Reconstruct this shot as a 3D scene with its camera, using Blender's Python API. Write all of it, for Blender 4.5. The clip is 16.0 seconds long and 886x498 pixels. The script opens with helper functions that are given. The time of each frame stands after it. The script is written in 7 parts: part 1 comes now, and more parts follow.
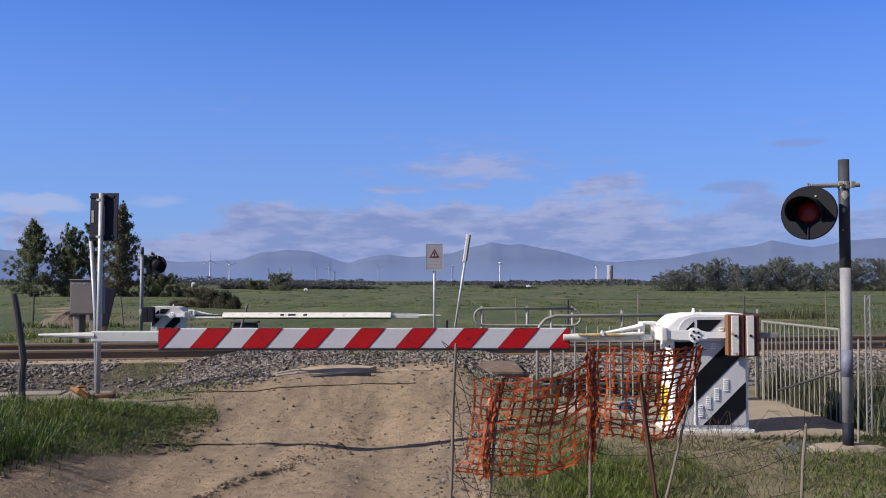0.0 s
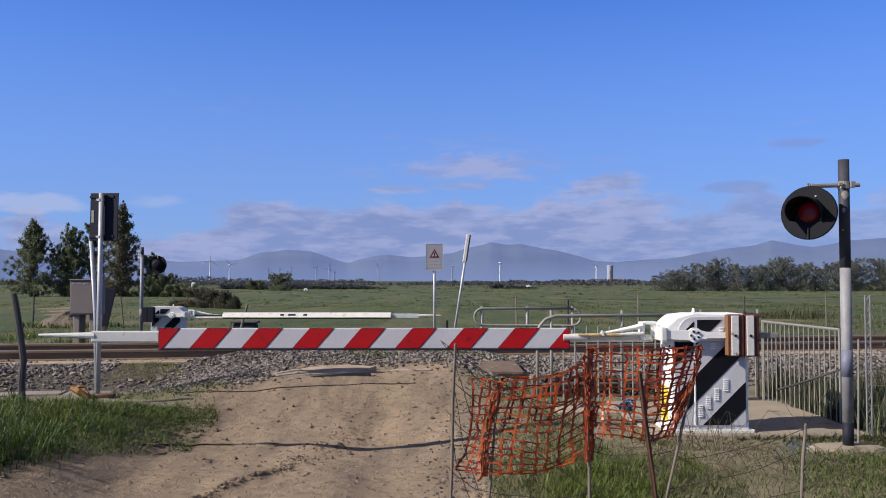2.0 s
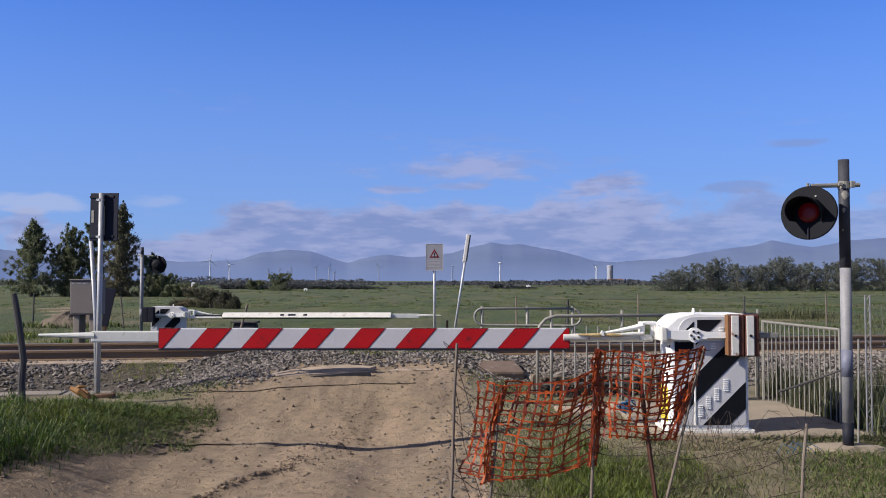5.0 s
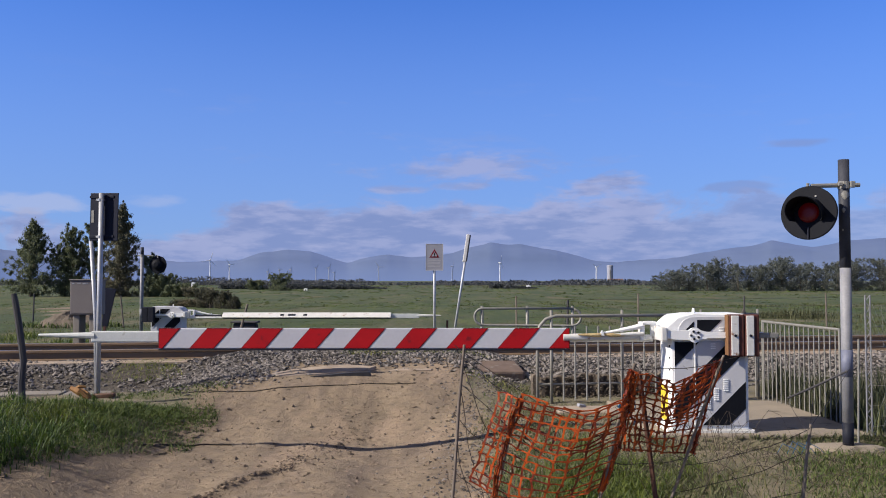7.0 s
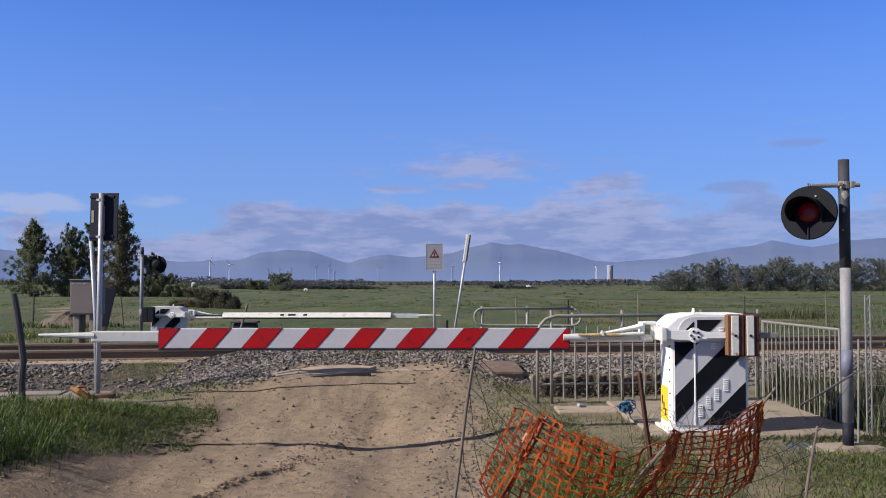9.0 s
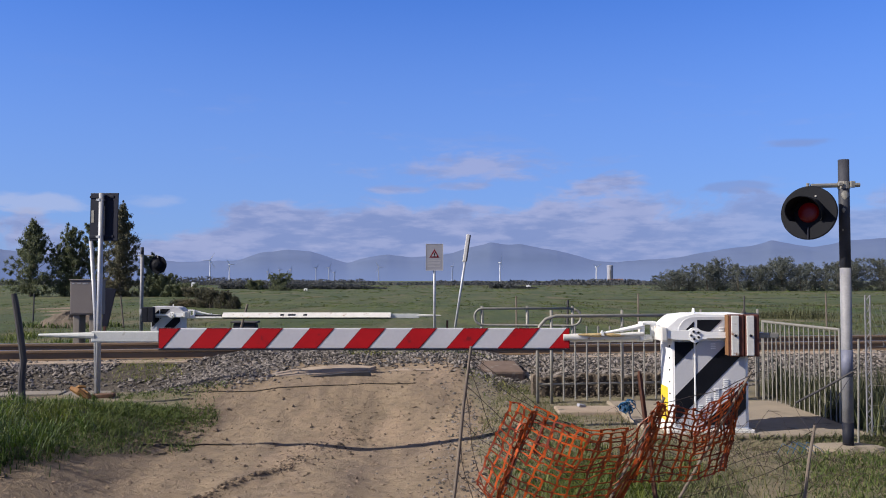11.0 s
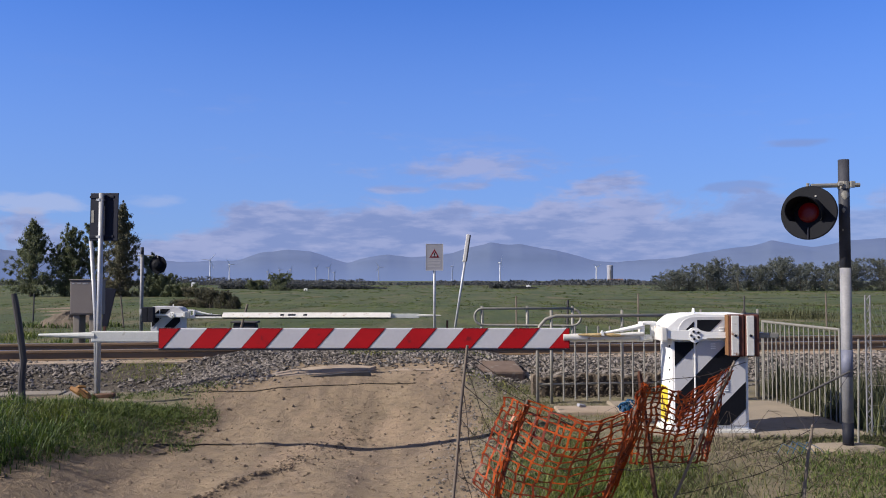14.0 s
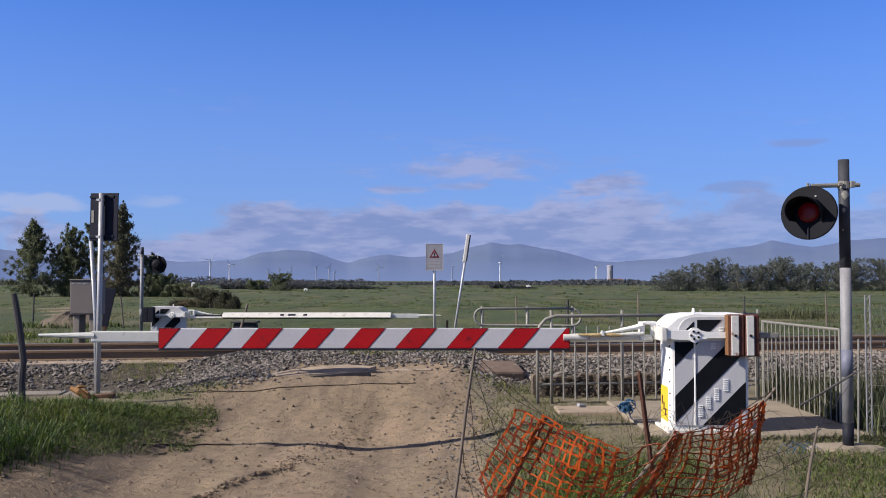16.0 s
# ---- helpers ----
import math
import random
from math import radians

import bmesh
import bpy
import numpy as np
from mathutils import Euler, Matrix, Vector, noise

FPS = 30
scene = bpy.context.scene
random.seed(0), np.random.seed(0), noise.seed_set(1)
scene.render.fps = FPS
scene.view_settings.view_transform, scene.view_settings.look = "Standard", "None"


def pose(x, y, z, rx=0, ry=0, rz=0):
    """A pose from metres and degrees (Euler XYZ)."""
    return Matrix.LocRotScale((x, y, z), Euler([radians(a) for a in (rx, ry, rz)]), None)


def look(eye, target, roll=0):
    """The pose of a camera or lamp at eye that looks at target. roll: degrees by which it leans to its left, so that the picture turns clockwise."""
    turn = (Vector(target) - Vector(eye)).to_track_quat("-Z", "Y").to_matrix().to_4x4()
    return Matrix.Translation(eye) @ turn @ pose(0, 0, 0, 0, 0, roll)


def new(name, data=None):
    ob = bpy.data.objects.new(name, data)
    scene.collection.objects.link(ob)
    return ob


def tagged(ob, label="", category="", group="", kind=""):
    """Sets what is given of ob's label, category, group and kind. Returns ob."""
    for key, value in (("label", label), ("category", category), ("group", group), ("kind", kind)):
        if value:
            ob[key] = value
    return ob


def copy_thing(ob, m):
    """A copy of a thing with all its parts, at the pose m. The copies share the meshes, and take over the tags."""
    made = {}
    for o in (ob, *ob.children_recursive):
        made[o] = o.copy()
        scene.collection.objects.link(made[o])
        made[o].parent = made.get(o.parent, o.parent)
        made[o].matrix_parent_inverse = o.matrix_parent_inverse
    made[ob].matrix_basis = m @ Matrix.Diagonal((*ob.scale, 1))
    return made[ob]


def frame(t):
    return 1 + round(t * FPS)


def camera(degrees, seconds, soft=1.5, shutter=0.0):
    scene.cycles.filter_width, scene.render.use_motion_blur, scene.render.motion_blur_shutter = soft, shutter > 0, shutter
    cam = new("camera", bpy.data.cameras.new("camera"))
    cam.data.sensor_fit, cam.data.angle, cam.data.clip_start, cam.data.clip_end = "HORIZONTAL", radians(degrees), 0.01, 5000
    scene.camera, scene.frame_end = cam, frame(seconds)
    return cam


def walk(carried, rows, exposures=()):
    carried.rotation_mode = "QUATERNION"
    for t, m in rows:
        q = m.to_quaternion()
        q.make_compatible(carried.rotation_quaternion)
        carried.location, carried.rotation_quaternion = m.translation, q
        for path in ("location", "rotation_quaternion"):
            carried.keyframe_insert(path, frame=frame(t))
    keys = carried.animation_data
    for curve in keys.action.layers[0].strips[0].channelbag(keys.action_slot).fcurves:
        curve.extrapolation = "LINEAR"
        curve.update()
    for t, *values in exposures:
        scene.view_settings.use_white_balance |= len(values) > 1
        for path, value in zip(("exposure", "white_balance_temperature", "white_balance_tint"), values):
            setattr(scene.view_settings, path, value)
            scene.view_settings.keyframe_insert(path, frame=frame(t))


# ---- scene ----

EYE = (0.0, 0.0, 1.5)
TILT = 56 / 1500
cam = camera(55.19, 16.0, soft=1.0)
VIEW = look(EYE, (0, 10, 1.5 + 10 * TILT))
walk(cam, [(0, VIEW), (16.0, VIEW)], exposures=[(0, 0.45), (16.0, 0.45)])

# ---- light: low winter sun from the west, thin cloud over the hills ----
SUN = Vector((-1.43, -0.46, 1.0)).normalized()
SUN_EL = math.asin(SUN.z)
SUN_ROT = math.atan2(SUN.x, SUN.y)


def make_world():
    w = bpy.data.worlds.new("sky")
    scene.world = w
    w.use_nodes = True
    nt = w.node_tree
    nt.nodes.clear()
    N, Lk = nt.nodes.new, nt.links.new
    out, bg = N("ShaderNodeOutputWorld"), N("ShaderNodeBackground")
    sky = N("ShaderNodeTexSky")
    sky.sky_type, sky.sun_disc = "NISHITA", False
    sky.sun_elevation, sky.sun_rotation = SUN_EL, SUN_ROT % (2 * math.pi)
    sky.air_density, sky.dust_density, sky.ozone_density = 1.0, 0.1, 4.0
    co, sep = N("ShaderNodeTexCoord"), N("ShaderNodeSeparateXYZ")
    Lk(co.outputs["Generated"], sep.inputs[0])

    def op(kind, a, b=None, c=None):
        m = N("ShaderNodeMath")
        m.operation = kind
        for i, v in enumerate((a, b, c)):
            if v is None:
                continue
            if isinstance(v, (int, float)):
                m.inputs[i].default_value = v
            else:
                Lk(v, m.inputs[i])
        return m.outputs[0]

    def ramp(v, a, b):
        m = N("ShaderNodeMapRange")
        m.interpolation_type = "SMOOTHSTEP"
        Lk(v, m.inputs[0])
        m.inputs[1].default_value, m.inputs[2].default_value = a, b
        return m.outputs[0]

    az = op("ARCTAN2", sep.outputs[0], sep.outputs[1])
    el = op("ARCSINE", sep.outputs[2])
    cv = N("ShaderNodeCombineXYZ")
    Lk(op("MULTIPLY", az, 9.0), cv.inputs[0])
    Lk(op("MULTIPLY", el, 20.0), cv.inputs[1])
    cv.inputs[2].default_value = 3.7
    n1 = N("ShaderNodeTexNoise")
    n1.inputs["Scale"].default_value, n1.inputs["Detail"].default_value, n1.inputs["Roughness"].default_value = 1.1, 7, 0.6
    n1.inputs["Distortion"].default_value = 0.3
    Lk(cv.outputs[0], n1.inputs["Vector"])
    # a long bank lies over the hills, with a ragged top, lower to the west
    crest = N("ShaderNodeValToRGB")
    crest.color_ramp.interpolation = "B_SPLINE"
    tops = ((-0.60, 0.062), (-0.34, 0.050), (-0.25, 0.074), (-0.21, 0.095), (-0.10, 0.099), (0.02, 0.094), (0.06, 0.084), (0.11, 0.098), (0.17, 0.118), (0.225, 0.117), (0.25, 0.090), (0.34, 0.090), (0.42, 0.104), (0.60, 0.092))
    while len(crest.color_ramp.elements) < len(tops):
        crest.color_ramp.elements.new(0.5)
    for e, (a, v) in zip(crest.color_ramp.elements, tops):
        e.position = (a + 0.6) / 1.2
        e.color = (v * 5, v * 5, v * 5, 1)
    Lk(op("DIVIDE", op("ADD", az, 0.6), 1.2), crest.inputs[0])
    top = op("MULTIPLY", crest.outputs[0], 0.2)
    rag = op("MULTIPLY", op("SUBTRACT", n1.outputs["Fac"], 0.5), 0.16)
    depth = op("SUBTRACT", op("ADD", top, rag), el)
    bank = ramp(depth, -0.007, 0.024)

    # loose scraps above it
    cs = N("ShaderNodeCombineXYZ")
    Lk(op("MULTIPLY", az, 9.0), cs.inputs[0])
    Lk(op("MULTIPLY", el, 38.0), cs.inputs[1])
    cs.inputs[2].default_value = 8.2
    n4 = N("ShaderNodeTexNoise")
    n4.inputs["Scale"].default_value, n4.inputs["Detail"].default_value, n4.inputs["Roughness"].default_value = 0.8, 7, 0.62
    Lk(cs.outputs[0], n4.inputs["Vector"])

    def puff(a, e, wa, we):
        """A soft oval of cloud at azimuth a and height e, ragged by the noise."""
        d = op("ADD", op("POWER", op("ABSOLUTE", op("DIVIDE", op("SUBTRACT", az, a), wa)), 2.0), op("POWER", op("ABSOLUTE", op("DIVIDE", op("SUBTRACT", el, e), we)), 2.0))
        return ramp(op("ADD", op("SUBTRACT", 1.0, d), op("MULTIPLY", op("SUBTRACT", op("ADD", op("MULTIPLY", n1.outputs["Fac"], 0.6), op("MULTIPLY", n4.outputs["Fac"], 0.4)), 0.5), 6.5)), 0.05, 1.1)

    loose = op("MAXIMUM", puff(0.012, 0.130, 0.15, 0.020), op("MAXIMUM", puff(-0.045, 0.107, 0.05, 0.008), puff(0.02, 0.112, 0.05, 0.008)))
    dusky = op("MULTIPLY", op("MAXIMUM", puff(0.335, 0.104, 0.045, 0.008), puff(0.40, 0.150, 0.04, 0.006)), 0.5)
    bright = op("MULTIPLY", op("MAXIMUM", puff(-0.50, 0.084, 0.15, 0.012), op("MULTIPLY", puff(-0.335, 0.088, 0.05, 0.010), 0.6)), 0.45)
    scraps = op("MULTIPLY", op("MULTIPLY", ramp(n4.outputs["Fac"], 0.56, 0.70), ramp(el, 0.26, 0.14)), 0.25)
    fac = op("MULTIPLY", op("MAXIMUM", op("MAXIMUM", bank, op("MULTIPLY", loose, 0.85)), scraps), op("SUBTRACT", 0.86, op("MULTIPLY", ramp(az, 0.20, 0.42), 0.22)))
    n2 = N("ShaderNodeTexNoise")
    n2.inputs["Scale"].default_value, n2.inputs["Detail"].default_value, n2.inputs["Roughness"].default_value = 1.9, 8, 0.58
    Lk(cs.outputs[0], n2.inputs["Vector"])
    cloud = N("ShaderNodeMix")
    cloud.data_type = "RGBA"
    cloud.inputs[6].default_value, cloud.inputs[7].default_value = CLOUD_DARK, CLOUD_LIGHT
    Lk(op("ADD", op("MULTIPLY", ramp(n2.outputs["Fac"], 0.40, 0.62), 0.75), op("MULTIPLY", ramp(depth, 0.045, 0.0), 0.45)), cloud.inputs[0])
    tint = N("ShaderNodeMix")
    tint.data_type, tint.blend_type = "RGBA", "MULTIPLY"
    tint.inputs[0].default_value = 1.0
    sat = N("ShaderNodeHueSaturation")
    sat.inputs["Saturation"].default_value = 1.25
    Lk(sky.outputs[0], sat.inputs["Color"])
    haze = N("ShaderNodeMix")
    haze.data_type = "RGBA"
    Lk(op("MULTIPLY", ramp(el, 0.50, 0.0), 0.78), haze.inputs[0])
    Lk(sat.outputs[0], haze.inputs[6])
    haze.inputs[7].default_value = HAZE
    Lk(haze.outputs[2], tint.inputs[6])
    tint.inputs[7].default_value = SKY_TINT
    mix = N("ShaderNodeMix")
    mix.data_type = "RGBA"
    Lk(fac, mix.inputs[0])
    Lk(tint.outputs[2], mix.inputs[6])
    Lk(cloud.outputs[2], mix.inputs[7])
    sunlit = N("ShaderNodeMix")
    sunlit.data_type = "RGBA"
    Lk(bright, sunlit.inputs[0])
    Lk(mix.outputs[2], sunlit.inputs[6])
    sunlit.inputs[7].default_value = CLOUD_SUNLIT
    dull = N("ShaderNodeMix")
    dull.data_type = "RGBA"
    Lk(dusky, dull.inputs[0])
    Lk(sunlit.outputs[2], dull.inputs[6])
    dull.inputs[7].default_value = CLOUD_DARK
    # unseen broken cloud higher up, all round, added to temper the fill light
    n3 = N("ShaderNodeTexNoise")
    n3.inputs["Scale"].default_value, n3.inputs["Detail"].default_value = 2.6, 6
    Lk(co.outputs["Generated"], n3.inputs["Vector"])
    cover = op("MULTIPLY", ramp(n3.outputs["Fac"], 0.30, 0.46), ramp(el, 0.34, 0.52))
    high = N("ShaderNodeMix")
    high.data_type = "RGBA"
    Lk(op("MULTIPLY", cover, 0.9), high.inputs[0])
    Lk(dull.outputs[2], high.inputs[6])
    high.inputs[7].default_value = FILL_CLOUD
    Lk(high.outputs[2], bg.inputs[0])
    bg.inputs[1].default_value = SKY_STRENGTH
    Lk(bg.outputs[0], out.inputs[0])


CLOUD_SUNLIT = (4.7, 4.9, 6.4, 1)
# warm grey of the added overhead cloud, set for the fill light
FILL_CLOUD = (1.62, 1.45, 1.22, 1)
CLOUD_DARK = (1.95, 2.5, 4.75, 1)
CLOUD_LIGHT = (3.35, 3.65, 5.75, 1)
SKY_TINT = (0.56, 0.87, 1.56, 1)
HAZE = (3.6, 3.55, 3.95, 1)
SKY_STRENGTH = 0.084
make_world()
sun = new("sun", bpy.data.lights.new("sun", "SUN"))
sun.data.energy, sun.data.angle, sun.data.color = 5.0, radians(0.5), (1.0, 0.915, 0.82)
sun.matrix_world = look((-40, -8, 30), Vector((-40, -8, 30)) - SUN)


# ---- materials ----
def mat(name, a, b=None, rough=0.7, metal=0.0, scale=8.0, bump=0.15, fine=60.0, spots=None, spot_at=0.62, spot_scale=3.0, glow=None, sub=0.0, per="", coord="Object", stretch=(1, 1, 1), spec=0.5):
    """Two tones by noise at two scales, optional stains, optional tone by piece, with fine relief."""
    m = bpy.data.materials.new(name)
    m.use_nodes = True
    nt = m.node_tree
    N, Lk = nt.nodes.new, nt.links.new
    bs = nt.nodes["Principled BSDF"]
    co = N("ShaderNodeTexCoord")
    mp = N("ShaderNodeMapping")
    mp.inputs["Scale"].default_value = stretch
    Lk(co.outputs[coord], mp.inputs[0])
    b = b or tuple(min(1, c * 0.78) for c in a)
    n1, n2 = N("ShaderNodeTexNoise"), N("ShaderNodeTexNoise")
    for n, s, d in ((n1, scale, 5), (n2, fine, 4)):
        n.inputs["Scale"].default_value, n.inputs["Detail"].default_value = s, d
        Lk(mp.outputs[0], n.inputs["Vector"])
    add = N("ShaderNodeMath")
    add.operation = "MULTIPLY_ADD"
    Lk(n2.outputs["Fac"], add.inputs[0])
    add.inputs[1].default_value = 0.5
    Lk(n1.outputs["Fac"], add.inputs[2])
    src = add.outputs[0]
    if per:
        rnd = N("ShaderNodeObjectInfo").outputs["Random"] if per == "object" else N("ShaderNodeNewGeometry").outputs["Random Per Island"]
        ad = N("ShaderNodeMath")
        ad.operation = "MULTIPLY_ADD"
        Lk(rnd, ad.inputs[0])
        ad.inputs[1].default_value = 0.9
        Lk(src, ad.inputs[2])
        sb = N("ShaderNodeMath")
        sb.operation = "SUBTRACT"
        Lk(ad.outputs[0], sb.inputs[0])
        sb.inputs[1].default_value = 0.45
        src = sb.outputs[0]
    mr = N("ShaderNodeMapRange")
    mr.inputs[1].default_value, mr.inputs[2].default_value = 0.45, 1.05
    Lk(src, mr.inputs[0])
    mx = N("ShaderNodeMix")
    mx.data_type = "RGBA"
    Lk(mr.outputs[0], mx.inputs[0])
    mx.inputs[6].default_value, mx.inputs[7].default_value = (*a, 1), (*b, 1)
    col = mx.outputs[2]
    if spots:
        n3 = N("ShaderNodeTexNoise")
        n3.inputs["Scale"].default_value, n3.inputs["Detail"].default_value, n3.inputs["Roughness"].default_value = spot_scale, 7, 0.65
        Lk(mp.outputs[0], n3.inputs["Vector"])
        m3 = N("ShaderNodeMapRange")
        m3.inputs[1].default_value, m3.inputs[2].default_value = spot_at, spot_at + 0.08
        Lk(n3.outputs["Fac"], m3.inputs[0])
        mx2 = N("ShaderNodeMix")
        mx2.data_type = "RGBA"
        Lk(m3.outputs[0], mx2.inputs[0])
        Lk(col, mx2.inputs[6])
        mx2.inputs[7].default_value = (*spots, 1)
        col = mx2.outputs[2]
    Lk(col, bs.inputs["Base Color"])
    bs.inputs["Roughness"].default_value, bs.inputs["Metallic"].default_value = rough, metal
    bs.inputs["Specular IOR Level"].default_value = spec
    if sub:
        bs.inputs["Subsurface Weight"].default_value = 0.0
        tr = N("ShaderNodeBsdfTranslucent")
        Lk(col, tr.inputs[0])
        ms = N("ShaderNodeMixShader")
        ms.inputs[0].default_value = sub
        Lk(bs.outputs[0], ms.inputs[1])
        Lk(tr.outputs[0], ms.inputs[2])
        Lk(ms.outputs[0], nt.nodes["Material Output"].inputs[0])
    if glow:
        bs.inputs["Emission Color"].default_value = (*glow[0], 1)
        bs.inputs["Emission Strength"].default_value = glow[1]
    if bump:
        bp = N("ShaderNodeBump")
        bp.inputs["Strength"].default_value, bp.inputs["Distance"].default_value = bump, 0.01
        Lk(add.outputs[0], bp.inputs["Height"])
        Lk(bp.outputs[0], bs.inputs["Normal"])
    return m


WHITE = mat("white_paint", (0.86, 0.86, 0.84), (0.76, 0.76, 0.74), 0.45, scale=5, bump=0.05, spots=(0.42, 0.34, 0.26), spot_at=0.70, spot_scale=9)
WHITE_OLD = mat("chipped_white_paint", (0.666, 0.657, 0.63), (0.522, 0.513, 0.486), 0.6, scale=6, bump=0.12, spots=(0.24, 0.12, 0.06), spot_at=0.60, spot_scale=9)
REFLECT = mat("grey_white_sheeting", (0.545, 0.545, 0.57), (0.445, 0.445, 0.475), 0.4, scale=2.2, bump=0.04, fine=30, spots=(0.34, 0.32, 0.31), spot_at=0.64, spot_scale=4)
RED = mat("red_sheeting", (0.44, 0.0075, 0.012), (0.33, 0.006, 0.010), 0.5, scale=4, bump=0.04, spots=(0.20, 0.010, 0.014), spot_at=0.58, spot_scale=6, spec=0.2)
RED_DARK = mat("dark_red_seam", (0.20, 0.005, 0.010), (0.14, 0.004, 0.008), 0.5, scale=4, bump=0.04, spec=0.2)
BLACK = mat("black_paint", (0.004768, 0.00561, 0.008619), (0.00867, 0.00969, 0.01392), 0.65, scale=6, bump=0.06, spots=(0.10, 0.09, 0.08), spot_at=0.72, spec=0.12)
BLACK_OLD = mat("weathered_black_paint", (0.01069, 0.01188, 0.01814), (0.02187, 0.0243, 0.03564), 0.6, scale=7, bump=0.1, spots=(0.20, 0.19, 0.18), spot_at=0.67, spot_scale=6, spec=0.15)
GALV = mat("galvanised_steel", (0.46, 0.47, 0.49), (0.33, 0.34, 0.36), 0.45, 0.25, scale=14, bump=0.08)
GREYPAINT = mat("grey_painted_steel", (0.272, 0.262, 0.232), (0.175, 0.170, 0.156), 0.55, 0.1, scale=12, bump=0.1, spots=(0.16, 0.09, 0.06), spot_at=0.68, spot_scale=10)
RUST = mat("rusty_steel", (0.115, 0.048, 0.028), (0.06, 0.026, 0.018), 0.85, 0.1, scale=18, bump=0.35)
RUST_WOOD = mat("rust_red_blocks", (0.108, 0.030, 0.020), (0.058, 0.017, 0.013), 0.8, scale=10, bump=0.25)
RAIL = mat("brown_rail_steel", (0.235, 0.155, 0.092), (0.145, 0.100, 0.064), 0.7, 0.25, scale=6, bump=0.15, stretch=(0.1, 1, 1))
RAILTOP = mat("polished_rail_head", (0.42, 0.38, 0.35), (0.30, 0.27, 0.25), 0.35, 0.8, scale=5, bump=0.03, stretch=(0.1, 1, 1))
CONCRETE = mat("pale_concrete", (0.2478, 0.2196, 0.1858), (0.1745, 0.1548, 0.1323), 0.9, scale=3, bump=0.3, fine=90, spots=(0.17, 0.15, 0.12), spot_at=0.62, spot_scale=2.2)
OLD_CONCRETE = mat("stained_earthy_concrete", (0.135, 0.106, 0.078), (0.050, 0.040, 0.030), 0.95, scale=5, bump=0.8, fine=40, spots=(0.155, 0.125, 0.095), spot_at=0.58, spot_scale=6)
PLANK = mat("orange_brown_plank", (0.215, 0.105, 0.042), (0.125, 0.058, 0.026), 0.8, scale=12, bump=0.3, stretch=(1, 1, 0.15))
ROPE = mat("yellowed_rope", (0.52, 0.40, 0.20), (0.30, 0.20, 0.09), 0.85, scale=30, bump=0.4)
DUSTY = mat("dusty_tan_concrete", (0.3696, 0.297, 0.2287), (0.264, 0.2046, 0.1525), 0.9, scale=4, bump=0.3, fine=60, spots=(0.13, 0.11, 0.085), spot_at=0.60, spot_scale=5)
# white paint greyed for the dimmer light on these faces, with stains
DOORPAINT = mat("shaded_white_paint", (0.54, 0.54, 0.555), (0.46, 0.46, 0.48), 0.5, scale=3, bump=0.05, spots=(0.40, 0.36, 0.32), spot_at=0.70, spot_scale=5)
POSTGREY = mat("dirty_white_post_paint", (0.28, 0.28, 0.29), (0.15, 0.15, 0.165), 0.6, scale=7, bump=0.15, spots=(0.20, 0.20, 0.24), spot_at=0.57, spot_scale=5)
POSTBLACK = mat("sun_bleached_black_paint", (0.054, 0.057, 0.070), (0.028, 0.030, 0.040), 0.6, scale=7, bump=0.1, spots=(0.20, 0.19, 0.18), spot_at=0.70, spot_scale=6, spec=0.25)
STONE = mat("ballast_stone", (0.2214, 0.1966, 0.1782), (0.0367, 0.0324, 0.0302), 0.9, scale=9, bump=0.3, per="island")
CLOD = mat("earth_clods", (0.2448, 0.18, 0.1296), (0.108, 0.0792, 0.0576), 0.95, scale=12, bump=0.3, per="island")
SLEEPER = mat("grey_sleeper", (0.288, 0.264, 0.232), (0.176, 0.16, 0.14), 0.9, scale=5, bump=0.2)
WOOD_DARK = mat("weathered_dark_wood", (0.07, 0.066, 0.068), (0.032, 0.031, 0.034), 0.9, scale=14, bump=0.4, stretch=(1, 1, 0.12))
WOOD_PALE = mat("grey_stake_wood", (0.1878, 0.1553, 0.1228), (0.1084, 0.0867, 0.07225), 0.85, scale=18, bump=0.3, stretch=(1, 1, 0.15))
WOOD_RED = mat("reddish_timber", (0.153, 0.0765, 0.045), (0.081, 0.045, 0.0288), 0.85, scale=12, bump=0.4, spots=(0.20, 0.16, 0.13), spot_at=0.57, spot_scale=5)
TIMBER = mat("split_yellow_timber", (0.264, 0.1339, 0.03888), (0.1728, 0.07776, 0.0216), 0.8, scale=16, bump=0.3)
NET = mat("orange_plastic", (0.43, 0.074, 0.008), (0.13, 0.016, 0.004), 0.45, scale=20, bump=0.1, sub=0.10, per="object")
BLUE = mat("blue_twine", (0.0108, 0.1026, 0.2268), (0.00648, 0.054, 0.1404), 0.7, scale=30, bump=0.2, per="island")
WIRE = mat("rusty_wire", (0.05, 0.036, 0.032), (0.03, 0.024, 0.022), 0.8, 0.3, scale=25, bump=0.1)
SIGNBACK = mat("dark_sign_back", (0.013, 0.015, 0.030), (0.009, 0.011, 0.022), 0.6, 0.0, scale=3, bump=0.03, spec=0.15)
SIGNWHITE = mat("white_sign_face", (0.31, 0.31, 0.335), (0.265, 0.265, 0.29), 0.5, scale=4, bump=0.03)
PRINT = mat("grey_print", (0.46, 0.45, 0.46), (0.40, 0.39, 0.40), 0.6, scale=10, bump=0)
YELLOW = mat("yellow_sticker", (0.72, 0.55, 0.035), (0.62, 0.46, 0.030), 0.5, scale=6, bump=0.04)
CABINET = mat("grey_brown_cabinet", (0.1638, 0.1428, 0.1324), (0.1324, 0.115, 0.1081), 0.6, scale=3, bump=0.08)
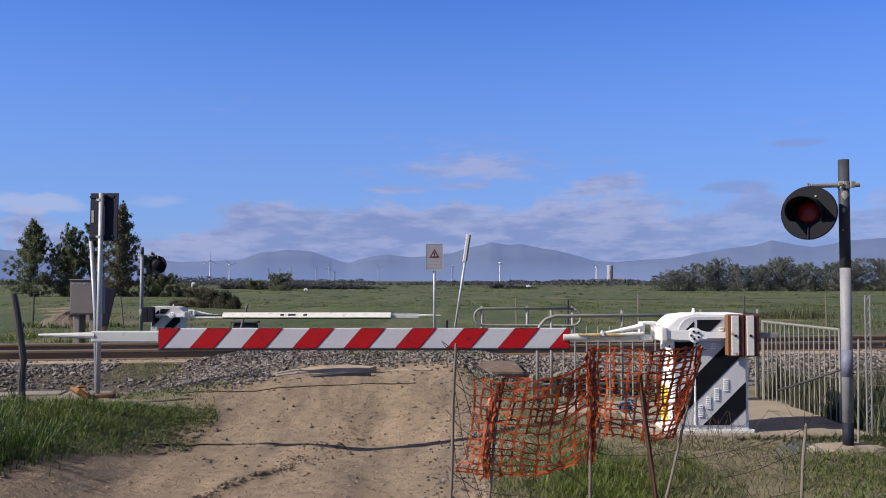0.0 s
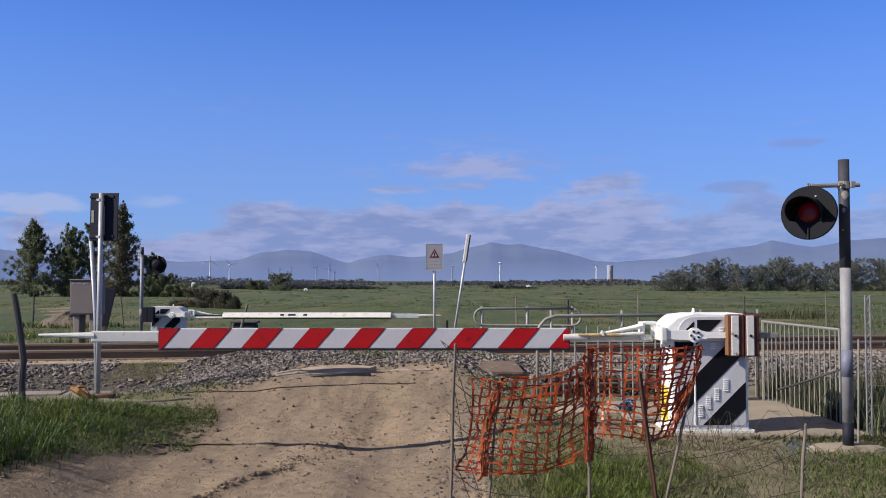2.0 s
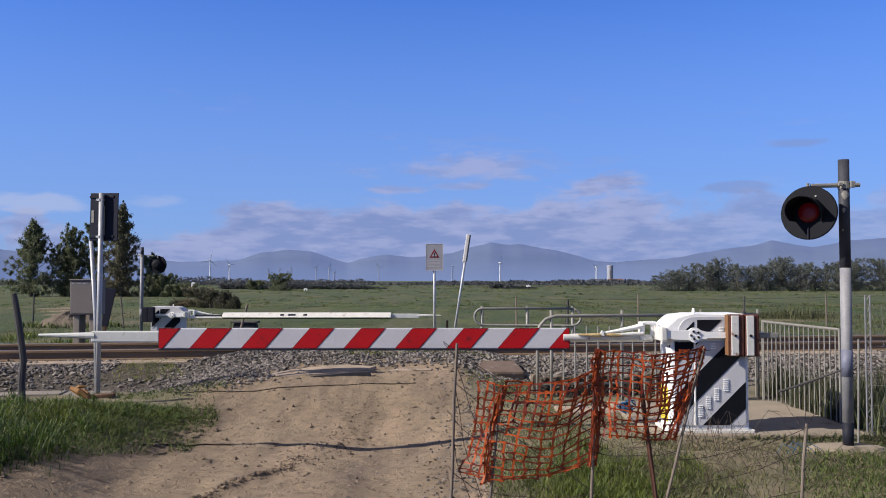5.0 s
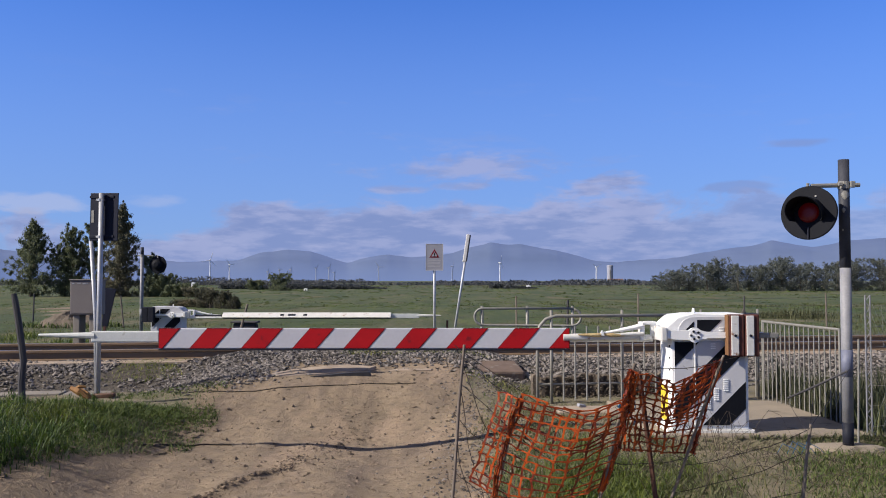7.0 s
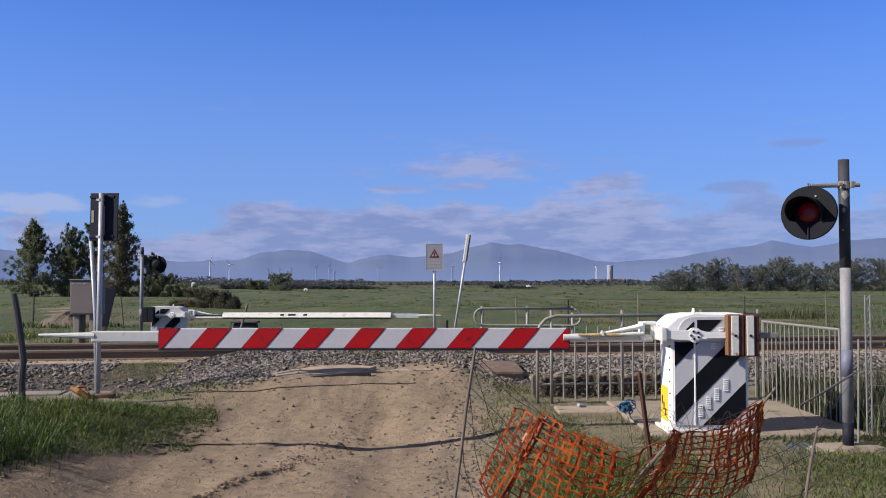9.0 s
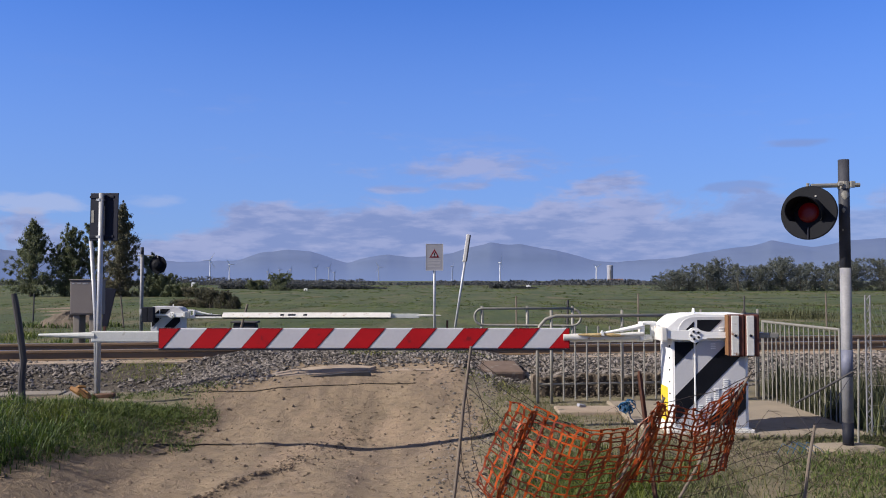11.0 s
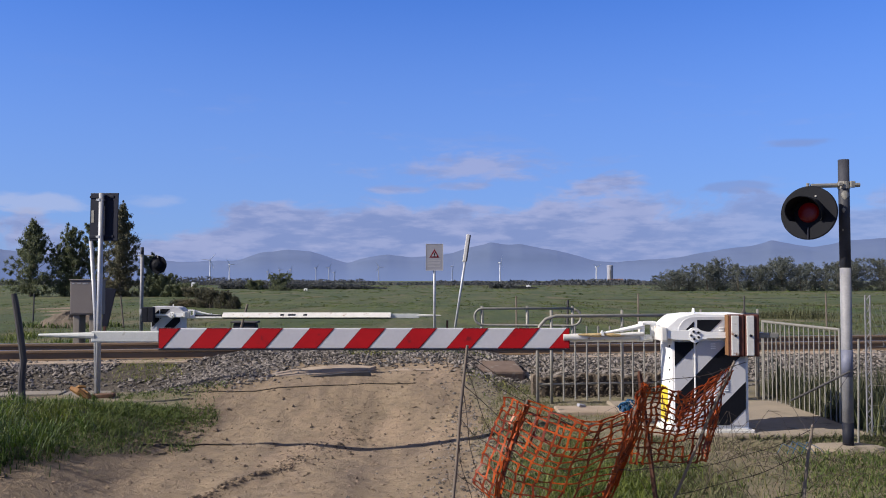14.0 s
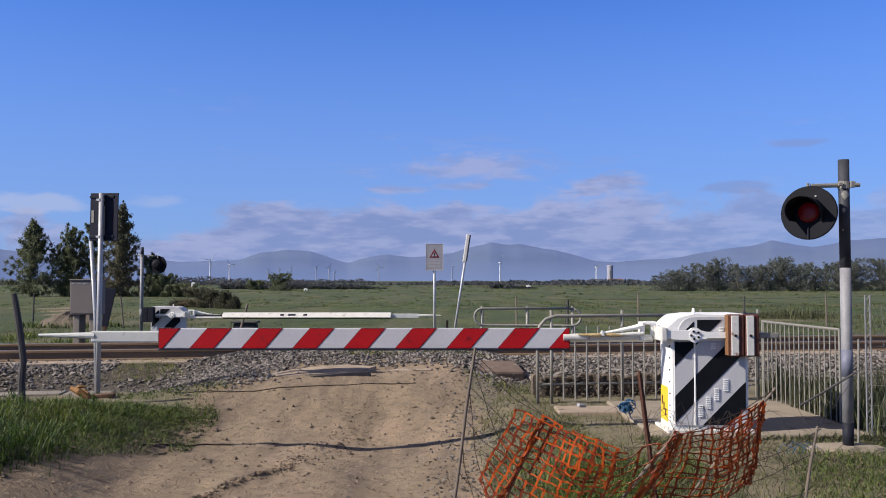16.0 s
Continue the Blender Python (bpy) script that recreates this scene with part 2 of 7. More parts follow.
BOOM_END = mat("weathered_greenish_white_paint", (0.56, 0.58, 0.56), (0.43, 0.44, 0.42), 0.6, scale=7, bump=0.1, spots=(0.20, 0.17, 0.12), spot_at=0.64, spot_scale=9)
STAINED = mat("rust_stained_concrete", (0.175, 0.122, 0.092), (0.105, 0.074, 0.058), 0.9, scale=6, bump=0.5, fine=40, spots=(0.20, 0.17, 0.14), spot_at=0.58, spot_scale=5)
NEAR_BLACK = mat("near_black_grey", (0.036, 0.036, 0.042), (0.020, 0.020, 0.025), 0.9, scale=9, bump=0.4)
LENS = mat("red_signal_lens", (0.060, 0.002, 0.004), (0.036, 0.001, 0.003), 0.5, scale=12, bump=0.1, glow=((1.0, 0.01, 0.02), 0.011))
# turbine white with a little blue haze put into it
TURBINE = mat("turbine_white", (0.6247, 0.644, 0.7129), (0.5778, 0.5957, 0.6694), 0.5, scale=0.1, bump=0)
WHITEWASH = mat("whitewashed_wall", (0.64, 0.624, 0.592), (0.56, 0.536, 0.496), 0.8, scale=0.6, bump=0.1, fine=6)
ROOF = mat("terracotta_roof", (0.1728, 0.0816, 0.048), (0.12, 0.0576, 0.0384), 0.85, scale=0.8, bump=0.2, fine=8)
# concrete grey blued for the haze in front of the tower
TOWER = mat("far_concrete_tower", (0.3146, 0.322, 0.3809), (0.2535, 0.2622, 0.3174), 0.85, scale=0.05, bump=0.1)
GRASS = mat("lush_grass", (0.082, 0.138, 0.015), (0.018, 0.044, 0.005), 0.6, scale=1.2, bump=0, fine=12, sub=0.35, per="island", coord="Object")
GRASS_PALE = mat("pale_lush_grass", (0.135, 0.168, 0.026), (0.044, 0.074, 0.009), 0.6, scale=1.2, bump=0, fine=12, sub=0.35, per="island")
MARGIN = mat("thin_olive_grass", (0.165, 0.160, 0.062), (0.060, 0.076, 0.022), 0.75, scale=0.9, bump=0, fine=10, sub=0.25, per="island")
RANK = mat("rank_dark_weeds", (0.070, 0.072, 0.036), (0.022, 0.032, 0.012), 0.8, scale=1.2, bump=0, fine=10, sub=0.2, per="island")
GRASS_DRY = mat("thin_dry_grass", (0.182, 0.163, 0.073), (0.066, 0.080, 0.025), 0.7, scale=0.9, bump=0, fine=10, sub=0.3, per="island")
FIELD_GRASS = mat("field_grass", (0.0945, 0.1350, 0.0234), (0.0540, 0.0882, 0.0135), 0.7, scale=0.10, bump=0, fine=2.0, sub=0.25, per="island")
FIELD_PALE = mat("pale_field_grass", (0.0945, 0.1188, 0.0288), (0.0594, 0.0810, 0.0180), 0.7, scale=0.10, bump=0, fine=2.0, sub=0.25, per="island")
BRUSH_DARK = mat("dark_brush", (0.092, 0.086, 0.050), (0.036, 0.040, 0.022), 0.8, scale=0.5, bump=0, fine=4, sub=0.2, per="island")
SCRUB = mat("olive_scrub", (0.096, 0.098, 0.044), (0.046, 0.054, 0.022), 0.8, scale=0.5, bump=0, fine=4, sub=0.2, per="island")
BRUSH = mat("brown_scrub", (0.150, 0.120, 0.070), (0.065, 0.060, 0.030), 0.8, scale=0.5, bump=0, fine=4, sub=0.2, per="island")
LEAF = mat("olive_leaves", (0.165, 0.185, 0.100), (0.108, 0.128, 0.072), 0.75, scale=0.35, bump=0, fine=2.5, sub=0.4, per="island")
LEAF_BROWN = mat("autumn_leaves", (0.168, 0.152, 0.092), (0.104, 0.106, 0.064), 0.75, scale=0.3, bump=0, fine=2.5, sub=0.25, per="island")
# windbreak leaves greyed and blued, distance haze put into their colour
LEAF_FAR = mat("hazed_far_leaves", (0.182, 0.198, 0.165), (0.112, 0.130, 0.120), 0.85, scale=0.12, bump=0, fine=0.8, sub=0.5, per="island")
BARK = mat("grey_bark", (0.13, 0.105, 0.08), (0.07, 0.055, 0.042), 0.9, scale=4, bump=0.4)


def ground_material():
    """One sheet: road earth, verge, ballast bed and field, told apart by masks with broken edges."""
    m = bpy.data.materials.new("ground_earth_and_field")
    m.use_nodes = True
    nt = m.node_tree
    N, Lk = nt.nodes.new, nt.links.new
    bs = nt.nodes["Principled BSDF"]
    co = N("ShaderNodeTexCoord")
    at = N("ShaderNodeVertexColor")
    at.layer_name = "cover"
    sp = N("ShaderNodeSeparateColor")
    Lk(at.outputs[0], sp.inputs[0])

    def nz(scale, detail=6, rough=0.6, stretch=None):
        n = N("ShaderNodeTexNoise")
        n.inputs["Scale"].default_value, n.inputs["Detail"].default_value, n.inputs["Roughness"].default_value = scale, detail, rough
        if stretch:
            mp = N("ShaderNodeMapping")
            mp.inputs["Scale"].default_value = stretch
            Lk(co.outputs["Object"], mp.inputs[0])
            Lk(mp.outputs[0], n.inputs["Vector"])
        else:
            Lk(co.outputs["Object"], n.inputs["Vector"])
        return n.outputs["Fac"]

    def rng(v, a, b):
        r = N("ShaderNodeMapRange")
        Lk(v, r.inputs[0])
        r.inputs[1].default_value, r.inputs[2].default_value = a, b
        return r.outputs[0]

    def mixc(f, a, b):
        x = N("ShaderNodeMix")
        x.data_type = "RGBA"
        Lk(f, x.inputs[0])
        for i, c in ((6, a), (7, b)):
            if isinstance(c, tuple):
                x.inputs[i].default_value = (*c, 1)
            else:
                Lk(c, x.inputs[i])
        return x.outputs[2]

    def edge(ch, scale, wide=0.5):
        a = N("ShaderNodeMath")
        a.operation = "MULTIPLY_ADD"
        Lk(nz(scale), a.inputs[0])
        a.inputs[1].default_value = wide * 2
        Lk(ch, a.inputs[2])
        return rng(a.outputs[0], 0.5 + wide - 0.12, 0.5 + wide + 0.12)

    earth = mixc(rng(nz(1.3), 0.35, 0.68), (0.2681, 0.2040, 0.1350), (0.1933, 0.1468, 0.0966))
    earth = mixc(rng(nz(1.1, 5, 0.6, (2.2, 0.40, 1)), 0.47, 0.62), earth, (0.1627, 0.1222, 0.0868))
    earth = mixc(rng(nz(0.8, 4, 0.55, (1.6, 0.5, 1)), 0.50, 0.64), earth, (0.2977, 0.2199, 0.1479))
    earth = mixc(rng(nz(9, 8, 0.7), 0.50, 0.72), earth, (0.1236, 0.0899, 0.0599))
    earth = mixc(rng(nz(70, 3), 0.60, 0.75), earth, (0.2847, 0.2172, 0.1574))
    verge = mixc(rng(nz(2.2), 0.4, 0.65), (0.188, 0.158, 0.106), (0.108, 0.106, 0.054))
    verge = mixc(rng(nz(30), 0.5, 0.7), verge, (0.215, 0.177, 0.122))
    # dark soil, deepened with the shade of tussocks and bank
    shaded_humus = mixc(rng(nz(24), 0.4, 0.65), (0.01672, 0.0152, 0.0076), (0.0418, 0.0342, 0.02052))
    verge = mixc(at.outputs["Alpha"], verge, shaded_humus)
    bed = mixc(rng(nz(26), 0.4, 0.65), (0.100, 0.083, 0.064), (0.032, 0.027, 0.022))
    field = mixc(rng(nz(0.05, 5, 0.6, (0.35, 1, 1)), 0.40, 0.62), (0.0378, 0.0666, 0.0108), (0.0504, 0.0639, 0.0162))
    field = mixc(rng(nz(1.6), 0.45, 0.75), field, (0.0376, 0.0561, 0.0123))
    field = mixc(rng(nz(0.011, 4, 0.5, (0.25, 1, 1)), 0.54, 0.66), field, (0.1368, 0.1060, 0.0581))
    field = mixc(rng(nz(0.035, 6, 0.62), 0.47, 0.60), field, (0.0594, 0.0828, 0.0153))
    field = mixc(rng(nz(0.09, 6, 0.65, (0.5, 1, 1)), 0.52, 0.64), field, (0.0270, 0.0504, 0.0090))
    field = mixc(rng(nz(0.22, 6, 0.65, (0.3, 1, 1)), 0.50, 0.66), field, (0.0765, 0.0675, 0.0306))
    field = mixc(rng(nz(0.5, 6, 0.7, (0.4, 1, 1)), 0.56, 0.68), field, (0.0270, 0.0405, 0.0108))
    field = mixc(rng(nz(0.06, 7, 0.7, (0.22, 1, 1)), 0.50, 0.62), field, (0.0720, 0.0882, 0.0216))
    field = mixc(rng(nz(0.018, 6, 0.6, (0.12, 1, 1)), 0.47, 0.60), field, (0.0630, 0.0792, 0.0234))
    field = mixc(rng(nz(0.03, 6, 0.7, (0.2, 1, 1)), 0.52, 0.60), field, (0.0540, 0.0810, 0.0144))
    field = mixc(rng(nz(0.13, 7, 0.72, (0.25, 1, 1)), 0.55, 0.66), field, (0.0720, 0.0684, 0.0306))
    field = mixc(rng(nz(0.09, 7, 0.68, (1, 0.28, 1)), 0.49, 0.60), field, (0.0270, 0.0504, 0.0108))
    field = mixc(rng(nz(0.16, 7, 0.70, (1, 0.30, 1)), 0.53, 0.62), field, (0.0792, 0.0810, 0.0324))
    field = mixc(rng(nz(0.34, 7, 0.70, (1, 0.40, 1)), 0.52, 0.61), field, (0.0666, 0.0756, 0.0270))
    field = mixc(rng(nz(0.55, 7, 0.70, (1, 0.35, 1)), 0.53, 0.63), field, (0.0324, 0.0450, 0.0126))
    field = mixc(rng(nz(0.42, 6, 0.66, (1, 0.13, 1)), 0.50, 0.60), field, (0.0306, 0.0522, 0.0117))
    field = mixc(rng(nz(0.30, 6, 0.68, (1, 0.12, 1)), 0.54, 0.62), field, (0.0990, 0.0900, 0.0414))
    field = mixc(rng(nz(0.9, 6, 0.70, (1, 0.16, 1)), 0.55, 0.64), field, (0.0864, 0.1044, 0.0234))
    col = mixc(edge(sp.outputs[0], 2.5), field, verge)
    col = mixc(edge(sp.outputs[2], 6, 0.3), col, bed)
    col = mixc(edge(sp.outputs[1], 3.5, 0.35), col, earth)
    Lk(col, bs.inputs["Base Color"])
    bs.inputs["Roughness"].default_value = 0.95
    bp = N("ShaderNodeBump")
    bp.inputs["Strength"].default_value, bp.inputs["Distance"].default_value = 1.0, 0.03
    ad = N("ShaderNodeMath")
    ad.operation = "MULTIPLY_ADD"
    Lk(nz(40, 6, 0.7), ad.inputs[0])
    ad.inputs[1].default_value = 0.5
    Lk(nz(7), ad.inputs[2])
    Lk(ad.outputs[0], bp.inputs["Height"])
    Lk(bp.outputs[0], bs.inputs["Normal"])
    return m


def hill_material():
    """Far hills, a plain backdrop; kilometres of air are put into its blue emission."""
    m = bpy.data.materials.new("blue_distance")
    m.use_nodes = True
    nt = m.node_tree
    N, Lk = nt.nodes.new, nt.links.new
    bs = nt.nodes["Principled BSDF"]
    co = N("ShaderNodeTexCoord")
    n = N("ShaderNodeTexNoise")
    n.inputs["Scale"].default_value, n.inputs["Detail"].default_value = 0.006, 8
    mp = N("ShaderNodeMapping")
    mp.inputs["Scale"].default_value = (1, 0.4, 3.2)
    mp.inputs["Rotation"].default_value = (0.0, 0.5, 0.0)
    Lk(co.outputs["Object"], mp.inputs[0])
    Lk(mp.outputs[0], n.inputs["Vector"])
    mx = N("ShaderNodeMix")
    mx.data_type = "RGBA"
    Lk(n.outputs["Fac"], mx.inputs[0])
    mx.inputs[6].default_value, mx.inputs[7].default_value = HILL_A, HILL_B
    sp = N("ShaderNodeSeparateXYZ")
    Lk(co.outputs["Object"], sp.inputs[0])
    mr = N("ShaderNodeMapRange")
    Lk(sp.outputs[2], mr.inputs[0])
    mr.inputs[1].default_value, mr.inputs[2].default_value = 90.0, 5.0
    # haze mixed into the glow, paler and bluer towards the foot
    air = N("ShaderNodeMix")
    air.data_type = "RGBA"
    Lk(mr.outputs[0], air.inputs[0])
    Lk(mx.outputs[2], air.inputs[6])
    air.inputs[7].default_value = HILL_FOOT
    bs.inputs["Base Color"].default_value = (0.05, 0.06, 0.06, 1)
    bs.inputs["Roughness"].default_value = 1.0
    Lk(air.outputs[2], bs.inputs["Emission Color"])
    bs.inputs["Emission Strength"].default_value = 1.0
    return m


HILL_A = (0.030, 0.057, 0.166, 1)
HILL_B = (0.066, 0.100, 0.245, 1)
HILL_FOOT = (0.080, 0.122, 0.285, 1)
# the farther turbines' white, dimmed and blued as painted haze
TURBINE_FAR = mat("hazy_turbine_white", (0.27, 0.31, 0.43), (0.245, 0.285, 0.40), 0.6, scale=0.1, bump=0)
HEAP = mat("heaped_brown_earth", (0.150, 0.116, 0.090), (0.090, 0.076, 0.056), 0.95, scale=3, bump=0.5, fine=30, spots=(0.08, 0.10, 0.03), spot_at=0.60, spot_scale=2.5)
CLOD_DARK = mat("dark_earth_clods", (0.184, 0.136, 0.096), (0.08, 0.0608, 0.0448), 0.95, scale=12, bump=0.3, per="island")
WEED = mat("yellow_green_weeds", (0.2565, 0.2565, 0.0675), (0.081, 0.1148, 0.0243), 0.7, scale=0.9, bump=0, fine=10, sub=0.3, per="island")
# dark brown of the tubes laid in place of shadow lines
SHADOW_TONE = mat("shadow_line_brown", (0.030, 0.023, 0.019), (0.018, 0.015, 0.013), 0.8, scale=20, bump=0.1, spec=0.2)
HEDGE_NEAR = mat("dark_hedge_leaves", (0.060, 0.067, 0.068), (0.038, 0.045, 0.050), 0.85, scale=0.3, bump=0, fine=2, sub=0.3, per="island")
# haze over the plain is part of this hedge colour
HEDGE = mat("hazed_far_hedge", (0.084, 0.090, 0.096), (0.058, 0.065, 0.076), 0.8, scale=0.1, bump=0, fine=0.8, sub=0.3, per="island")
STALK = mat("dry_dark_stalks", (0.075, 0.055, 0.040), (0.035, 0.027, 0.021), 0.8, scale=20, bump=0)
TUFT = mat("low_green_weeds", (0.125, 0.165, 0.038), (0.034, 0.060, 0.014), 0.7, scale=1.5, bump=0, fine=10, sub=0.3, per="island")
WEED_DARK = mat("dark_verge_weeds", (0.165, 0.170, 0.075), (0.060, 0.080, 0.028), 0.7, scale=0.9, bump=0, fine=10, sub=0.25, per="island")
TAN_SLAB = mat("tan_dusty_slab", (0.300, 0.252, 0.192), (0.205, 0.172, 0.132), 0.92, scale=2.5, bump=0.35, fine=70, spots=(0.11, 0.09, 0.065), spot_at=0.58, spot_scale=3)
GROUND = ground_material()
HILLS = hill_material()


# ---- building helpers ----
def thing(name, label, category, at=(0, 0, 0), rz=0.0, group="", kind=""):
    ob = new(name)
    ob.empty_display_size = 0.2
    ob.matrix_basis = pose(*at, 0, 0, rz)
    return tagged(ob, label, category, group, kind)


def mesh_ob(name, bm, material, smooth=False):
    me = bpy.data.meshes.new(name)
    bmesh.ops.recalc_face_normals(bm, faces=bm.faces)
    bm.to_mesh(me)
    bm.free()
    me.materials.append(material)
    if smooth:
        for p in me.polygons:
            p.use_smooth = True
    return new(name, me)


def part(name, bm, material, parent, label="", smooth=False):
    ob = mesh_ob(name, bm, material, smooth)
    ob.parent = parent
    return tagged(ob, label)


def alone(name, bm, material, label, category, group="", kind="", smooth=False):
    return tagged(mesh_ob(name, bm, material, smooth), label, category, group, kind)


def brick(bm, a, b, bevel=0.006, m=None):
    """A box from corner a to corner b with rounded edges."""
    r = bmesh.ops.create_cube(bm, size=1)
    vs = r["verts"]
    for v in vs:
        v.co = Vector([(a[i] + b[i]) / 2 + v.co[i] * (b[i] - a[i]) for i in range(3)])
    if bevel:
        es = list({e for v in vs for e in v.link_edges})
        k = bmesh.ops.bevel(bm, geom=es, offset=min(bevel, 0.4 * min(abs(b[i] - a[i]) for i in range(3))), segments=2, affect="EDGES", profile=0.5)
        vs = list({v for f in k["faces"] for v in f.verts} | {v for v in vs if v.is_valid})
    if m is not None:
        for v in vs:
            v.co = m @ v.co
    return bm


def pipe(bm, pts, r, seg=10, caps=True):
    """A round bar through pts; r one radius or one for each point."""
    pts = [Vector(p) for p in pts]
    rs = r if isinstance(r, (list, tuple)) else [r] * len(pts)
    rings = []
    last = None
    for i, p in enumerate(pts):
        d = (pts[min(i + 1, len(pts) - 1)] - pts[max(i - 1, 0)]).normalized()
        side = d.cross(Vector((0, 0, 1)) if abs(d.z) < 0.9 else Vector((0, 1, 0))).normalized() if last is None else (last - d * last.dot(d)).normalized()
        last = side
        up = side.cross(d)
        rings.append([bm.verts.new(p + rs[i] * (side * math.cos(a) + up * math.sin(a))) for a in (2 * math.pi * k / seg for k in range(seg))])
    for q, s in zip(rings, rings[1:]):
        for k in range(seg):
            bm.faces.new((q[k], q[(k + 1) % seg], s[(k + 1) % seg], s[k]))
    if caps:
        bm.faces.new(rings[0][::-1])
        bm.faces.new(rings[-1])
    return bm


def plate(bm, poly, thick, m):
    """A flat plate of outline poly (x, z) with its face on y = 0 and its back at y = thick, moved by m."""
    f = [bm.verts.new(m @ Vector((x, 0, z))) for x, z in poly]
    b = [bm.verts.new(m @ Vector((x, thick, z))) for x, z in poly]
    bm.faces.new(f)
    bm.faces.new(b[::-1])
    n = len(poly)
    for i in range(n):
        bm.faces.new((f[i], b[i], b[(i + 1) % n], f[(i + 1) % n]))
    return bm


def clip(poly, nx, nz, d):
    """The part of a convex outline where nx * x + nz * z <= d."""
    out = []
    for (x0, z0), (x1, z1) in zip(poly, poly[1:] + poly[:1]):
        a, b = nx * x0 + nz * z0 - d, nx * x1 + nz * z1 - d
        if a <= 0:
            out.append((x0, z0))
        if (a < 0) != (b < 0) and a != b:
            t = a / (a - b)
            out.append((x0 + t * (x1 - x0), z0 + t * (z1 - z0)))
    return out


def bm_new():
    return bmesh.new()


def from_arrays(name, verts, faces, material, label, category, kind="stuff"):
    me = bpy.data.meshes.new(name)
    me.from_pydata(verts.tolist() if hasattr(verts, "tolist") else verts, [], faces.tolist() if hasattr(faces, "tolist") else faces)
    me.materials.append(material)
    me.update()
    return tagged(new(name, me), label, category, "", kind)


# ---- ground ----
TRACK_SLOPE = 0.1452


def track_s(x, y):
    """Metres across the track from its centre line, negative on the near side."""
    return (y - (15.09 + TRACK_SLOPE * x)) * 0.9896


def sstep(a, b, v):
    t = np.clip((v - a) / (b - a), 0, 1)
    return t * t * (3 - 2 * t)


def value_noise(x, y, size, seed):
    """Smooth random heights between -1 and 1 on cells of that size."""
    r = np.random.default_rng(seed).random((256, 256)) * 2 - 1
    u, v = x / size, y / size
    i, j = np.floor(u).astype(int), np.floor(v).astype(int)
    f, g = u - i, v - j
    f, g = f * f * (3 - 2 * f), g * g * (3 - 2 * g)
    a, b, c, d = r[i % 256, j % 256], r[(i + 1) % 256, j % 256], r[i % 256, (j + 1) % 256], r[(i + 1) % 256, (j + 1) % 256]
    return (a * (1 - f) + b * f) * (1 - g) + (c * (1 - f) + d * f) * g


def left_edge(y):
    """Where the lush verge begins on the west side of the track."""
    return -2.93 - 0.36 * np.maximum(0, 8.5 - y) - 0.20 * sstep(9.6, 10.6, y)


def ground_z(x, y):
    x, y = np.asarray(x, float), np.asarray(y, float)
    s = track_s(x, y)
    road = sstep(-3.5 - 0.8 * sstep(9, 11, y), -2.6, x) * (1 - sstep(0.2, 1.2, x))
    bank = 0.23 * sstep(-2.75, -1.35, s)
    ramp = -0.22 + 0.43 * sstep(-5.9, -2.7, s) + 0.16 * sstep(-3.0, -1.1, s)
    z = bank * (1 - road) + ramp * road
    far = 0.23 + (-0.30 - 0.23) * sstep(1.5, 3.9, s)
    far_road = 0.385 + (-0.30 - 0.385) * sstep(1.2, 6.5, s)
    z = np.where(s > 0, far * (1 - road) + far_road * road, z)
    wob = 0.012 * np.sin(3.1 * x + 1.3 * y) * np.sin(2.3 * y - 0.7 * x) + 0.006 * np.sin(7.7 * x + 2) * np.sin(6.1 * y + 1)
    ruts = -0.022 * np.exp(-((x + 2.15 + 0.10 * (y - 8)) / 0.22) ** 2) - 0.022 * np.exp(-((x + 0.55 + 0.07 * (y - 8)) / 0.25) ** 2)
    ruts = ruts + (0.045 * np.exp(-((x + 1.98 - 0.44 * (y - 6.69)) / 0.07) ** 2) - 0.02 * np.exp(-((x + 1.80 - 0.44 * (y - 6.69)) / 0.10) ** 2)) * sstep(8.6, 7.4, y) * (0.6 + 0.8 * value_noise(x, y, 0.12, 6))
    left = (0.085 * sstep(0.12, -0.22 - 1.1 * sstep(7.3, 8.2, y), x - left_edge(y)) + 0.05 * sstep(-0.2, -1.2, x - left_edge(y))) * (1 - sstep(9.4, 10.8, y))
    rim = np.clip(1 - (y - 5) / 22, 0, 1)
    rough = 0.012 * value_noise(x, y, 0.55, 1) + 0.009 * value_noise(x, y, 0.21, 2) + 0.0065 * value_noise(x, y, 0.10, 3)
    near = (np.abs(x) < 12) * (y > 4) * (y < 22)
    dip = -0.085 * sstep(7.45, 7.85, y) * (1 - sstep(8.08, 8.15, y)) * sstep(1.9, 2.2, x) * (1 - sstep(4.1, 4.35, x))
    # shallow hollow in the track and the rise to its east margin
    swell = (-0.045 * np.exp(-((x + 0.85) / 0.42) ** 2) + 0.055 * sstep(-0.35, 0.2, x) * (1 - sstep(0.8, 1.2, x))) * sstep(7.6, 8.4, y) * (1 - sstep(10.0, 11.0, y))
    return z + wob * rim + ruts * road * rim + left + rough * near + dip + swell


def gz(x, y):
    return float(ground_z(np.array([x], float), np.array([y], float))[0])


def graded(lo, hi, step, grow, end):
    mid = list(np.arange(lo, hi + 1e-6, step))
    up, d = [hi], step
    while up[-1] < end:
        d *= grow
        up.append(up[-1] + d)
    dn, d = [lo], step
    while dn[-1] > -end:
        d *= grow
        dn.append(dn[-1] - d)
    return np.array(dn[1:][::-1] + mid + up[1:])


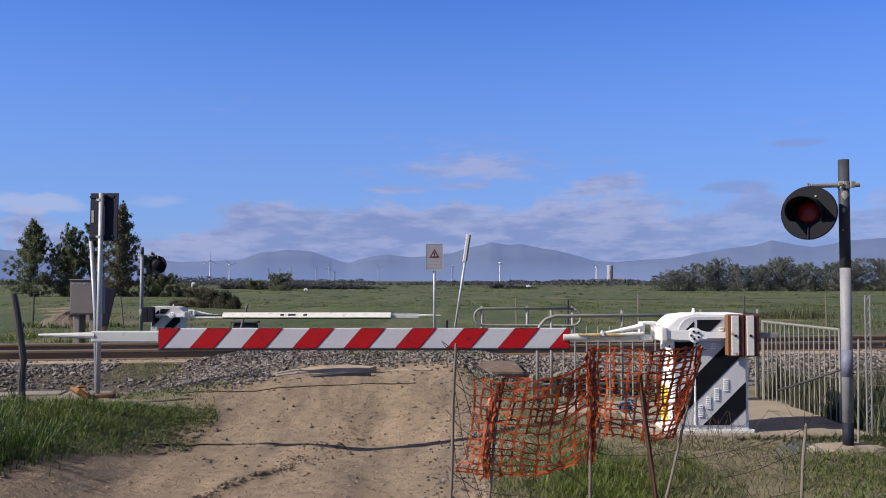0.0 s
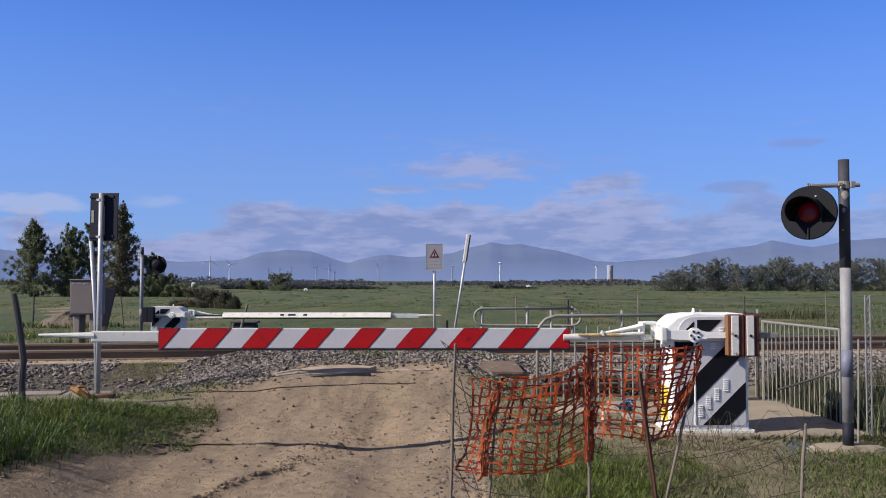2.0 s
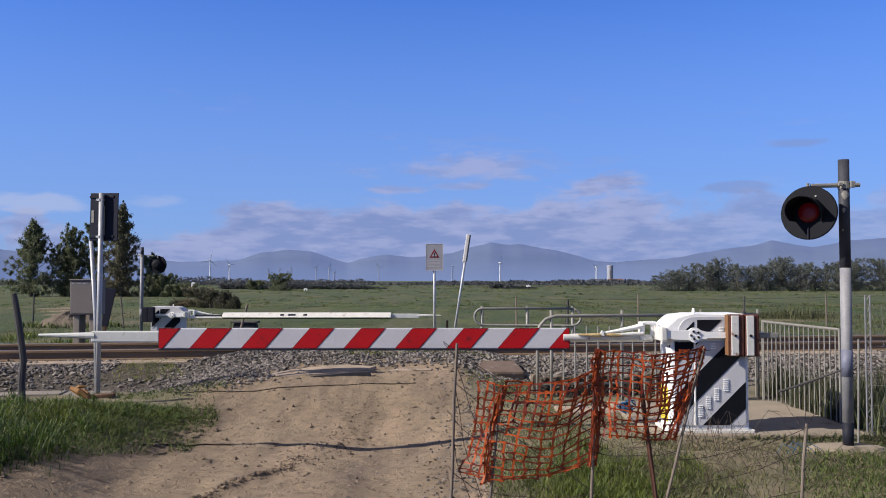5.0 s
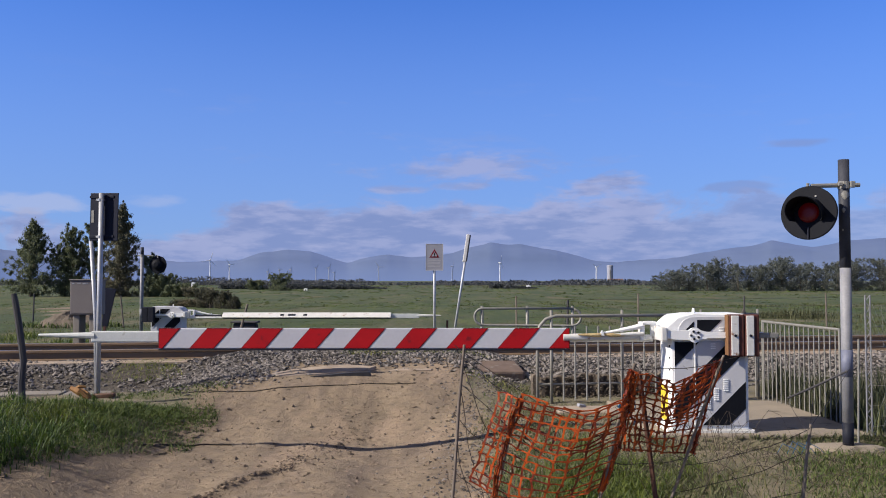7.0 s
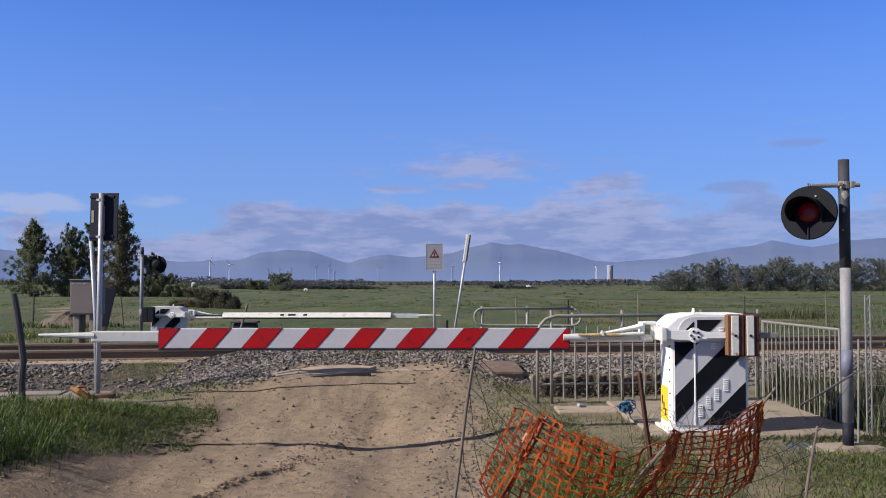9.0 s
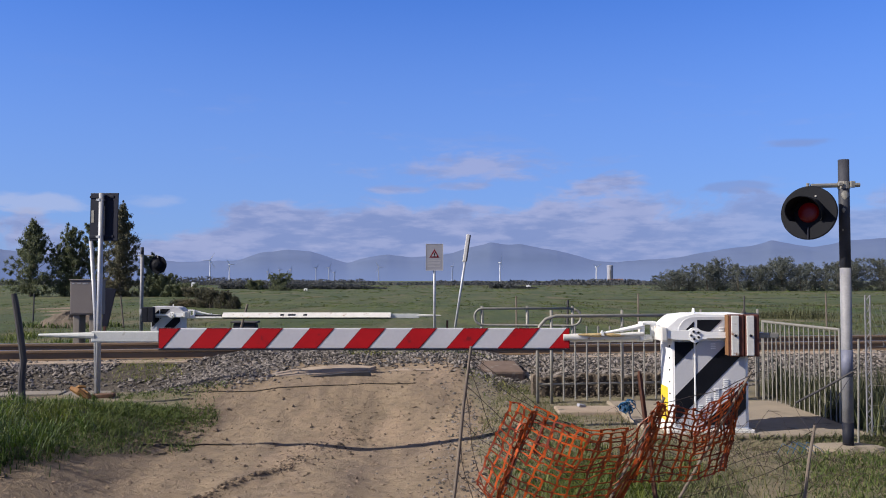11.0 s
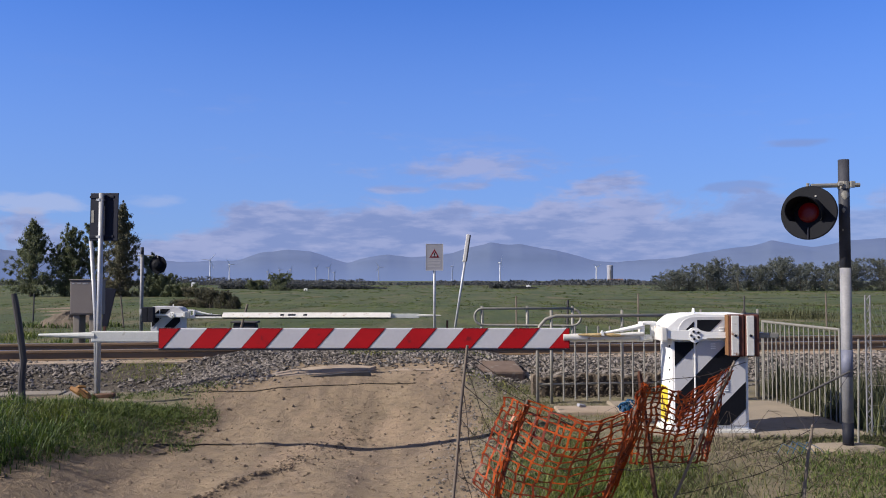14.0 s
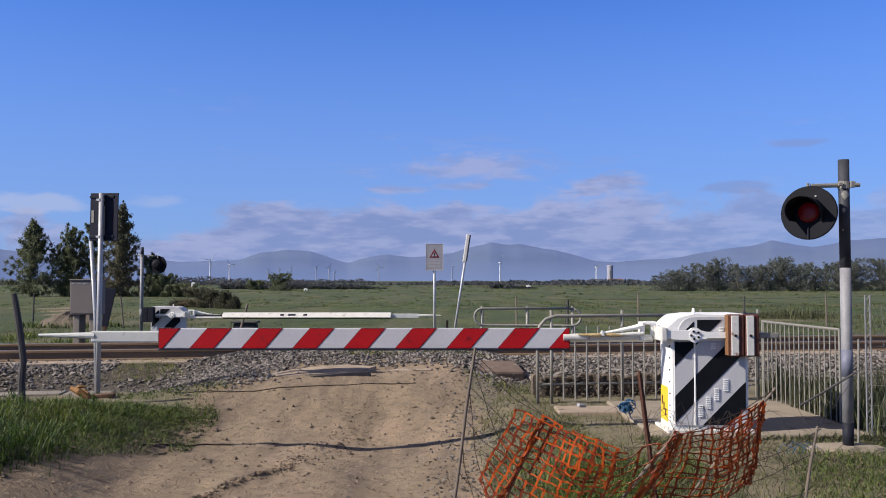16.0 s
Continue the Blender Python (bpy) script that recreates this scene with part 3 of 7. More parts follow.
def build_ground():
    xs, ys = graded(-5.0, 5.0, 0.042, 1.14, 4600), graded(5.0, 13.2, 0.042, 1.14, 4600)
    X, Y = np.meshgrid(xs, ys)
    Z = ground_z(X, Y)
    nx, ny = len(xs), len(ys)
    verts = np.stack([X, Y, Z], -1).reshape(-1, 3)
    i = np.arange(nx * ny).reshape(ny, nx)
    faces = np.stack([i[:-1, :-1], i[:-1, 1:], i[1:, 1:], i[1:, :-1]], -1).reshape(-1, 4)
    me = bpy.data.meshes.new("ground")
    me.from_pydata(verts.tolist(), [], faces.tolist())
    me.materials.append(GROUND)
    s = track_s(X, Y)
    edge_l = left_edge(Y) - 0.05 + 0.10 * np.sin(1.3 * Y)
    edge_r = 0.42 - 0.25 * sstep(7.5, 5.5, Y) + 0.10 * np.sin(2.1 * Y)
    road = sstep(-0.35, 0.35, X - edge_l) * sstep(0.35, -0.35, X - edge_r) * (1 - sstep(-2.4, -1.4, s))
    road = np.maximum(road, 0.40 * sstep(-2.8, -2.4, X) * (1 - sstep(-0.2, 0.3, X)) * sstep(1.6, 2.2, s) * (1 - sstep(20, 60, s)))
    path = 1.1 * np.exp(-((X + 14.6 + 0.42 * (Y - 33)) / 0.7) ** 2) * sstep(30, 34, Y) * (1 - sstep(60, 66, Y))
    road = np.maximum(road, path)
    scrubby = 0.50 * np.exp(-((X - 14.5) / 8.0) ** 2 - ((Y - 39) / 5.0) ** 2) + 0.48 * np.exp(-((X - 30) / 14.0) ** 2 - ((Y - 62) / 5.0) ** 2) + 0.55 * np.exp(-((X + 12.5) / 3.2) ** 2 - ((Y - 38) / 6.0) ** 2)
    road = np.maximum(road, scrubby)
    bed = sstep(-3.3, -2.6, s) * (1 - sstep(2.4, 3.2, s)) * (1 - 0.4 * road)
    verge = 1 - sstep(2.5, 4.5, s)
    ca = me.color_attributes.new("cover", "FLOAT_COLOR", "POINT")
    # alpha: dark soil with the bank's shade put in, and ground under rank weeds
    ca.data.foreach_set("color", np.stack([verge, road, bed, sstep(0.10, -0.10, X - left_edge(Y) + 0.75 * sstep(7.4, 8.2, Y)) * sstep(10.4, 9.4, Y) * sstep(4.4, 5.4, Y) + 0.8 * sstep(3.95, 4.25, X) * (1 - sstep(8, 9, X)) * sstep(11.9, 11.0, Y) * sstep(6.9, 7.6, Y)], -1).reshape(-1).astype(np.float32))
    for p in me.polygons:
        p.use_smooth = True
    return tagged(new("ground", me), "dry earth track, verges and wide green field", "ground", kind="structure")


build_ground()


def hills():
    """Ridges beyond the plain, all round, higher in the view to the north."""
    ridge = ((-0.789, 155), (-0.656, 188), (-0.563, 199), (-0.523, 177), (-0.483, 139), (-0.423, 106), (-0.356, 101), (-0.303, 95), (-0.269, 101), (-0.236, 98), (-0.213, 131), (-0.186, 147), (-0.159, 141), (-0.136, 120), (-0.111, 95), (-0.089, 120), (-0.063, 131), (-0.036, 117), (-0.013, 125), (0.011, 136), (0.034, 160), (0.057, 182), (0.074, 174), (0.094, 180), (0.121, 160), (0.151, 136), (0.177, 101), (0.205, 84), (0.237, 101), (0.267, 112), (0.297, 133), (0.324, 147), (0.347, 163), (0.371, 188), (0.391, 166), (0.411, 152), (0.437, 163), (0.464, 177), (0.497, 188), (0.544, 199), (0.677, 182), (0.811, 141))
    az = np.linspace(-math.pi, math.pi, 3601)
    h = np.interp(az, [-math.pi] + [p[0] for p in ridge] + [math.pi], [70] + [p[1] for p in ridge] + [70])
    k = np.ones(5) / 5
    h = np.convolve(np.pad(h, 2, mode="edge"), k, "valid")
    rg = np.random.default_rng(19)
    for fr in (31, 47, 70, 105, 160, 240, 360, 540):
        h = h + (190.0 / fr) * (1 - 2 * np.abs(np.sin(az * fr * 0.5 + 6.28 * rg.random()))) * (0.4 + 0.6 * np.sin(az * fr * 0.37 + 6.28 * rg.random()) ** 2)
    rows = ((3650, -4.0, 0), (3680, 0.0, 0.30), (3850, 0.0, 0.72), (4050, 0.0, 1.0), (4300, 0, 0.45))
    verts, n = [], len(az)
    for r, z0, f in rows:
        wig = 1 + 0.06 * np.sin(az * 37 + r) + 0.04 * np.sin(az * 90 + 2 * r)
        verts += list(zip((r * np.sin(az)).tolist(), (r * np.cos(az)).tolist(), (z0 + h * f * (wig if 0 < f < 1 else 1)).tolist()))
    faces = [(j * n + i, j * n + i + 1, (j + 1) * n + i + 1, (j + 1) * n + i) for j in range(len(rows) - 1) for i in range(n - 1)]
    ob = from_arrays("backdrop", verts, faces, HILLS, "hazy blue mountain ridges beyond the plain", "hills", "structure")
    for p in ob.data.polygons:
        p.use_smooth = True


hills()


# ---- railway ----
TA = math.degrees(math.atan(TRACK_SLOPE))


def along(u, s, z):
    """A point u metres along the track and s across it."""
    c, q = math.cos(radians(TA)), math.sin(radians(TA))
    return (u * c - s * q, 15.09 + u * q + s * c, z)


def rails():
    prof = ((-0.07, 0), (-0.07, 0.012), (-0.012, 0.03), (-0.009, 0.115), (-0.036, 0.127), (-0.036, 0.158), (-0.026, 0.168), (0.026, 0.168), (0.036, 0.158), (0.036, 0.127), (0.009, 0.115), (0.012, 0.03), (0.07, 0.012), (0.07, 0))
    for s0 in (-0.7525, 0.7525):
        t = thing("rail", "brown rusted steel rail with a worn head", "rail", group="rails of the track", kind="structure")
        bm = bm_new()
        a = [bm.verts.new(along(-160, s0 + x, 0.236 + z)) for x, z in prof]
        b = [bm.verts.new(along(160, s0 + x, 0.236 + z)) for x, z in prof]
        for i in range(len(prof)):
            j = (i + 1) % len(prof)
            bm.faces.new((a[i], a[j], b[j], b[i]))
        part("rail_body", bm, RAIL, t)
        bm = bm_new()
        brick(bm, (-160, s0 - 0.024, 0.4045), (160, s0 + 0.024, 0.4075), 0)
        for v in bm.verts:
            v.co = Vector(along(*v.co))
        part("running_surface", bm, RAILTOP, t, "polished running surface")
    bm = bm_new()
    brick(bm, (-0.12, -1.2, 0.06), (0.12, 1.2, 0.238), 0.015)
    proto = alone("sleeper", bm, SLEEPER, "grey concrete sleeper bedded in ballast", "sleeper", "sleepers of the track", "structure")
    for k in range(-66, 67):
        u = 0.6 * k
        m = Matrix.Translation(along(u, 0, 0)) @ pose(0, 0, 0, 0, 0, TA + random.uniform(-0.5, 0.5))
        if k == -66:
            proto.matrix_basis = m
        else:
            copy_thing(proto, m)


rails()


def track_edge():
    """Dusty concrete strip between the sleepers' ends and the ballast's shoulder."""
    t = thing("track_edge", "dusty pale concrete edging along the sleepers", "edging", (0, 0, 0), kind="structure")
    for u0, u1 in ((-40, -2.6), (1.6, 40)):
        n = int((u1 - u0) / 1.9)
        for k in range(n):
            a = u0 + (u1 - u0) * k / n
            bm = bm_new()
            c = along(a, -1.42, 0)
            brick(bm, (0.006, 0, 0.10), ((u1 - u0) / n - 0.006, 0.42, 0.256), 0.012, pose(c[0], c[1], random.uniform(-0.004, 0.004), 0, 0, TA))
            part("edge_block", bm, DUSTY, t)


track_edge()


def stones(name, places, size, material, label, category, flat=0.75):
    """Broken stones with sharp edges, each a crushed octahedron."""
    rng = np.random.default_rng(11)
    octa = np.array([(1, 0.2, 0.1), (-1, -0.1, 0.15), (0.15, 1, -0.1), (-0.2, -1, 0.1), (0.1, 0.15, 1), (-0.1, 0.1, -1)])
    tri = np.array([(0, 2, 4), (2, 1, 4), (1, 3, 4), (3, 0, 4), (2, 0, 5), (1, 2, 5), (3, 1, 5), (0, 3, 5)])
    n = len(places)
    sz = size[0] + (size[1] - size[0]) * rng.random(n) ** 1.8
    v = octa[None] * (0.75 + 0.5 * rng.random((n, 6, 1)) + 0.18 * rng.normal(0, 1, (n, 6, 3))) * sz[:, None, None] * np.stack([0.8 + 0.5 * rng.random(n), 0.8 + 0.4 * rng.random(n), flat * (0.75 + 0.4 * rng.random(n))], -1)[:, None]
    a = rng.random(n) * 6.283
    c, s = np.cos(a)[:, None], np.sin(a)[:, None]
    x, y = v[..., 0] * c - v[..., 1] * s, v[..., 0] * s + v[..., 1] * c
    tl = (rng.random(n)[:, None] - 0.5) * 1.2
    z = v[..., 2] * np.cos(tl) + x * np.sin(tl)
    pts = np.stack([x, y, z], -1) + places[:, None]
    pts[..., 2] += sz[:, None] * 0.15
    f = (tri[None] + 6 * np.arange(n)[:, None, None]).reshape(-1, 3)
    return from_arrays(name, pts.reshape(-1, 3), f, material, label, category)


def patchy(x, y, scale, seed):
    r = np.random.default_rng(seed)
    o = r.random((6, 3)) * 6.28
    k = r.normal(0, scale, (6, 2))
    return sum(np.sin(k[i, 0] * x + k[i, 1] * y + o[i, 0]) for i in range(6)) / 6


def ballast():
    rng = np.random.default_rng(5)
    n = 60000
    u = rng.uniform(-13, 15, n)
    s = np.where(rng.random(n) < 0.72, rng.uniform(-2.9, -0.9, n), rng.uniform(-3.9, 2.2, n))
    c, q = math.cos(radians(TA)), math.sin(radians(TA))
    x, y = u * c - s * q, 15.09 + u * q + s * c
    on_road = (x > -2.9) & (x < 0.6)
    keep = np.where(on_road, (s > -2.3) & (rng.random(n) < 0.75), True)
    keep |= on_road & (s > -3.2) & (rng.random(n) < 0.22 * (1 + 2 * (np.abs(x + 1.1) > 1.2)))
    keep &= ~((x > 1.15) & (x < 3.05) & (y < 11.05 + TRACK_SLOPE * (x - 1.2)))
    keep &= rng.random(n) < sstep(-3.0, -2.0, s) + 0.10 + 0.75 * ((x > 0.25) & (x < 1.15)) + 0.8 * ((x > 3.05) & (x < 7) & (s > -3.9) & (y > 10.72))
    keep &= ~((np.abs(np.abs(s) - 0.7525) < 0.09))
    bare = patchy(x, y, 2.6, 91) + 0.25
    keep &= ~((x < -3.4) & (x > -4.9) & (s < -0.95) & (s > -2.2) & (rng.random(n) < 0.55 + bare))
    keep &= ~((x < -2.9) & (s < -1.9) & (rng.random(n) < 0.6))
    keep |= (x > -4.2) & (x < -2.0) & (s > -3.5) & (s < -1.0) & (rng.random(n) < 0.75 * sstep(-2.0, -2.9, x) * sstep(-3.6, -2.7, s)) & (x > -3.5)
    x, y = x[keep], y[keep]
    stones("ballast", np.stack([x, y, ground_z(x, y)], -1), (0.016, 0.044), STONE, "loose grey crushed-stone track ballast", "ballast")
    n = 5200
    x, y = rng.uniform(-3.2, 0.9, n), rng.uniform(5.6, 12.6, n)
    stones("earth_clods", np.stack([x, y, ground_z(x, y) - 0.004], -1), (0.003, 0.021), CLOD, "small clods and pebbles on the earth track", "clods", 0.6)
    n = 1150
    y = np.where(rng.random(n) < 0.62, rng.uniform(6.2, 7.9, n), 7.8 + 2.6 * rng.random(n) ** 1.3)
    x = -1.98 + 0.44 * (np.minimum(y, 7.8) - 6.69) + 0.25 * np.maximum(0, y - 7.8) + rng.normal(0, 1, n) * (0.05 + 0.11 * sstep(7.4, 9.0, y))
    stones("loose_clods", np.stack([x, y, ground_z(x, y)], -1), (0.004, 0.021), CLOD_DARK, "crumbled earth ridge between the wheel tracks", "clods", 0.6)
    n = 3600
    x, y = rng.normal(-3.2, 0.40, n), 10.75 + 1.7 * rng.random(n) ** 0.7
    k = rng.random(n) < sstep(10.7, 11.6, y + 0.4 * patchy(x, y, 3.0, 95))
    x, y = x[k], y[k]
    stones("spilled_ballast", np.stack([x, y, ground_z(x, y)], -1), (0.010, 0.036), STONE, "grey ballast stones spilled over the track's margin", "ballast")
    n = 260
    x, y = rng.uniform(-2.7, 0.5, n), 6.0 + 6.2 * rng.random(n)
    stones("dark_clods", np.stack([x, y, ground_z(x, y)], -1), (0.010, 0.034), CLOD_DARK, "scattered dark clods on the earth track", "clods", 0.7)
    n = 2600
    x, y = rng.uniform(0.6, 4.5, n), rng.uniform(5.5, 9.4, n)
    stones("verge_litter", np.stack([x, y, ground_z(x, y)], -1), (0.003, 0.016), CLOD, "small pale stones and clods scattered in the thin grass", "stones", 0.6)
    n = 4200
    y = 6.0 + 6.3 * rng.random(n)
    x = 0.16 + 0.07 * (y - 6) + rng.normal(0, 0.26, n)
    k = rng.random(n) < 0.30 + 0.6 * patchy(x, y, 2.4, 93) + 0.35 * sstep(9.5, 11.5, y)
    x, y = x[k], y[k]
    stones("margin_gravel", np.stack([x, y, ground_z(x, y)], -1), (0.005, 0.024), STONE, "grey gravel strewn along the earth track's margin", "gravel", 0.7)
    # the loose heap along the shaded edge of the road
    n = 1500
    y = 6.2 + 4.4 * rng.random(n) ** 1.4
    x = left_edge(y) + 0.12 + rng.normal(0, 0.13, n)
    k = patchy(x, y, 2.4, 18) + 0.3 > 0.5 * rng.random(n)
    x, y = x[k], y[k]
    stones("edge_clods", np.stack([x, y, ground_z(x, y)], -1), (0.005, 0.040), CLOD_DARK, "crumbled earth along the track's edge", "clods", 0.6)


ballast()


def blades(name, places, heights, width, material, label, lean=0.45, seed=3, droop=False):
    """Grass blades: bent in two steps, or drooping at the tip in three."""
    rng = np.random.default_rng(seed)
    n = len(places)
    a = rng.random(n) * 6.283
    d = np.stack([np.cos(a), np.sin(a)], -1)
    p = np.stack([-d[:, 1], d[:, 0]], -1)
    w = width * (0.6 + 0.8 * rng.random(n)) * (1 + np.maximum(0, places[:, 1] - 16) * 0.06)
    ln = lean * heights * (0.3 + rng.random(n))
    bend = ((0, -1, 0), (0, 1, 0), (0.55, 0.75, 0.3), (0.55, -0.75, 0.3), (1, 0, 1))
    if droop:
        bend = ((0, -1, 0), (0, 1, 0), (0.50, 0.85, 0.16), (0.50, -0.85, 0.16), (0.90, 0.6, 0.50), (0.90, -0.6, 0.50), (0.86, 0, 1.05))
    m = len(bend)
    v = np.zeros((n, m, 3))
    for k, (h, wd, l) in enumerate(bend):
        v[:, k, :2] = places[:, :2] + p * (w * wd * 0.5)[:, None] + d * (ln * l)[:, None]
        v[:, k, 2] = places[:, 2] + heights * h - 0.01
    base = m * np.arange(n)[:, None]
    shapes = ((0, 1, 2, 3), (3, 2, 4, 5), (5, 4, 6)) if droop else ((0, 1, 2, 3), (3, 2, 4))
    faces = []
    for q in shapes:
        faces += [tuple(r) for r in (base + np.array(q)).tolist()]
    return from_arrays(name, v.reshape(-1, 3), faces, material, label, "grass")


def grass():
    rng = np.random.default_rng(2)
    # tussocks on the bank, thick and tall to the west, low and thin towards the sign's foot
    m = 5200
    cx, cy = rng.uniform(-8.2, -2.6, m), 6.0 + 5.2 * rng.random(m)
    edge = left_edge(cy) + 0.06 + 0.16 * patchy(cx, cy, 3.2, 4)
    back = sstep(10.1, 9.3, cy + 0.5 * patchy(cx, cy, 1.6, 14))
    k = (cx < edge + 0.10 * sstep(7.4, 6.6, cy)) & (rng.random(m) < 0.05 + 0.95 * back) & (patchy(cx, cy, 2.0, 8) + 0.85 > rng.random(m) * 0.7)
    cx, cy = cx[k], cy[k]
    tall = sstep(-2.9, -4.1, cx + 0.25 * (cy - 8.5))
    size = (0.30 + 1.2 * rng.random(len(cx)) ** 3) * (0.38 + 0.85 * tall) * (1 + 0.7 * patchy(cx, cy, 2.8, 12)) * (1 - 0.55 * sstep(8.6, 9.8, cy) * sstep(-5.4, -4.9, cx)) * (1 - 0.55 * sstep(7.0, 7.8, cy) * sstep(-0.55, 0.0, cx - left_edge(cy)))
    per = 26
    a, r = rng.random((len(cx), per)) * 6.283, np.abs(rng.normal(0, 0.075, (len(cx), per))) * (0.6 + size[:, None])
    x, y = (cx[:, None] + r * np.cos(a)).ravel(), (cy[:, None] + r * np.sin(a)).ravel()
    h = (np.repeat(size, per) * (0.04 + 0.15 * rng.random(len(x)) ** 1.4)) * (1 - np.minimum(0.5, 2.2 * r.ravel()))
    pale = np.repeat(patchy(cx, cy, 2.6, 17) + 0.25 * rng.normal(0, 1, len(cx)), per) > 0.22
    for w, mt, nm, lab in ((~pale, GRASS, "verge_grass", "lush green roadside grass in drooping tussocks"), (pale, GRASS_PALE, "pale_verge_grass", "yellowish green tussocks in the roadside grass")):
        blades(nm, np.stack([x[w], y[w], ground_z(x[w], y[w])], -1), h[w], 0.0075, mt, lab, 1.1, 3, True)
    # thin low grass creeping from the bank on to the track
    n = 24000
    y = rng.uniform(7.5, 10.2, n)
    x = left_edge(y) - 0.85 + 1.22 * rng.random(n) ** 1.1
    k = (rng.random(n) < 0.30 + 0.9 * patchy(x, y, 3.2, 24) + 0.35 * sstep(0.15, -0.15, x - left_edge(y))) & (x < left_edge(y) + 0.12 + 0.28 * sstep(7.9, 8.8, y))
    x, y = x[k], y[k]
    blades("creeping_grass", np.stack([x, y, ground_z(x, y)], -1), 0.014 + 0.06 * rng.random(len(x)) ** 1.7, 0.008, TUFT, "thin olive grass creeping on to the earth track", 1.5, 28)
    n = 30000
    x, y = rng.uniform(0.1, 8.5, n), rng.uniform(5.2, 10.3, n)
    dens = 0.5 * np.exp(-((x - 2.1) / 0.8) ** 2 - ((y - 6.5) / 0.9) ** 2) + 0.42 + 0.75 * patchy(x, y, 1.8, 21) + 0.5 * sstep(3.4, 4.4, x) + 0.35 * sstep(7.4, 6.2, y) + 0.30 * sstep(7.0, 7.8, y)
    slab = (x > 1.95) & (x < 4.15) & (y > 8.12) & (y < 10.4) | (x > 1.2) & (x < 2.3) & (y > 9.5) & (y < 10.0)
    k = (rng.random(n) < dens) & (x > 0.35 + 0.1 * np.sin(2 * y)) & ~slab
    x, y = x[k], y[k]
    h = (0.025 + 0.07 * rng.random(len(x)) ** 1.5) * (1 + 1.2 * sstep(4.0, 5.0, x)) * (1 + 0.5 * patchy(x, y, 2.2, 22))
    blades("thin_grass", np.stack([x, y, ground_z(x, y)], -1), h, 0.006, GRASS_DRY, "thin green and straw-coloured grass by the gate machine", 1.5, 5)
    n = 13000
    x, y = rng.uniform(0.35, 1.45, n), rng.uniform(7.6, 12.2, n)
    k = (rng.random(n) < 0.35 + 1.0 * patchy(x, y, 2.3, 23)) & (x > 0.42 + 0.06 * (y - 8) + 0.12 * np.sin(2.4 * y)) & (track_s(x, y) < -2.5)
    x, y = x[k], y[k]
    blades("margin_grass", np.stack([x, y, ground_z(x, y)], -1), 0.015 + 0.05 * rng.random(len(x)) ** 1.6, 0.009, MARGIN, "thin olive grass between the track and the railing", 1.6, 29)
    # fresh green tufts by the stakes and the signal
    n = 36000
    x, y = rng.uniform(0.4, 6.0, n), rng.uniform(5.3, 8.1, n)
    k = (rng.random(n) < 1.5 * patchy(x, y, 1.9, 71) + 1.2 * np.exp(-((x - 1.2) / 0.35) ** 2 - ((y - 6.5) / 0.7) ** 2) + 1.7 * sstep(2.9, 3.8, x) * sstep(7.3, 6.4, y) - 0.1 - 1.3 * np.exp(-((x - 2.2) / 0.7) ** 2 - ((y - 6.5) / 1.0) ** 2))
    x, y = x[k], y[k]
    blades("fresh_tufts", np.stack([x, y, ground_z(x, y)], -1), (0.02 + 0.06 * rng.random(len(x))) * (1 + 1.3 * np.exp(-((x - 1.2) / 0.35) ** 2 - ((y - 6.5) / 0.7) ** 2)), 0.009, TUFT, "fresh green grass tufts under the net", 1.3, 15)
    m = 170
    cx, cy = rng.normal(1.22, 0.34, m), rng.normal(6.35, 0.55, m)
    a, r = rng.random((m, 40)) * 6.283, np.abs(rng.normal(0, 0.07, (m, 40)))
    x, y = (cx[:, None] + r * np.cos(a)).ravel(), (cy[:, None] + r * np.sin(a)).ravel()
    blades("net_tussocks", np.stack([x, y, ground_z(x, y)], -1), np.repeat(0.35 + rng.random(m) ** 2, 40) * (0.04 + 0.10 * rng.random(len(x))), 0.007, GRASS_PALE, "lush dark green tussocks at the foot of the net", 1.2, 19, True)
    n = 8000
    x, y = rng.uniform(1.85, 4.3, n), 8.15 - 0.40 * rng.random(n) ** 1.6
    k = rng.random(n) < 0.42 + 1.1 * patchy(x, y, 5.0, 98)
    x, y = x[k], y[k]
    blades("slab_weeds", np.stack([x, y, ground_z(x, y)], -1), 0.02 + 0.065 * rng.random(len(x)) ** 1.5, 0.009, WEED_DARK, "green weeds along the slab's front edge", 1.2, 26)
    n = 16000
    x, y = rng.uniform(-4.6, -2.55, n), rng.uniform(9.3, 11.3, n)
    k = (rng.random(n) < 0.5 + 0.9 * patchy(x, y, 2.8, 99)) & (x < left_edge(y) + 0.35) & ~((np.abs(x + 4.35) < 0.3) & (np.abs(y - 10.75) < 0.22))
    x, y = x[k], y[k]
    blades("low_weeds", np.stack([x, y, ground_z(x, y)], -1), 0.015 + 0.045 * rng.random(len(x)) ** 1.5, 0.010, TUFT, "low green weeds thinning out towards the ballast", 1.5, 27)
    n = 12000
    x, y = rng.uniform(0.35, 2.1, n), rng.uniform(5.2, 7.3, n)
    k = rng.random(n) < 0.45 + 0.8 * patchy(x, y, 2.6, 97)
    x, y = x[k], y[k]
    blades("shaded_weeds", np.stack([x, y, ground_z(x, y)], -1), 0.02 + 0.07 * rng.random(len(x)) ** 1.5, 0.008, WEED_DARK, "dark low weeds and stalks under the orange net", 1.3, 25)
    n = 15000
    x, y = rng.uniform(3.9, 7.5, n), rng.uniform(7.3, 11.5, n)
    k = (x > 4.16 + 0.1 * np.sin(5 * y)) & (patchy(x, y, 1.5, 81) + 0.7 > rng.random(n))
    x, y = x[k], y[k]
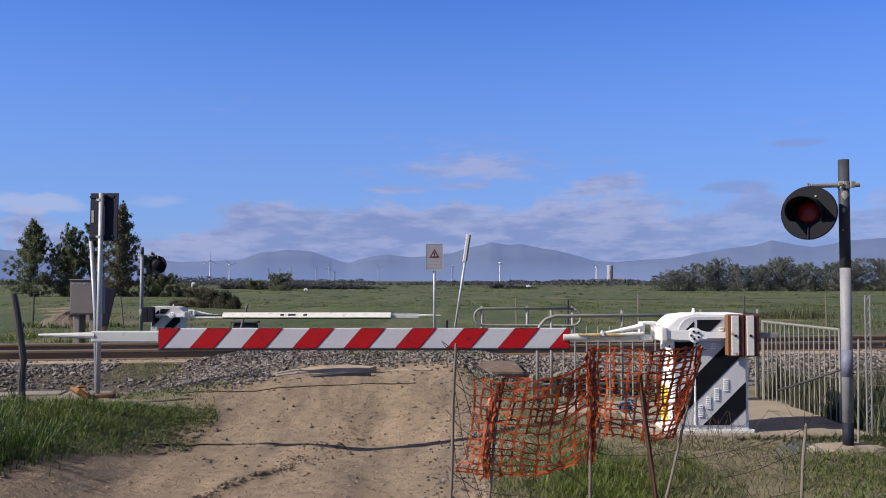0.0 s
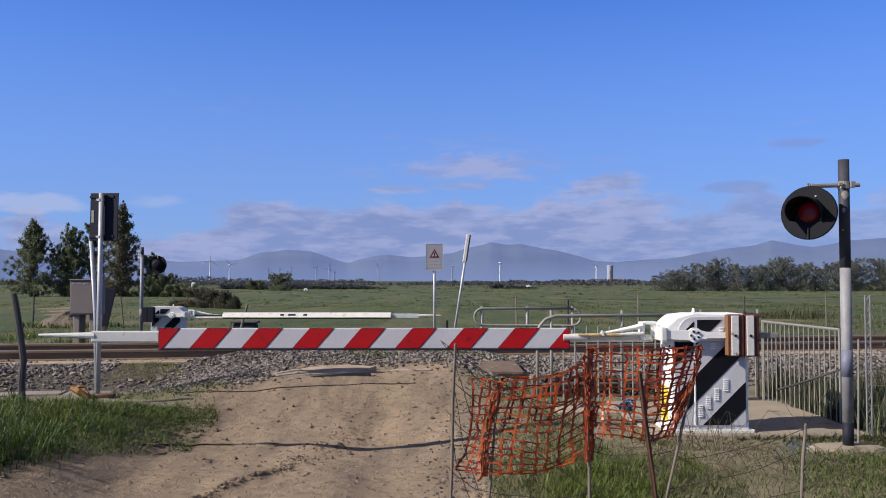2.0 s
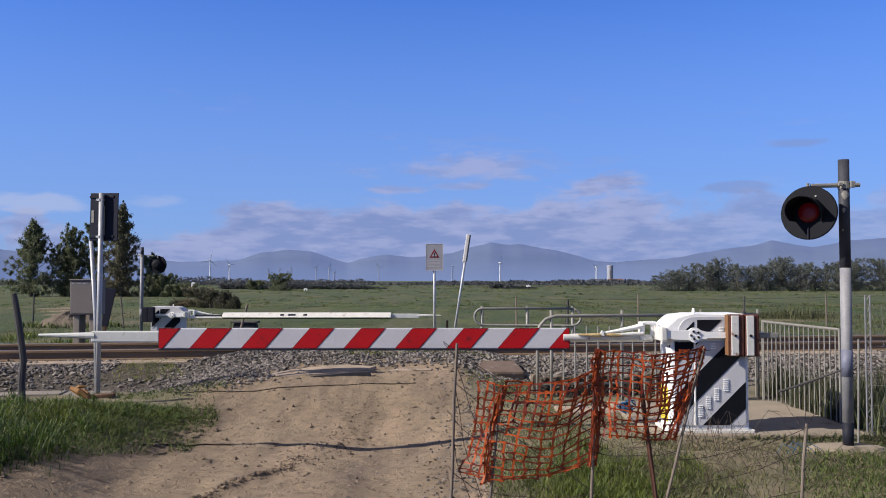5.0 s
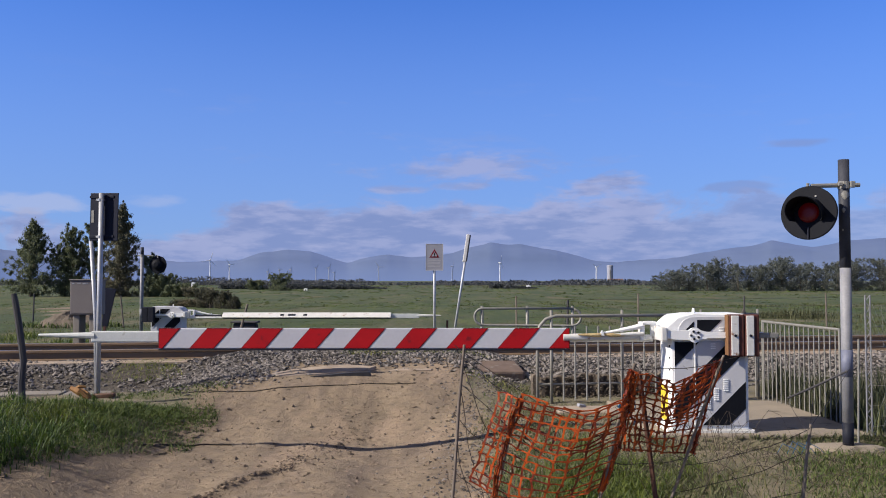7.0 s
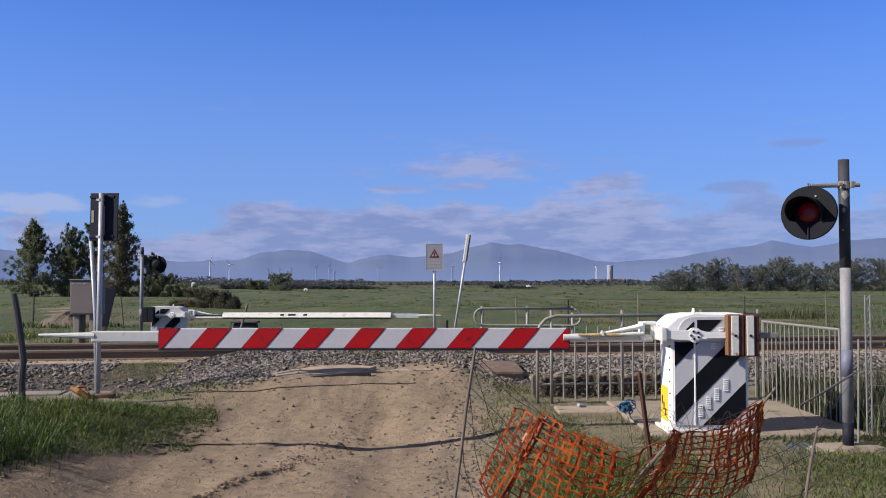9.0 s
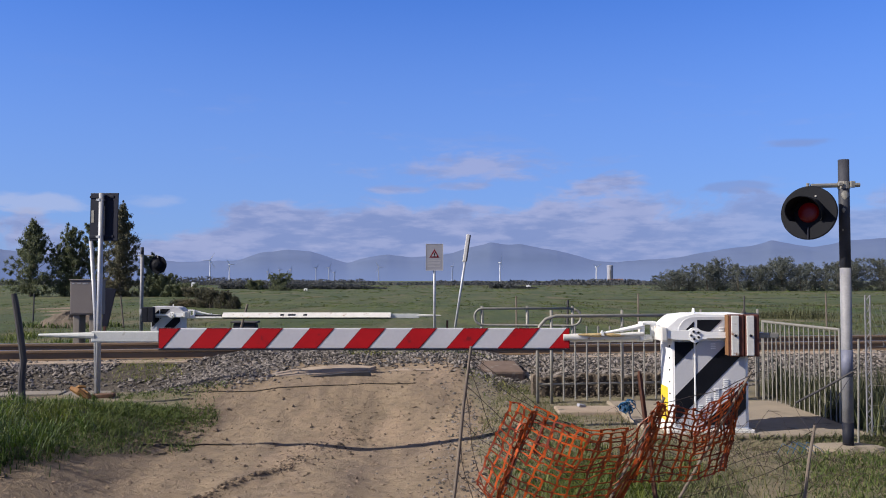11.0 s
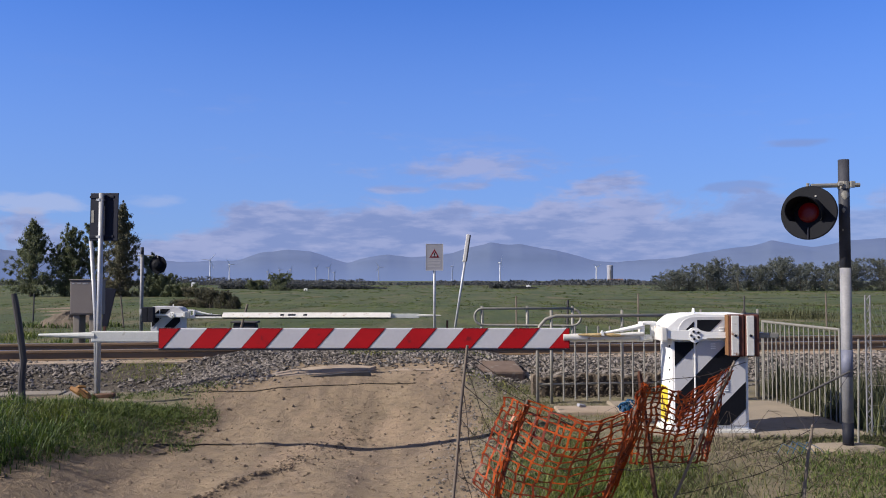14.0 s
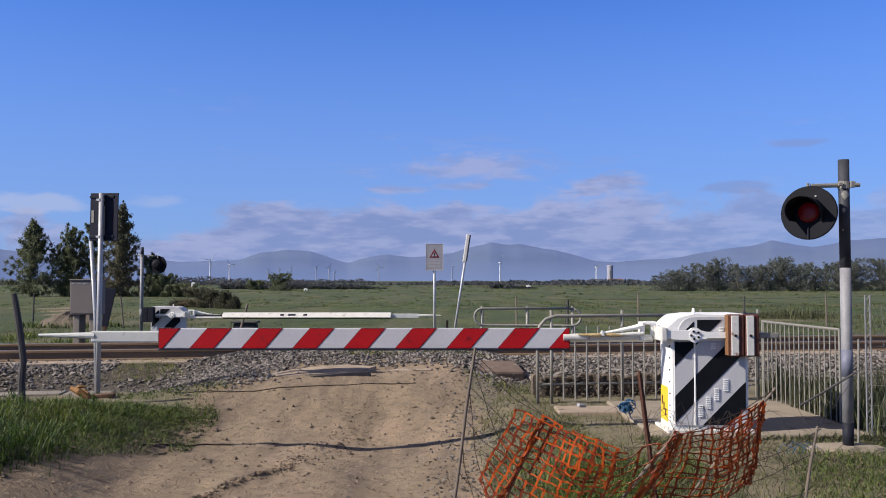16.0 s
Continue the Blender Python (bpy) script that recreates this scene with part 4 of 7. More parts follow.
    blades("tall_weeds", np.stack([x, y, ground_z(x, y)], -1), (0.04 + 0.36 * rng.random(len(x)) ** 2.4) * (1 - 0.6 * sstep(8.5, 9.3, y)), 0.009, WEED_DARK, "tall dry and green weeds in the mesh fence", 0.45, 16)
    n = 9500
    y = rng.uniform(8.3, 11.4, n)
    x = 4.20 + 2.6 * rng.random(n) ** 1.15 - 0.10 * (y - 8.3) * (y < 10)
    k = patchy(x, y, 1.7, 83) + 0.55 > 0.8 * rng.random(n)
    x, y = x[k], y[k]
    blades("rank_weeds", np.stack([x, y, np.maximum(ground_z(x, y), 0.03)], -1), (0.10 + 0.50 * rng.random(len(x)) ** 2.2) * (0.75 + 0.4 * patchy(x, y, 2.2, 84)), 0.010, RANK, "rank dark weeds behind the railing and mesh fence", 0.5, 18, True)
    n = 42000
    x, y = rng.uniform(-5.0, 0.9, n), rng.uniform(10.9, 14.0, n)
    s = track_s(x, y)
    k = ((s > -2.3) & (s < -0.95) & (x > -4.9) & (x < -3.3) & (patchy(x, y, 2.6, 91) > -0.1) | (x > 0.3) & (s < -2.6) & (rng.random(n) < 0.3) | (np.abs(s + 1.5) < 0.18) & (x > -1.6)) & (rng.random(n) < 0.45 + 0.6 * patchy(x, y, 3, 31))
    x, y = x[k], y[k]
    blades("ballast_weeds", np.stack([x, y, ground_z(x, y)], -1), 0.015 + 0.05 * rng.random(len(x)), 0.012, WEED, "low weeds growing through the stones", 1.4, 6)
    m = 15000
    y = 17.6 + 62 * rng.random(m) ** 1.6
    x = rng.uniform(-0.64, 0.64, m) * y
    k = (track_s(x, y) > 2.6) & ~((np.abs(x + 14.6 + 0.42 * (y - 33)) < 0.9) & (y < 64)) & ~((np.abs(x + 1.1) < 1.3) & (y < 40) & (rng.random(m) < 0.8)) & (patchy(x, y, 0.5, 43) + 0.7 > rng.random(m))
    x, y = x[k], y[k]
    per = 8
    size = (0.4 + rng.random(len(x))) * (1 + 0.8 * patchy(x, y, 0.4, 41)) * (0.7 + y / 80) * sstep(82, 60, y)
    fx = np.repeat(x, per) + rng.normal(0, 0.16, len(x) * per)
    fy = np.repeat(y, per) + rng.normal(0, 0.16, len(x) * per)
    h = np.repeat(size, per) * (0.02 + 0.035 * rng.random(len(fx)) ** 2)
    pale = np.repeat(patchy(x, y, 0.3, 45) > 0.05, per)
    for w, mt, nm, lab in ((~pale, FIELD_GRASS, "field_grass", "green meadow grass of the flat field"), (pale, FIELD_PALE, "pale_field_grass", "yellow-green meadow grass of the flat field")):
        blades(nm, np.stack([fx[w], fy[w], ground_z(fx[w], fy[w])], -1), h[w], 0.013, mt, lab, 2.2, 7)
    # taller weed clumps that roughen the far field
    m = 5000
    y = 58 + 260 * rng.random(m) ** 1.25
    x = rng.uniform(-0.60, 0.60, m) * y
    tone = 0.9 * sstep(180, 205, y) * sstep(-40, -10, x) + patchy(x, y, 0.06, 46) + 0.8 * patchy(x, y, 0.25, 47) + 0.15 * rng.normal(0, 1, m)
    k = ~((x < -0.18 * y) & (y < 110) & (y > 85)) & (rng.random(m) < 0.35 + 0.9 * np.abs(patchy(x, y, 0.12, 48)))
    x, y, tone = x[k], y[k], tone[k]
    per = 8
    wide, high = (0.35 + 0.9 * rng.random(len(x)) ** 2) * (y / 110) ** 0.7, (0.03 + 0.07 * rng.random(len(x)) ** 2) * (y / 110) ** 0.8
    c = np.repeat(np.stack([x, y, ground_z(x, y)], -1), per, 0)
    n = len(c)
    c += np.stack([rng.normal(0, 0.5, n) * np.repeat(wide, per), rng.normal(0, 0.5, n) * np.repeat(wide, per), rng.random(n) * 0.7 * np.repeat(high, per)], -1)
    a, b = rng.normal(0, 1, (n, 3)) * (1, 1, 0.35), rng.normal(0, 1, (n, 3)) * (0.5, 0.5, 1)
    sa, sb = 0.30 * np.repeat(wide, per)[:, None], 0.40 * np.repeat(high, per)[:, None]
    v = np.stack([c + a * sa, c + b * sb, c - a * sa, c - b * sb], 1)
    tone = np.repeat(tone, per)
    for w, mt, nm, lab in ((tone < -0.12, FIELD_GRASS, "green_field_clumps", "low dark green weed clumps over the far field"), ((tone >= -0.12) & (tone < 0.95), FIELD_PALE, "pale_field_clumps", "low yellow-green weed clumps over the far field"), (tone >= 0.95, BRUSH, "brown_field_clumps", "low brown weed clumps over the far field")):
        q = v[w]
        from_arrays(nm, q.reshape(-1, 3), 4 * np.arange(len(q))[:, None] + np.arange(4), mt, lab, "weeds")
    # brown dead weeds: a thicket beyond the railing and strips along the field fence
    n = 30000
    pick = rng.random(n)
    y = np.where(pick < 0.35, rng.normal(40, 3.0, n), np.where(pick < 0.72, rng.normal(33, 3.2, n), np.where(pick < 0.86, rng.normal(60, 4, n), rng.normal(36, 4, n))))
    x = np.where(pick < 0.35, rng.normal(17.2, 2.2, n), np.where(pick < 0.72, rng.uniform(5, 21, n), np.where(pick < 0.86, rng.uniform(8, 38, n), rng.normal(-12.5, 2.6, n))))
    k = (patchy(x, y, 0.7, 51) + 0.25 > 0.6 * rng.random(n)) & (y > 24)
    x, y = x[k], y[k]
    thick = np.exp(-((x - 17.2) / 2.0) ** 2 - ((y - 40) / 3.0) ** 2)
    blades("dry_scrub", np.stack([x, y, ground_z(x, y)], -1), (0.03 + 0.15 * rng.random(len(x)) ** 2) * (1 + 3.2 * thick), 0.010, SCRUB, "brown-green dead weeds and scrub along the field fence", 0.9, 8)


grass()


# ---- trees and far things ----
def leaf_cloud(name, clumps, per, leaf, material, rng, hang=0.6):
    """Small hanging leaves round each clump (x, y, z, radius)."""
    cs = np.array(clumps)
    n = len(cs) * per
    c = np.repeat(cs, per, 0)
    d = rng.normal(0, 1, (n, 3))
    d /= np.linalg.norm(d, axis=1)[:, None]
    p = c[:, :3] + d * (c[:, 3] * np.abs(rng.normal(0.45, 0.42, n)))[:, None] * np.array([1.0, 1.0, 1.15])
    a, b = rng.normal(0, 1, (n, 3)), rng.normal(0, 1, (n, 3))
    a[:, 2] -= hang * 2
    a /= np.linalg.norm(a, axis=1)[:, None]
    b -= a * (a * b).sum(1)[:, None]
    b /= np.linalg.norm(b, axis=1)[:, None]
    s = leaf * (0.5 + rng.random(n))
    v = np.stack([p + a * s[:, None], p + b * (s * 0.42)[:, None], p - a * s[:, None], p - b * (s * 0.42)[:, None]], 1).reshape(-1, 3)
    me = bpy.data.meshes.new(name)
    me.from_pydata(v.tolist(), [], (4 * np.arange(n)[:, None] + np.arange(4)).tolist())
    me.materials.append(material)
    return me


def crown_mesh(name, h, w, base, clumps, leaf, material, seed, taper=0.6, per=60):
    """Leaf sprays of a shrub, gathered in clumps."""
    rng = np.random.default_rng(seed)
    cs = []
    for i in range(clumps):
        t = rng.random() ** 0.9
        rad = w * 0.5 * (1 - taper * t ** 1.4) * (0.55 + 0.45 * math.sin(math.pi * min(1, t * 1.25 + 0.15)))
        a, r = rng.random() * 6.283, rad * math.sqrt(rng.random())
        cs.append((r * math.cos(a), r * math.sin(a), base + (h - base) * t, (0.10 + 0.09 * rng.random()) * w * (1.15 - 0.5 * t)))
    return leaf_cloud(name, cs, per, leaf, material, rng, 0.1), cs


def tree(at, h, w, material, label, seed, base=0.08, leaf=0.058, limbs=46, form="cone", per=150, clump=0.075, group="", hang=0.6):
    """A tapered trunk with rising limbs; leaf clumps sit along each limb's outer half."""
    rng = np.random.default_rng(seed)
    t = thing("tree", label, "tree", at, group=group)
    bend = rng.normal(0, 0.02, (7, 2)) * h
    bend[0] = 0
    trunk = [(float(bend[:k + 1, 0].sum() * 0.5), float(bend[:k + 1, 1].sum() * 0.5), h * 0.95 * k / 6 - 0.1) for k in range(7)]
    bm = bm_new()
    pipe(bm, trunk, [0.020 * h * (1 - 0.15 * k) for k in range(7)], 7)
    cs = []
    for i in range(limbs):
        u = base + (0.97 - base) * (i + rng.random()) / limbs
        q = u * 6
        k = min(5, int(q))
        f = q - k
        root = [trunk[k][j] + (trunk[k + 1][j] - trunk[k][j]) * f for j in range(3)]
        v = (u - base) / (1 - base)
        if form == "cone":
            reach = 0.5 * w * (1 - v) ** 0.95 * min(1, 0.74 + 1.6 * v) + 0.02 * w
            rise = 0.95
        elif form == "column":
            reach = 0.5 * w * (1 - 0.72 * v ** 1.6) * min(1, 0.72 + 2.0 * v)
            rise = 1.2
        else:
            reach = 0.5 * w * math.sqrt(max(0.05, 1 - (1.25 * v - 0.35) ** 2))
            rise = 0.45
        reach *= 0.80 + 0.35 * rng.random()
        a = i * 2.4 + rng.normal(0, 0.4)
        dx, dy = math.cos(a), math.sin(a)
        up = min(reach * rise * (0.7 + 0.6 * rng.random()) * min(1, 0.05 + 2.6 * v), h - root[2])
        tip = (root[0] + dx * reach, root[1] + dy * reach, root[2] + up)
        mid = (root[0] + dx * reach * 0.55, root[1] + dy * reach * 0.55, root[2] + up * 0.40)
        pipe(bm, [root, mid, tip], [0.0065 * h * (1.1 - v), 0.004 * h * (1.1 - v), 0.0015 * h], 5)
        for g in (0.15, 0.36, 0.58, 0.78, 0.94, 1.05):
            if rng.random() < 0.90:
                z = root[2] + up * g ** 1.4
                r = clump * w * (0.55 + 0.8 * rng.random()) * (1.15 - 0.35 * g) * (1.1 - 0.45 * v)
                cs.append((root[0] + dx * reach * g + rng.normal(0, 0.025 * w), root[1] + dy * reach * g + rng.normal(0, 0.025 * w), z + rng.normal(0, 0.02 * h), r))
    for k in range(4):
        cs.append((trunk[6][0] + rng.normal(0, 0.02 * w), trunk[6][1] + rng.normal(0, 0.02 * w), h * (0.90 + 0.03 * k), clump * w * (0.5 - 0.09 * k)))
    new("crown", leaf_cloud("crown", cs, per, leaf, material, rng, hang)).parent = t
    part("trunk", bm, BARK, t)
    return t


def far_things():
    g = "row of trees by the lane"
    fz = -0.3
    tree((-46.2, 95, fz), 8.8, 5.5, LEAF, "tall bushy olive-green tree with a pointed top", 101, base=0.02, form="cone", limbs=64, per=95, leaf=0.095, clump=0.085, group=g)
    tree((-43.2, 97, fz), 5.2, 4.2, LEAF, "bushy low tree between taller ones", 111, base=0.02, form="column", limbs=30, per=95, leaf=0.095, clump=0.11, group=g)
    tree((-42.0, 96, fz), 7.9, 3.9, LEAF, "slim green tree with gaps in its crown", 102, base=0.04, form="column", limbs=34, per=95, leaf=0.095, clump=0.10, group=g)
    tree((-40.3, 98, fz), 8.3, 3.9, LEAF, "ragged green tree beside a brown one", 112, base=0.04, form="column", limbs=34, per=95, leaf=0.095, clump=0.10, group=g)
    tree((-36.2, 95, fz), 10.8, 5.2, LEAF_BROWN, "tall ragged tree with brownish foliage", 104, base=0.02, form="cone", limbs=72, per=95, leaf=0.095, clump=0.085, group=g)
    tree((-37.6, 98, fz), 8.2, 3.8, LEAF_BROWN, "thin brown-leaved tree beside a taller one", 105, base=0.02, form="column", limbs=32, per=95, leaf=0.095, clump=0.10, group=g)
    tree((-33.2, 96, fz), 4.6, 3.2, LEAF, "narrow dark green tree beside a tall one", 113, base=0.02, form="column", limbs=28, per=95, leaf=0.095, clump=0.11, group=g)
    tree((-31.4, 95, fz), 2.4, 3.2, LEAF, "dark low bushy tree", 106, base=0.02, form="round", limbs=30, per=95, leaf=0.095, clump=0.10, group=g)
    tree((-28.9, 94, fz), 1.35, 3.2, LEAF, "dark rounded thicket at the lane", 107, base=0.02, form="round", limbs=28, per=95, leaf=0.095, clump=0.10, group=g)
    tree((-26.4, 92, fz), 0.8, 3.4, LEAF_BROWN, "low brownish thicket sloping down to the field", 108, base=0.02, form="round", limbs=24, per=95, leaf=0.095, clump=0.10, group=g)
    for i, (x, y, h, w) in enumerate(((-15.4, 56, 1.05, 1.9), (-17.2, 58, 0.40, 1.9), (-14.1, 55, 1.05, 1.5), (-18.6, 60, 0.28, 1.8), (-13.3, 54, 0.75, 1.0), (-16.2, 57, 0.95, 1.6))):
        t = thing("shrub", "brown and green tangled shrub at the field's edge", "shrub", (x, y, fz), group="shrubs by the lane")
        me, _ = crown_mesh("foliage", h, w, 0.0, 45, 0.045, BRUSH if i == 1 else BRUSH_DARK, 200 + i, 0.25, 140)
        new("foliage", me).parent = t
        bm = bm_new()
        for k in range(7):
            a = k * 0.9 + i
            pipe(bm, [(0.1 * math.cos(a), 0.1 * math.sin(a), -0.05), (0.35 * w * math.cos(a), 0.35 * w * math.sin(a), 0.75 * h)], [0.03, 0.008], 5)
        part("stems", bm, BARK, t)
    # windbreak on the east side
    rng = random.Random(9)
    protos = [tree((60 + 4 * k, 150, fz), 6.0, 5.0, LEAF_FAR, "hazed grey-olive tree in a dense windbreak", 300 + k, base=0.02, leaf=0.098, limbs=26, form="column" if k % 2 else "round", per=46, clump=0.125, group="windbreak trees", hang=0.3) for k in range(5)]
    px = 38.5
    k = 0
    while px < 94:
        y = 150 + rng.uniform(-4, 4) - 0.06 * (px - 40)
        s = (0.48 + 0.34 * float(sstep(38, 47, px))) * rng.uniform(0.80, 1.16)
        if k < 5:
            protos[k].matrix_basis = pose(px, y, fz, 0, 0, rng.uniform(0, 360))
            o = protos[k]
        else:
            o = copy_thing(protos[k % 5], pose(px, y, fz, 0, 0, rng.uniform(0, 360)))
        o.scale = (1.0, 1.0, s)
        px += rng.uniform(0.75, 1.6)
        k += 1
    # hedges across the plain
    rr = np.random.default_rng(77)
    n = 44000
    which = rr.random(n)
    y = np.where(which < 0.5, rr.normal(330, 5, n), rr.normal(520, 8, n))
    x = rr.uniform(-0.62, 0.62, n) * y
    lump = np.clip(patchy(x, y * 0, 0.05, 61) + 0.45 * patchy(x, y * 0, 0.17, 62) + 0.25 * patchy(x, y * 0, 0.5, 63) + 0.42, 0.10, 1.3)
    z = fz + lump * (2.6 * y / 330) * rr.random(n) ** 1.2
    a, b = rr.normal(0, 1, (n, 3)), rr.normal(0, 1, (n, 3))
    s = 0.20 * y / 330 * (0.6 + 0.8 * rr.random(n))
    p = np.stack([x, y, z], -1)
    v = np.stack([p + a * s[:, None], p + b * s[:, None], p - a * s[:, None], p - b * s[:, None]], 1).reshape(-1, 3)
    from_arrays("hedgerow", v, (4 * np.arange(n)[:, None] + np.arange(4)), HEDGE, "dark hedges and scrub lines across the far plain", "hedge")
    # two short dark hedges on this side of them
    for x0, x1, yy, top, lab in ((-47, -12, 180, 1.12, "long dark clipped-looking hedge on the plain"), (10.6, 21.2, 193, 1.15, "short dark hedge beside a white shed")):
        n = int(420 * (x1 - x0))
        x, y = rr.uniform(x0, x1, n), yy + rr.normal(0, 1.2, n)
        tall = top * (0.72 + 0.5 * patchy(x, x * 0, 0.22, 64) + 0.3 * patchy(x, x * 0, 0.7, 65)) * sstep(x1 + 0.3, x1 - 9, x) ** 0.5
        p = np.stack([x, y, fz + np.clip(tall, 0.15, 2) * rr.random(n) ** 0.8], -1)
        a, b = rr.normal(0, 0.11, (n, 3)), rr.normal(0, 0.11, (n, 3))
        v = np.stack([p + a, p + b, p - a, p - b], 1).reshape(-1, 3)
        from_arrays("hedge", v, (4 * np.arange(n)[:, None] + np.arange(4)), HEDGE_NEAR, lab, "hedge")
    # one round tree that stands out of the hedge
    tree((-29.2, 152, fz), 2.9, 4.3, LEAF, "dark rounded tree standing out of a far hedge", 320, base=0.02, leaf=0.15, limbs=22, form="round", per=40, clump=0.11)
    tree((-36.8, 166, fz), 1.7, 3.4, LEAF, "low dark clump of far trees", 321, base=0.02, leaf=0.15, limbs=22, form="round", per=40, clump=0.11)
    # earth heap behind the relay cabinet
    t = thing("earth_heap", "low grown-over heap of brown earth in the field", "heap", (-14.5, 33.3, fz))
    bm = bm_new()
    rows = [[bm.verts.new((r * 1.55 * math.cos(a), r * 1.0 * math.sin(a), -0.06 + 0.70 * (1 - r ** 1.6) * (0.85 + 0.15 * math.sin(2 * a + 1)) + 0.05 * math.sin(9 * a + 7 * r) * math.sin(13 * r + 2))) for a in (2 * math.pi * k / 40 for k in range(40))] for r in (0.04 + 0.08 * j for j in range(13))]
    bm.faces.new(rows[0])
    for u, v in zip(rows, rows[1:]):
        for k in range(40):
            bm.faces.new((u[k], v[k], v[(k + 1) % 40], u[(k + 1) % 40]))
    part("soil", bm, HEAP, t)
    hr = np.random.default_rng(41)
    a, r = hr.random(500) * 6.283, 0.75 + 0.45 * hr.random(500)
    hx, hy = -14.5 + 1.6 * r * np.cos(a), 33.3 + 1.05 * r * np.sin(a)
    blades("heap_grass", np.stack([hx, hy, ground_z(hx, hy)], -1), 0.08 + 0.2 * hr.random(500), 0.02, TUFT, "green weeds round the foot of an earth heap", 1.0, 42)
    # rank bright grass where the field meets the far ballast
    n = 5200
    hx, hy = hr.uniform(-13.6, -9.6, n), hr.uniform(22.5, 28.0, n)
    k = hr.random(n) < 0.35 + 0.9 * patchy(hx, hy, 0.8, 44)
    hx, hy = hx[k], hy[k]
    blades("rank_grass", np.stack([hx, hy, ground_z(hx, hy)], -1), 0.06 + 0.22 * hr.random(len(hx)) ** 1.5, 0.016, GRASS_PALE, "rank yellow-green grass beside the far ballast", 0.9, 45)
    # low dark block in the grass beyond the far boom
    x, y = -5.85, 25.0
    t = thing("culvert_head", "low dark concrete block in the grass", "culvert", (x, y, float(ground_z(x, y))))
    bm = bm_new()
    plate(bm, [(-0.36, -0.15), (0.36, -0.15), (0.34, 0.52), (0.20, 0.57), (-0.32, 0.54)], 0.35, pose(0, 0, 0))
    bmesh.ops.bevel(bm, geom=list(bm.edges), offset=0.02, segments=2, affect="EDGES")
    part("wall", bm, NEAR_BLACK, t)
    bm = bm_new()
    brick(bm, (-0.40, -0.05, 0.55), (0.38, 0.40, 0.60), 0.012)
    part("coping", bm, WOOD_DARK, t)
    # small buildings
    for (x, y, w, h, lab) in ((-24.3, 150, 0.62, 0.34, "tiny white field hut in the far plain"), (19.3, 192, 0.95, 0.62, "tiny white shed beside a far hedge"), (-38.3, 130, 0.5, 1.45, "small white box on the lane's edge")):
        t = thing("hut", lab, "hut", (x, y, fz))
        bm = bm_new()
        brick(bm, (-w / 2, -w / 3, 0), (w / 2, w / 3, h), 0.03)
        part("wall", bm, WHITE, t)
        bm = bm_new()
        plate(bm, [(-w / 2 - 0.1, h), (0, h + 0.22 * w), (w / 2 + 0.1, h)], w * 0.7, pose(0, -w * 0.35, 0))
        part("roof", bm, WHITE, t)
        bm = bm_new()
        brick(bm, (-0.14 * w, -w / 3 - 0.03, 0), (0.14 * w, -w / 3 + 0.02, h * 0.7), 0.01)
        part("door", bm, WOOD_DARK, t)
    t = thing("farmhouse", "low far farmhouse with a red tiled roof", "house", (122, 600, fz))
    bm = bm_new()
    brick(bm, (-5, -3, 0), (5, 3, 2.0), 0.05)
    part("wall", bm, WHITEWASH, t)
    bm = bm_new()
    plate(bm, [(-3.3, 2.0), (0, 3.1), (3.3, 2.0)], 10.6, pose(-5.3, 0, 0, 0, 0, -90))
    part("roof", bm, ROOF, t)
    t = thing("water_tower", "grey cylindrical concrete tower on the plain", "tower", (394, 2000, -0.3))
    bm = bm_new()
    pipe(bm, [(0, 0, 0), (0, 0, 34)], 7.0, 24)
    part("shaft", bm, TOWER, t)
    bm = bm_new()
    pipe(bm, [(0, 0, 34), (0, 0, 36.5), (0, 0, 38)], [7.5, 7.5, 7.0], 24)
    part("cap", bm, TOWER, t)
    bm = bm_new()
    brick(bm, (-2.2, -7.2, 4), (0.2, -6.6, 27), 0.1)
    part("window_slot", bm, GREYPAINT, t)


TURBINES = ((-687, 2500, 62, 0, 18, 2.6), (-640, 2540, 50, 80, 35, 0.4), (-337, 2500, 40, 20, 50, 0.5), (-190, 2500, 42, 85, 10, 0.4), (27, 2500, 44, 30, 84, 0.6), (168, 2500, 55, 10, 62, 0.8), (452, 2500, 42, 55, 30, 0.5), (-522, 2900, 40, 15, 60, 0.4), (-560, 2900, 38, 70, 60, 0.4), (-450, 3000, 46, 35, 60, 0.5), (-385, 3000, 30, 35, 60, 0.4), (-610, 2950, 34, 5, 60, 0.4))


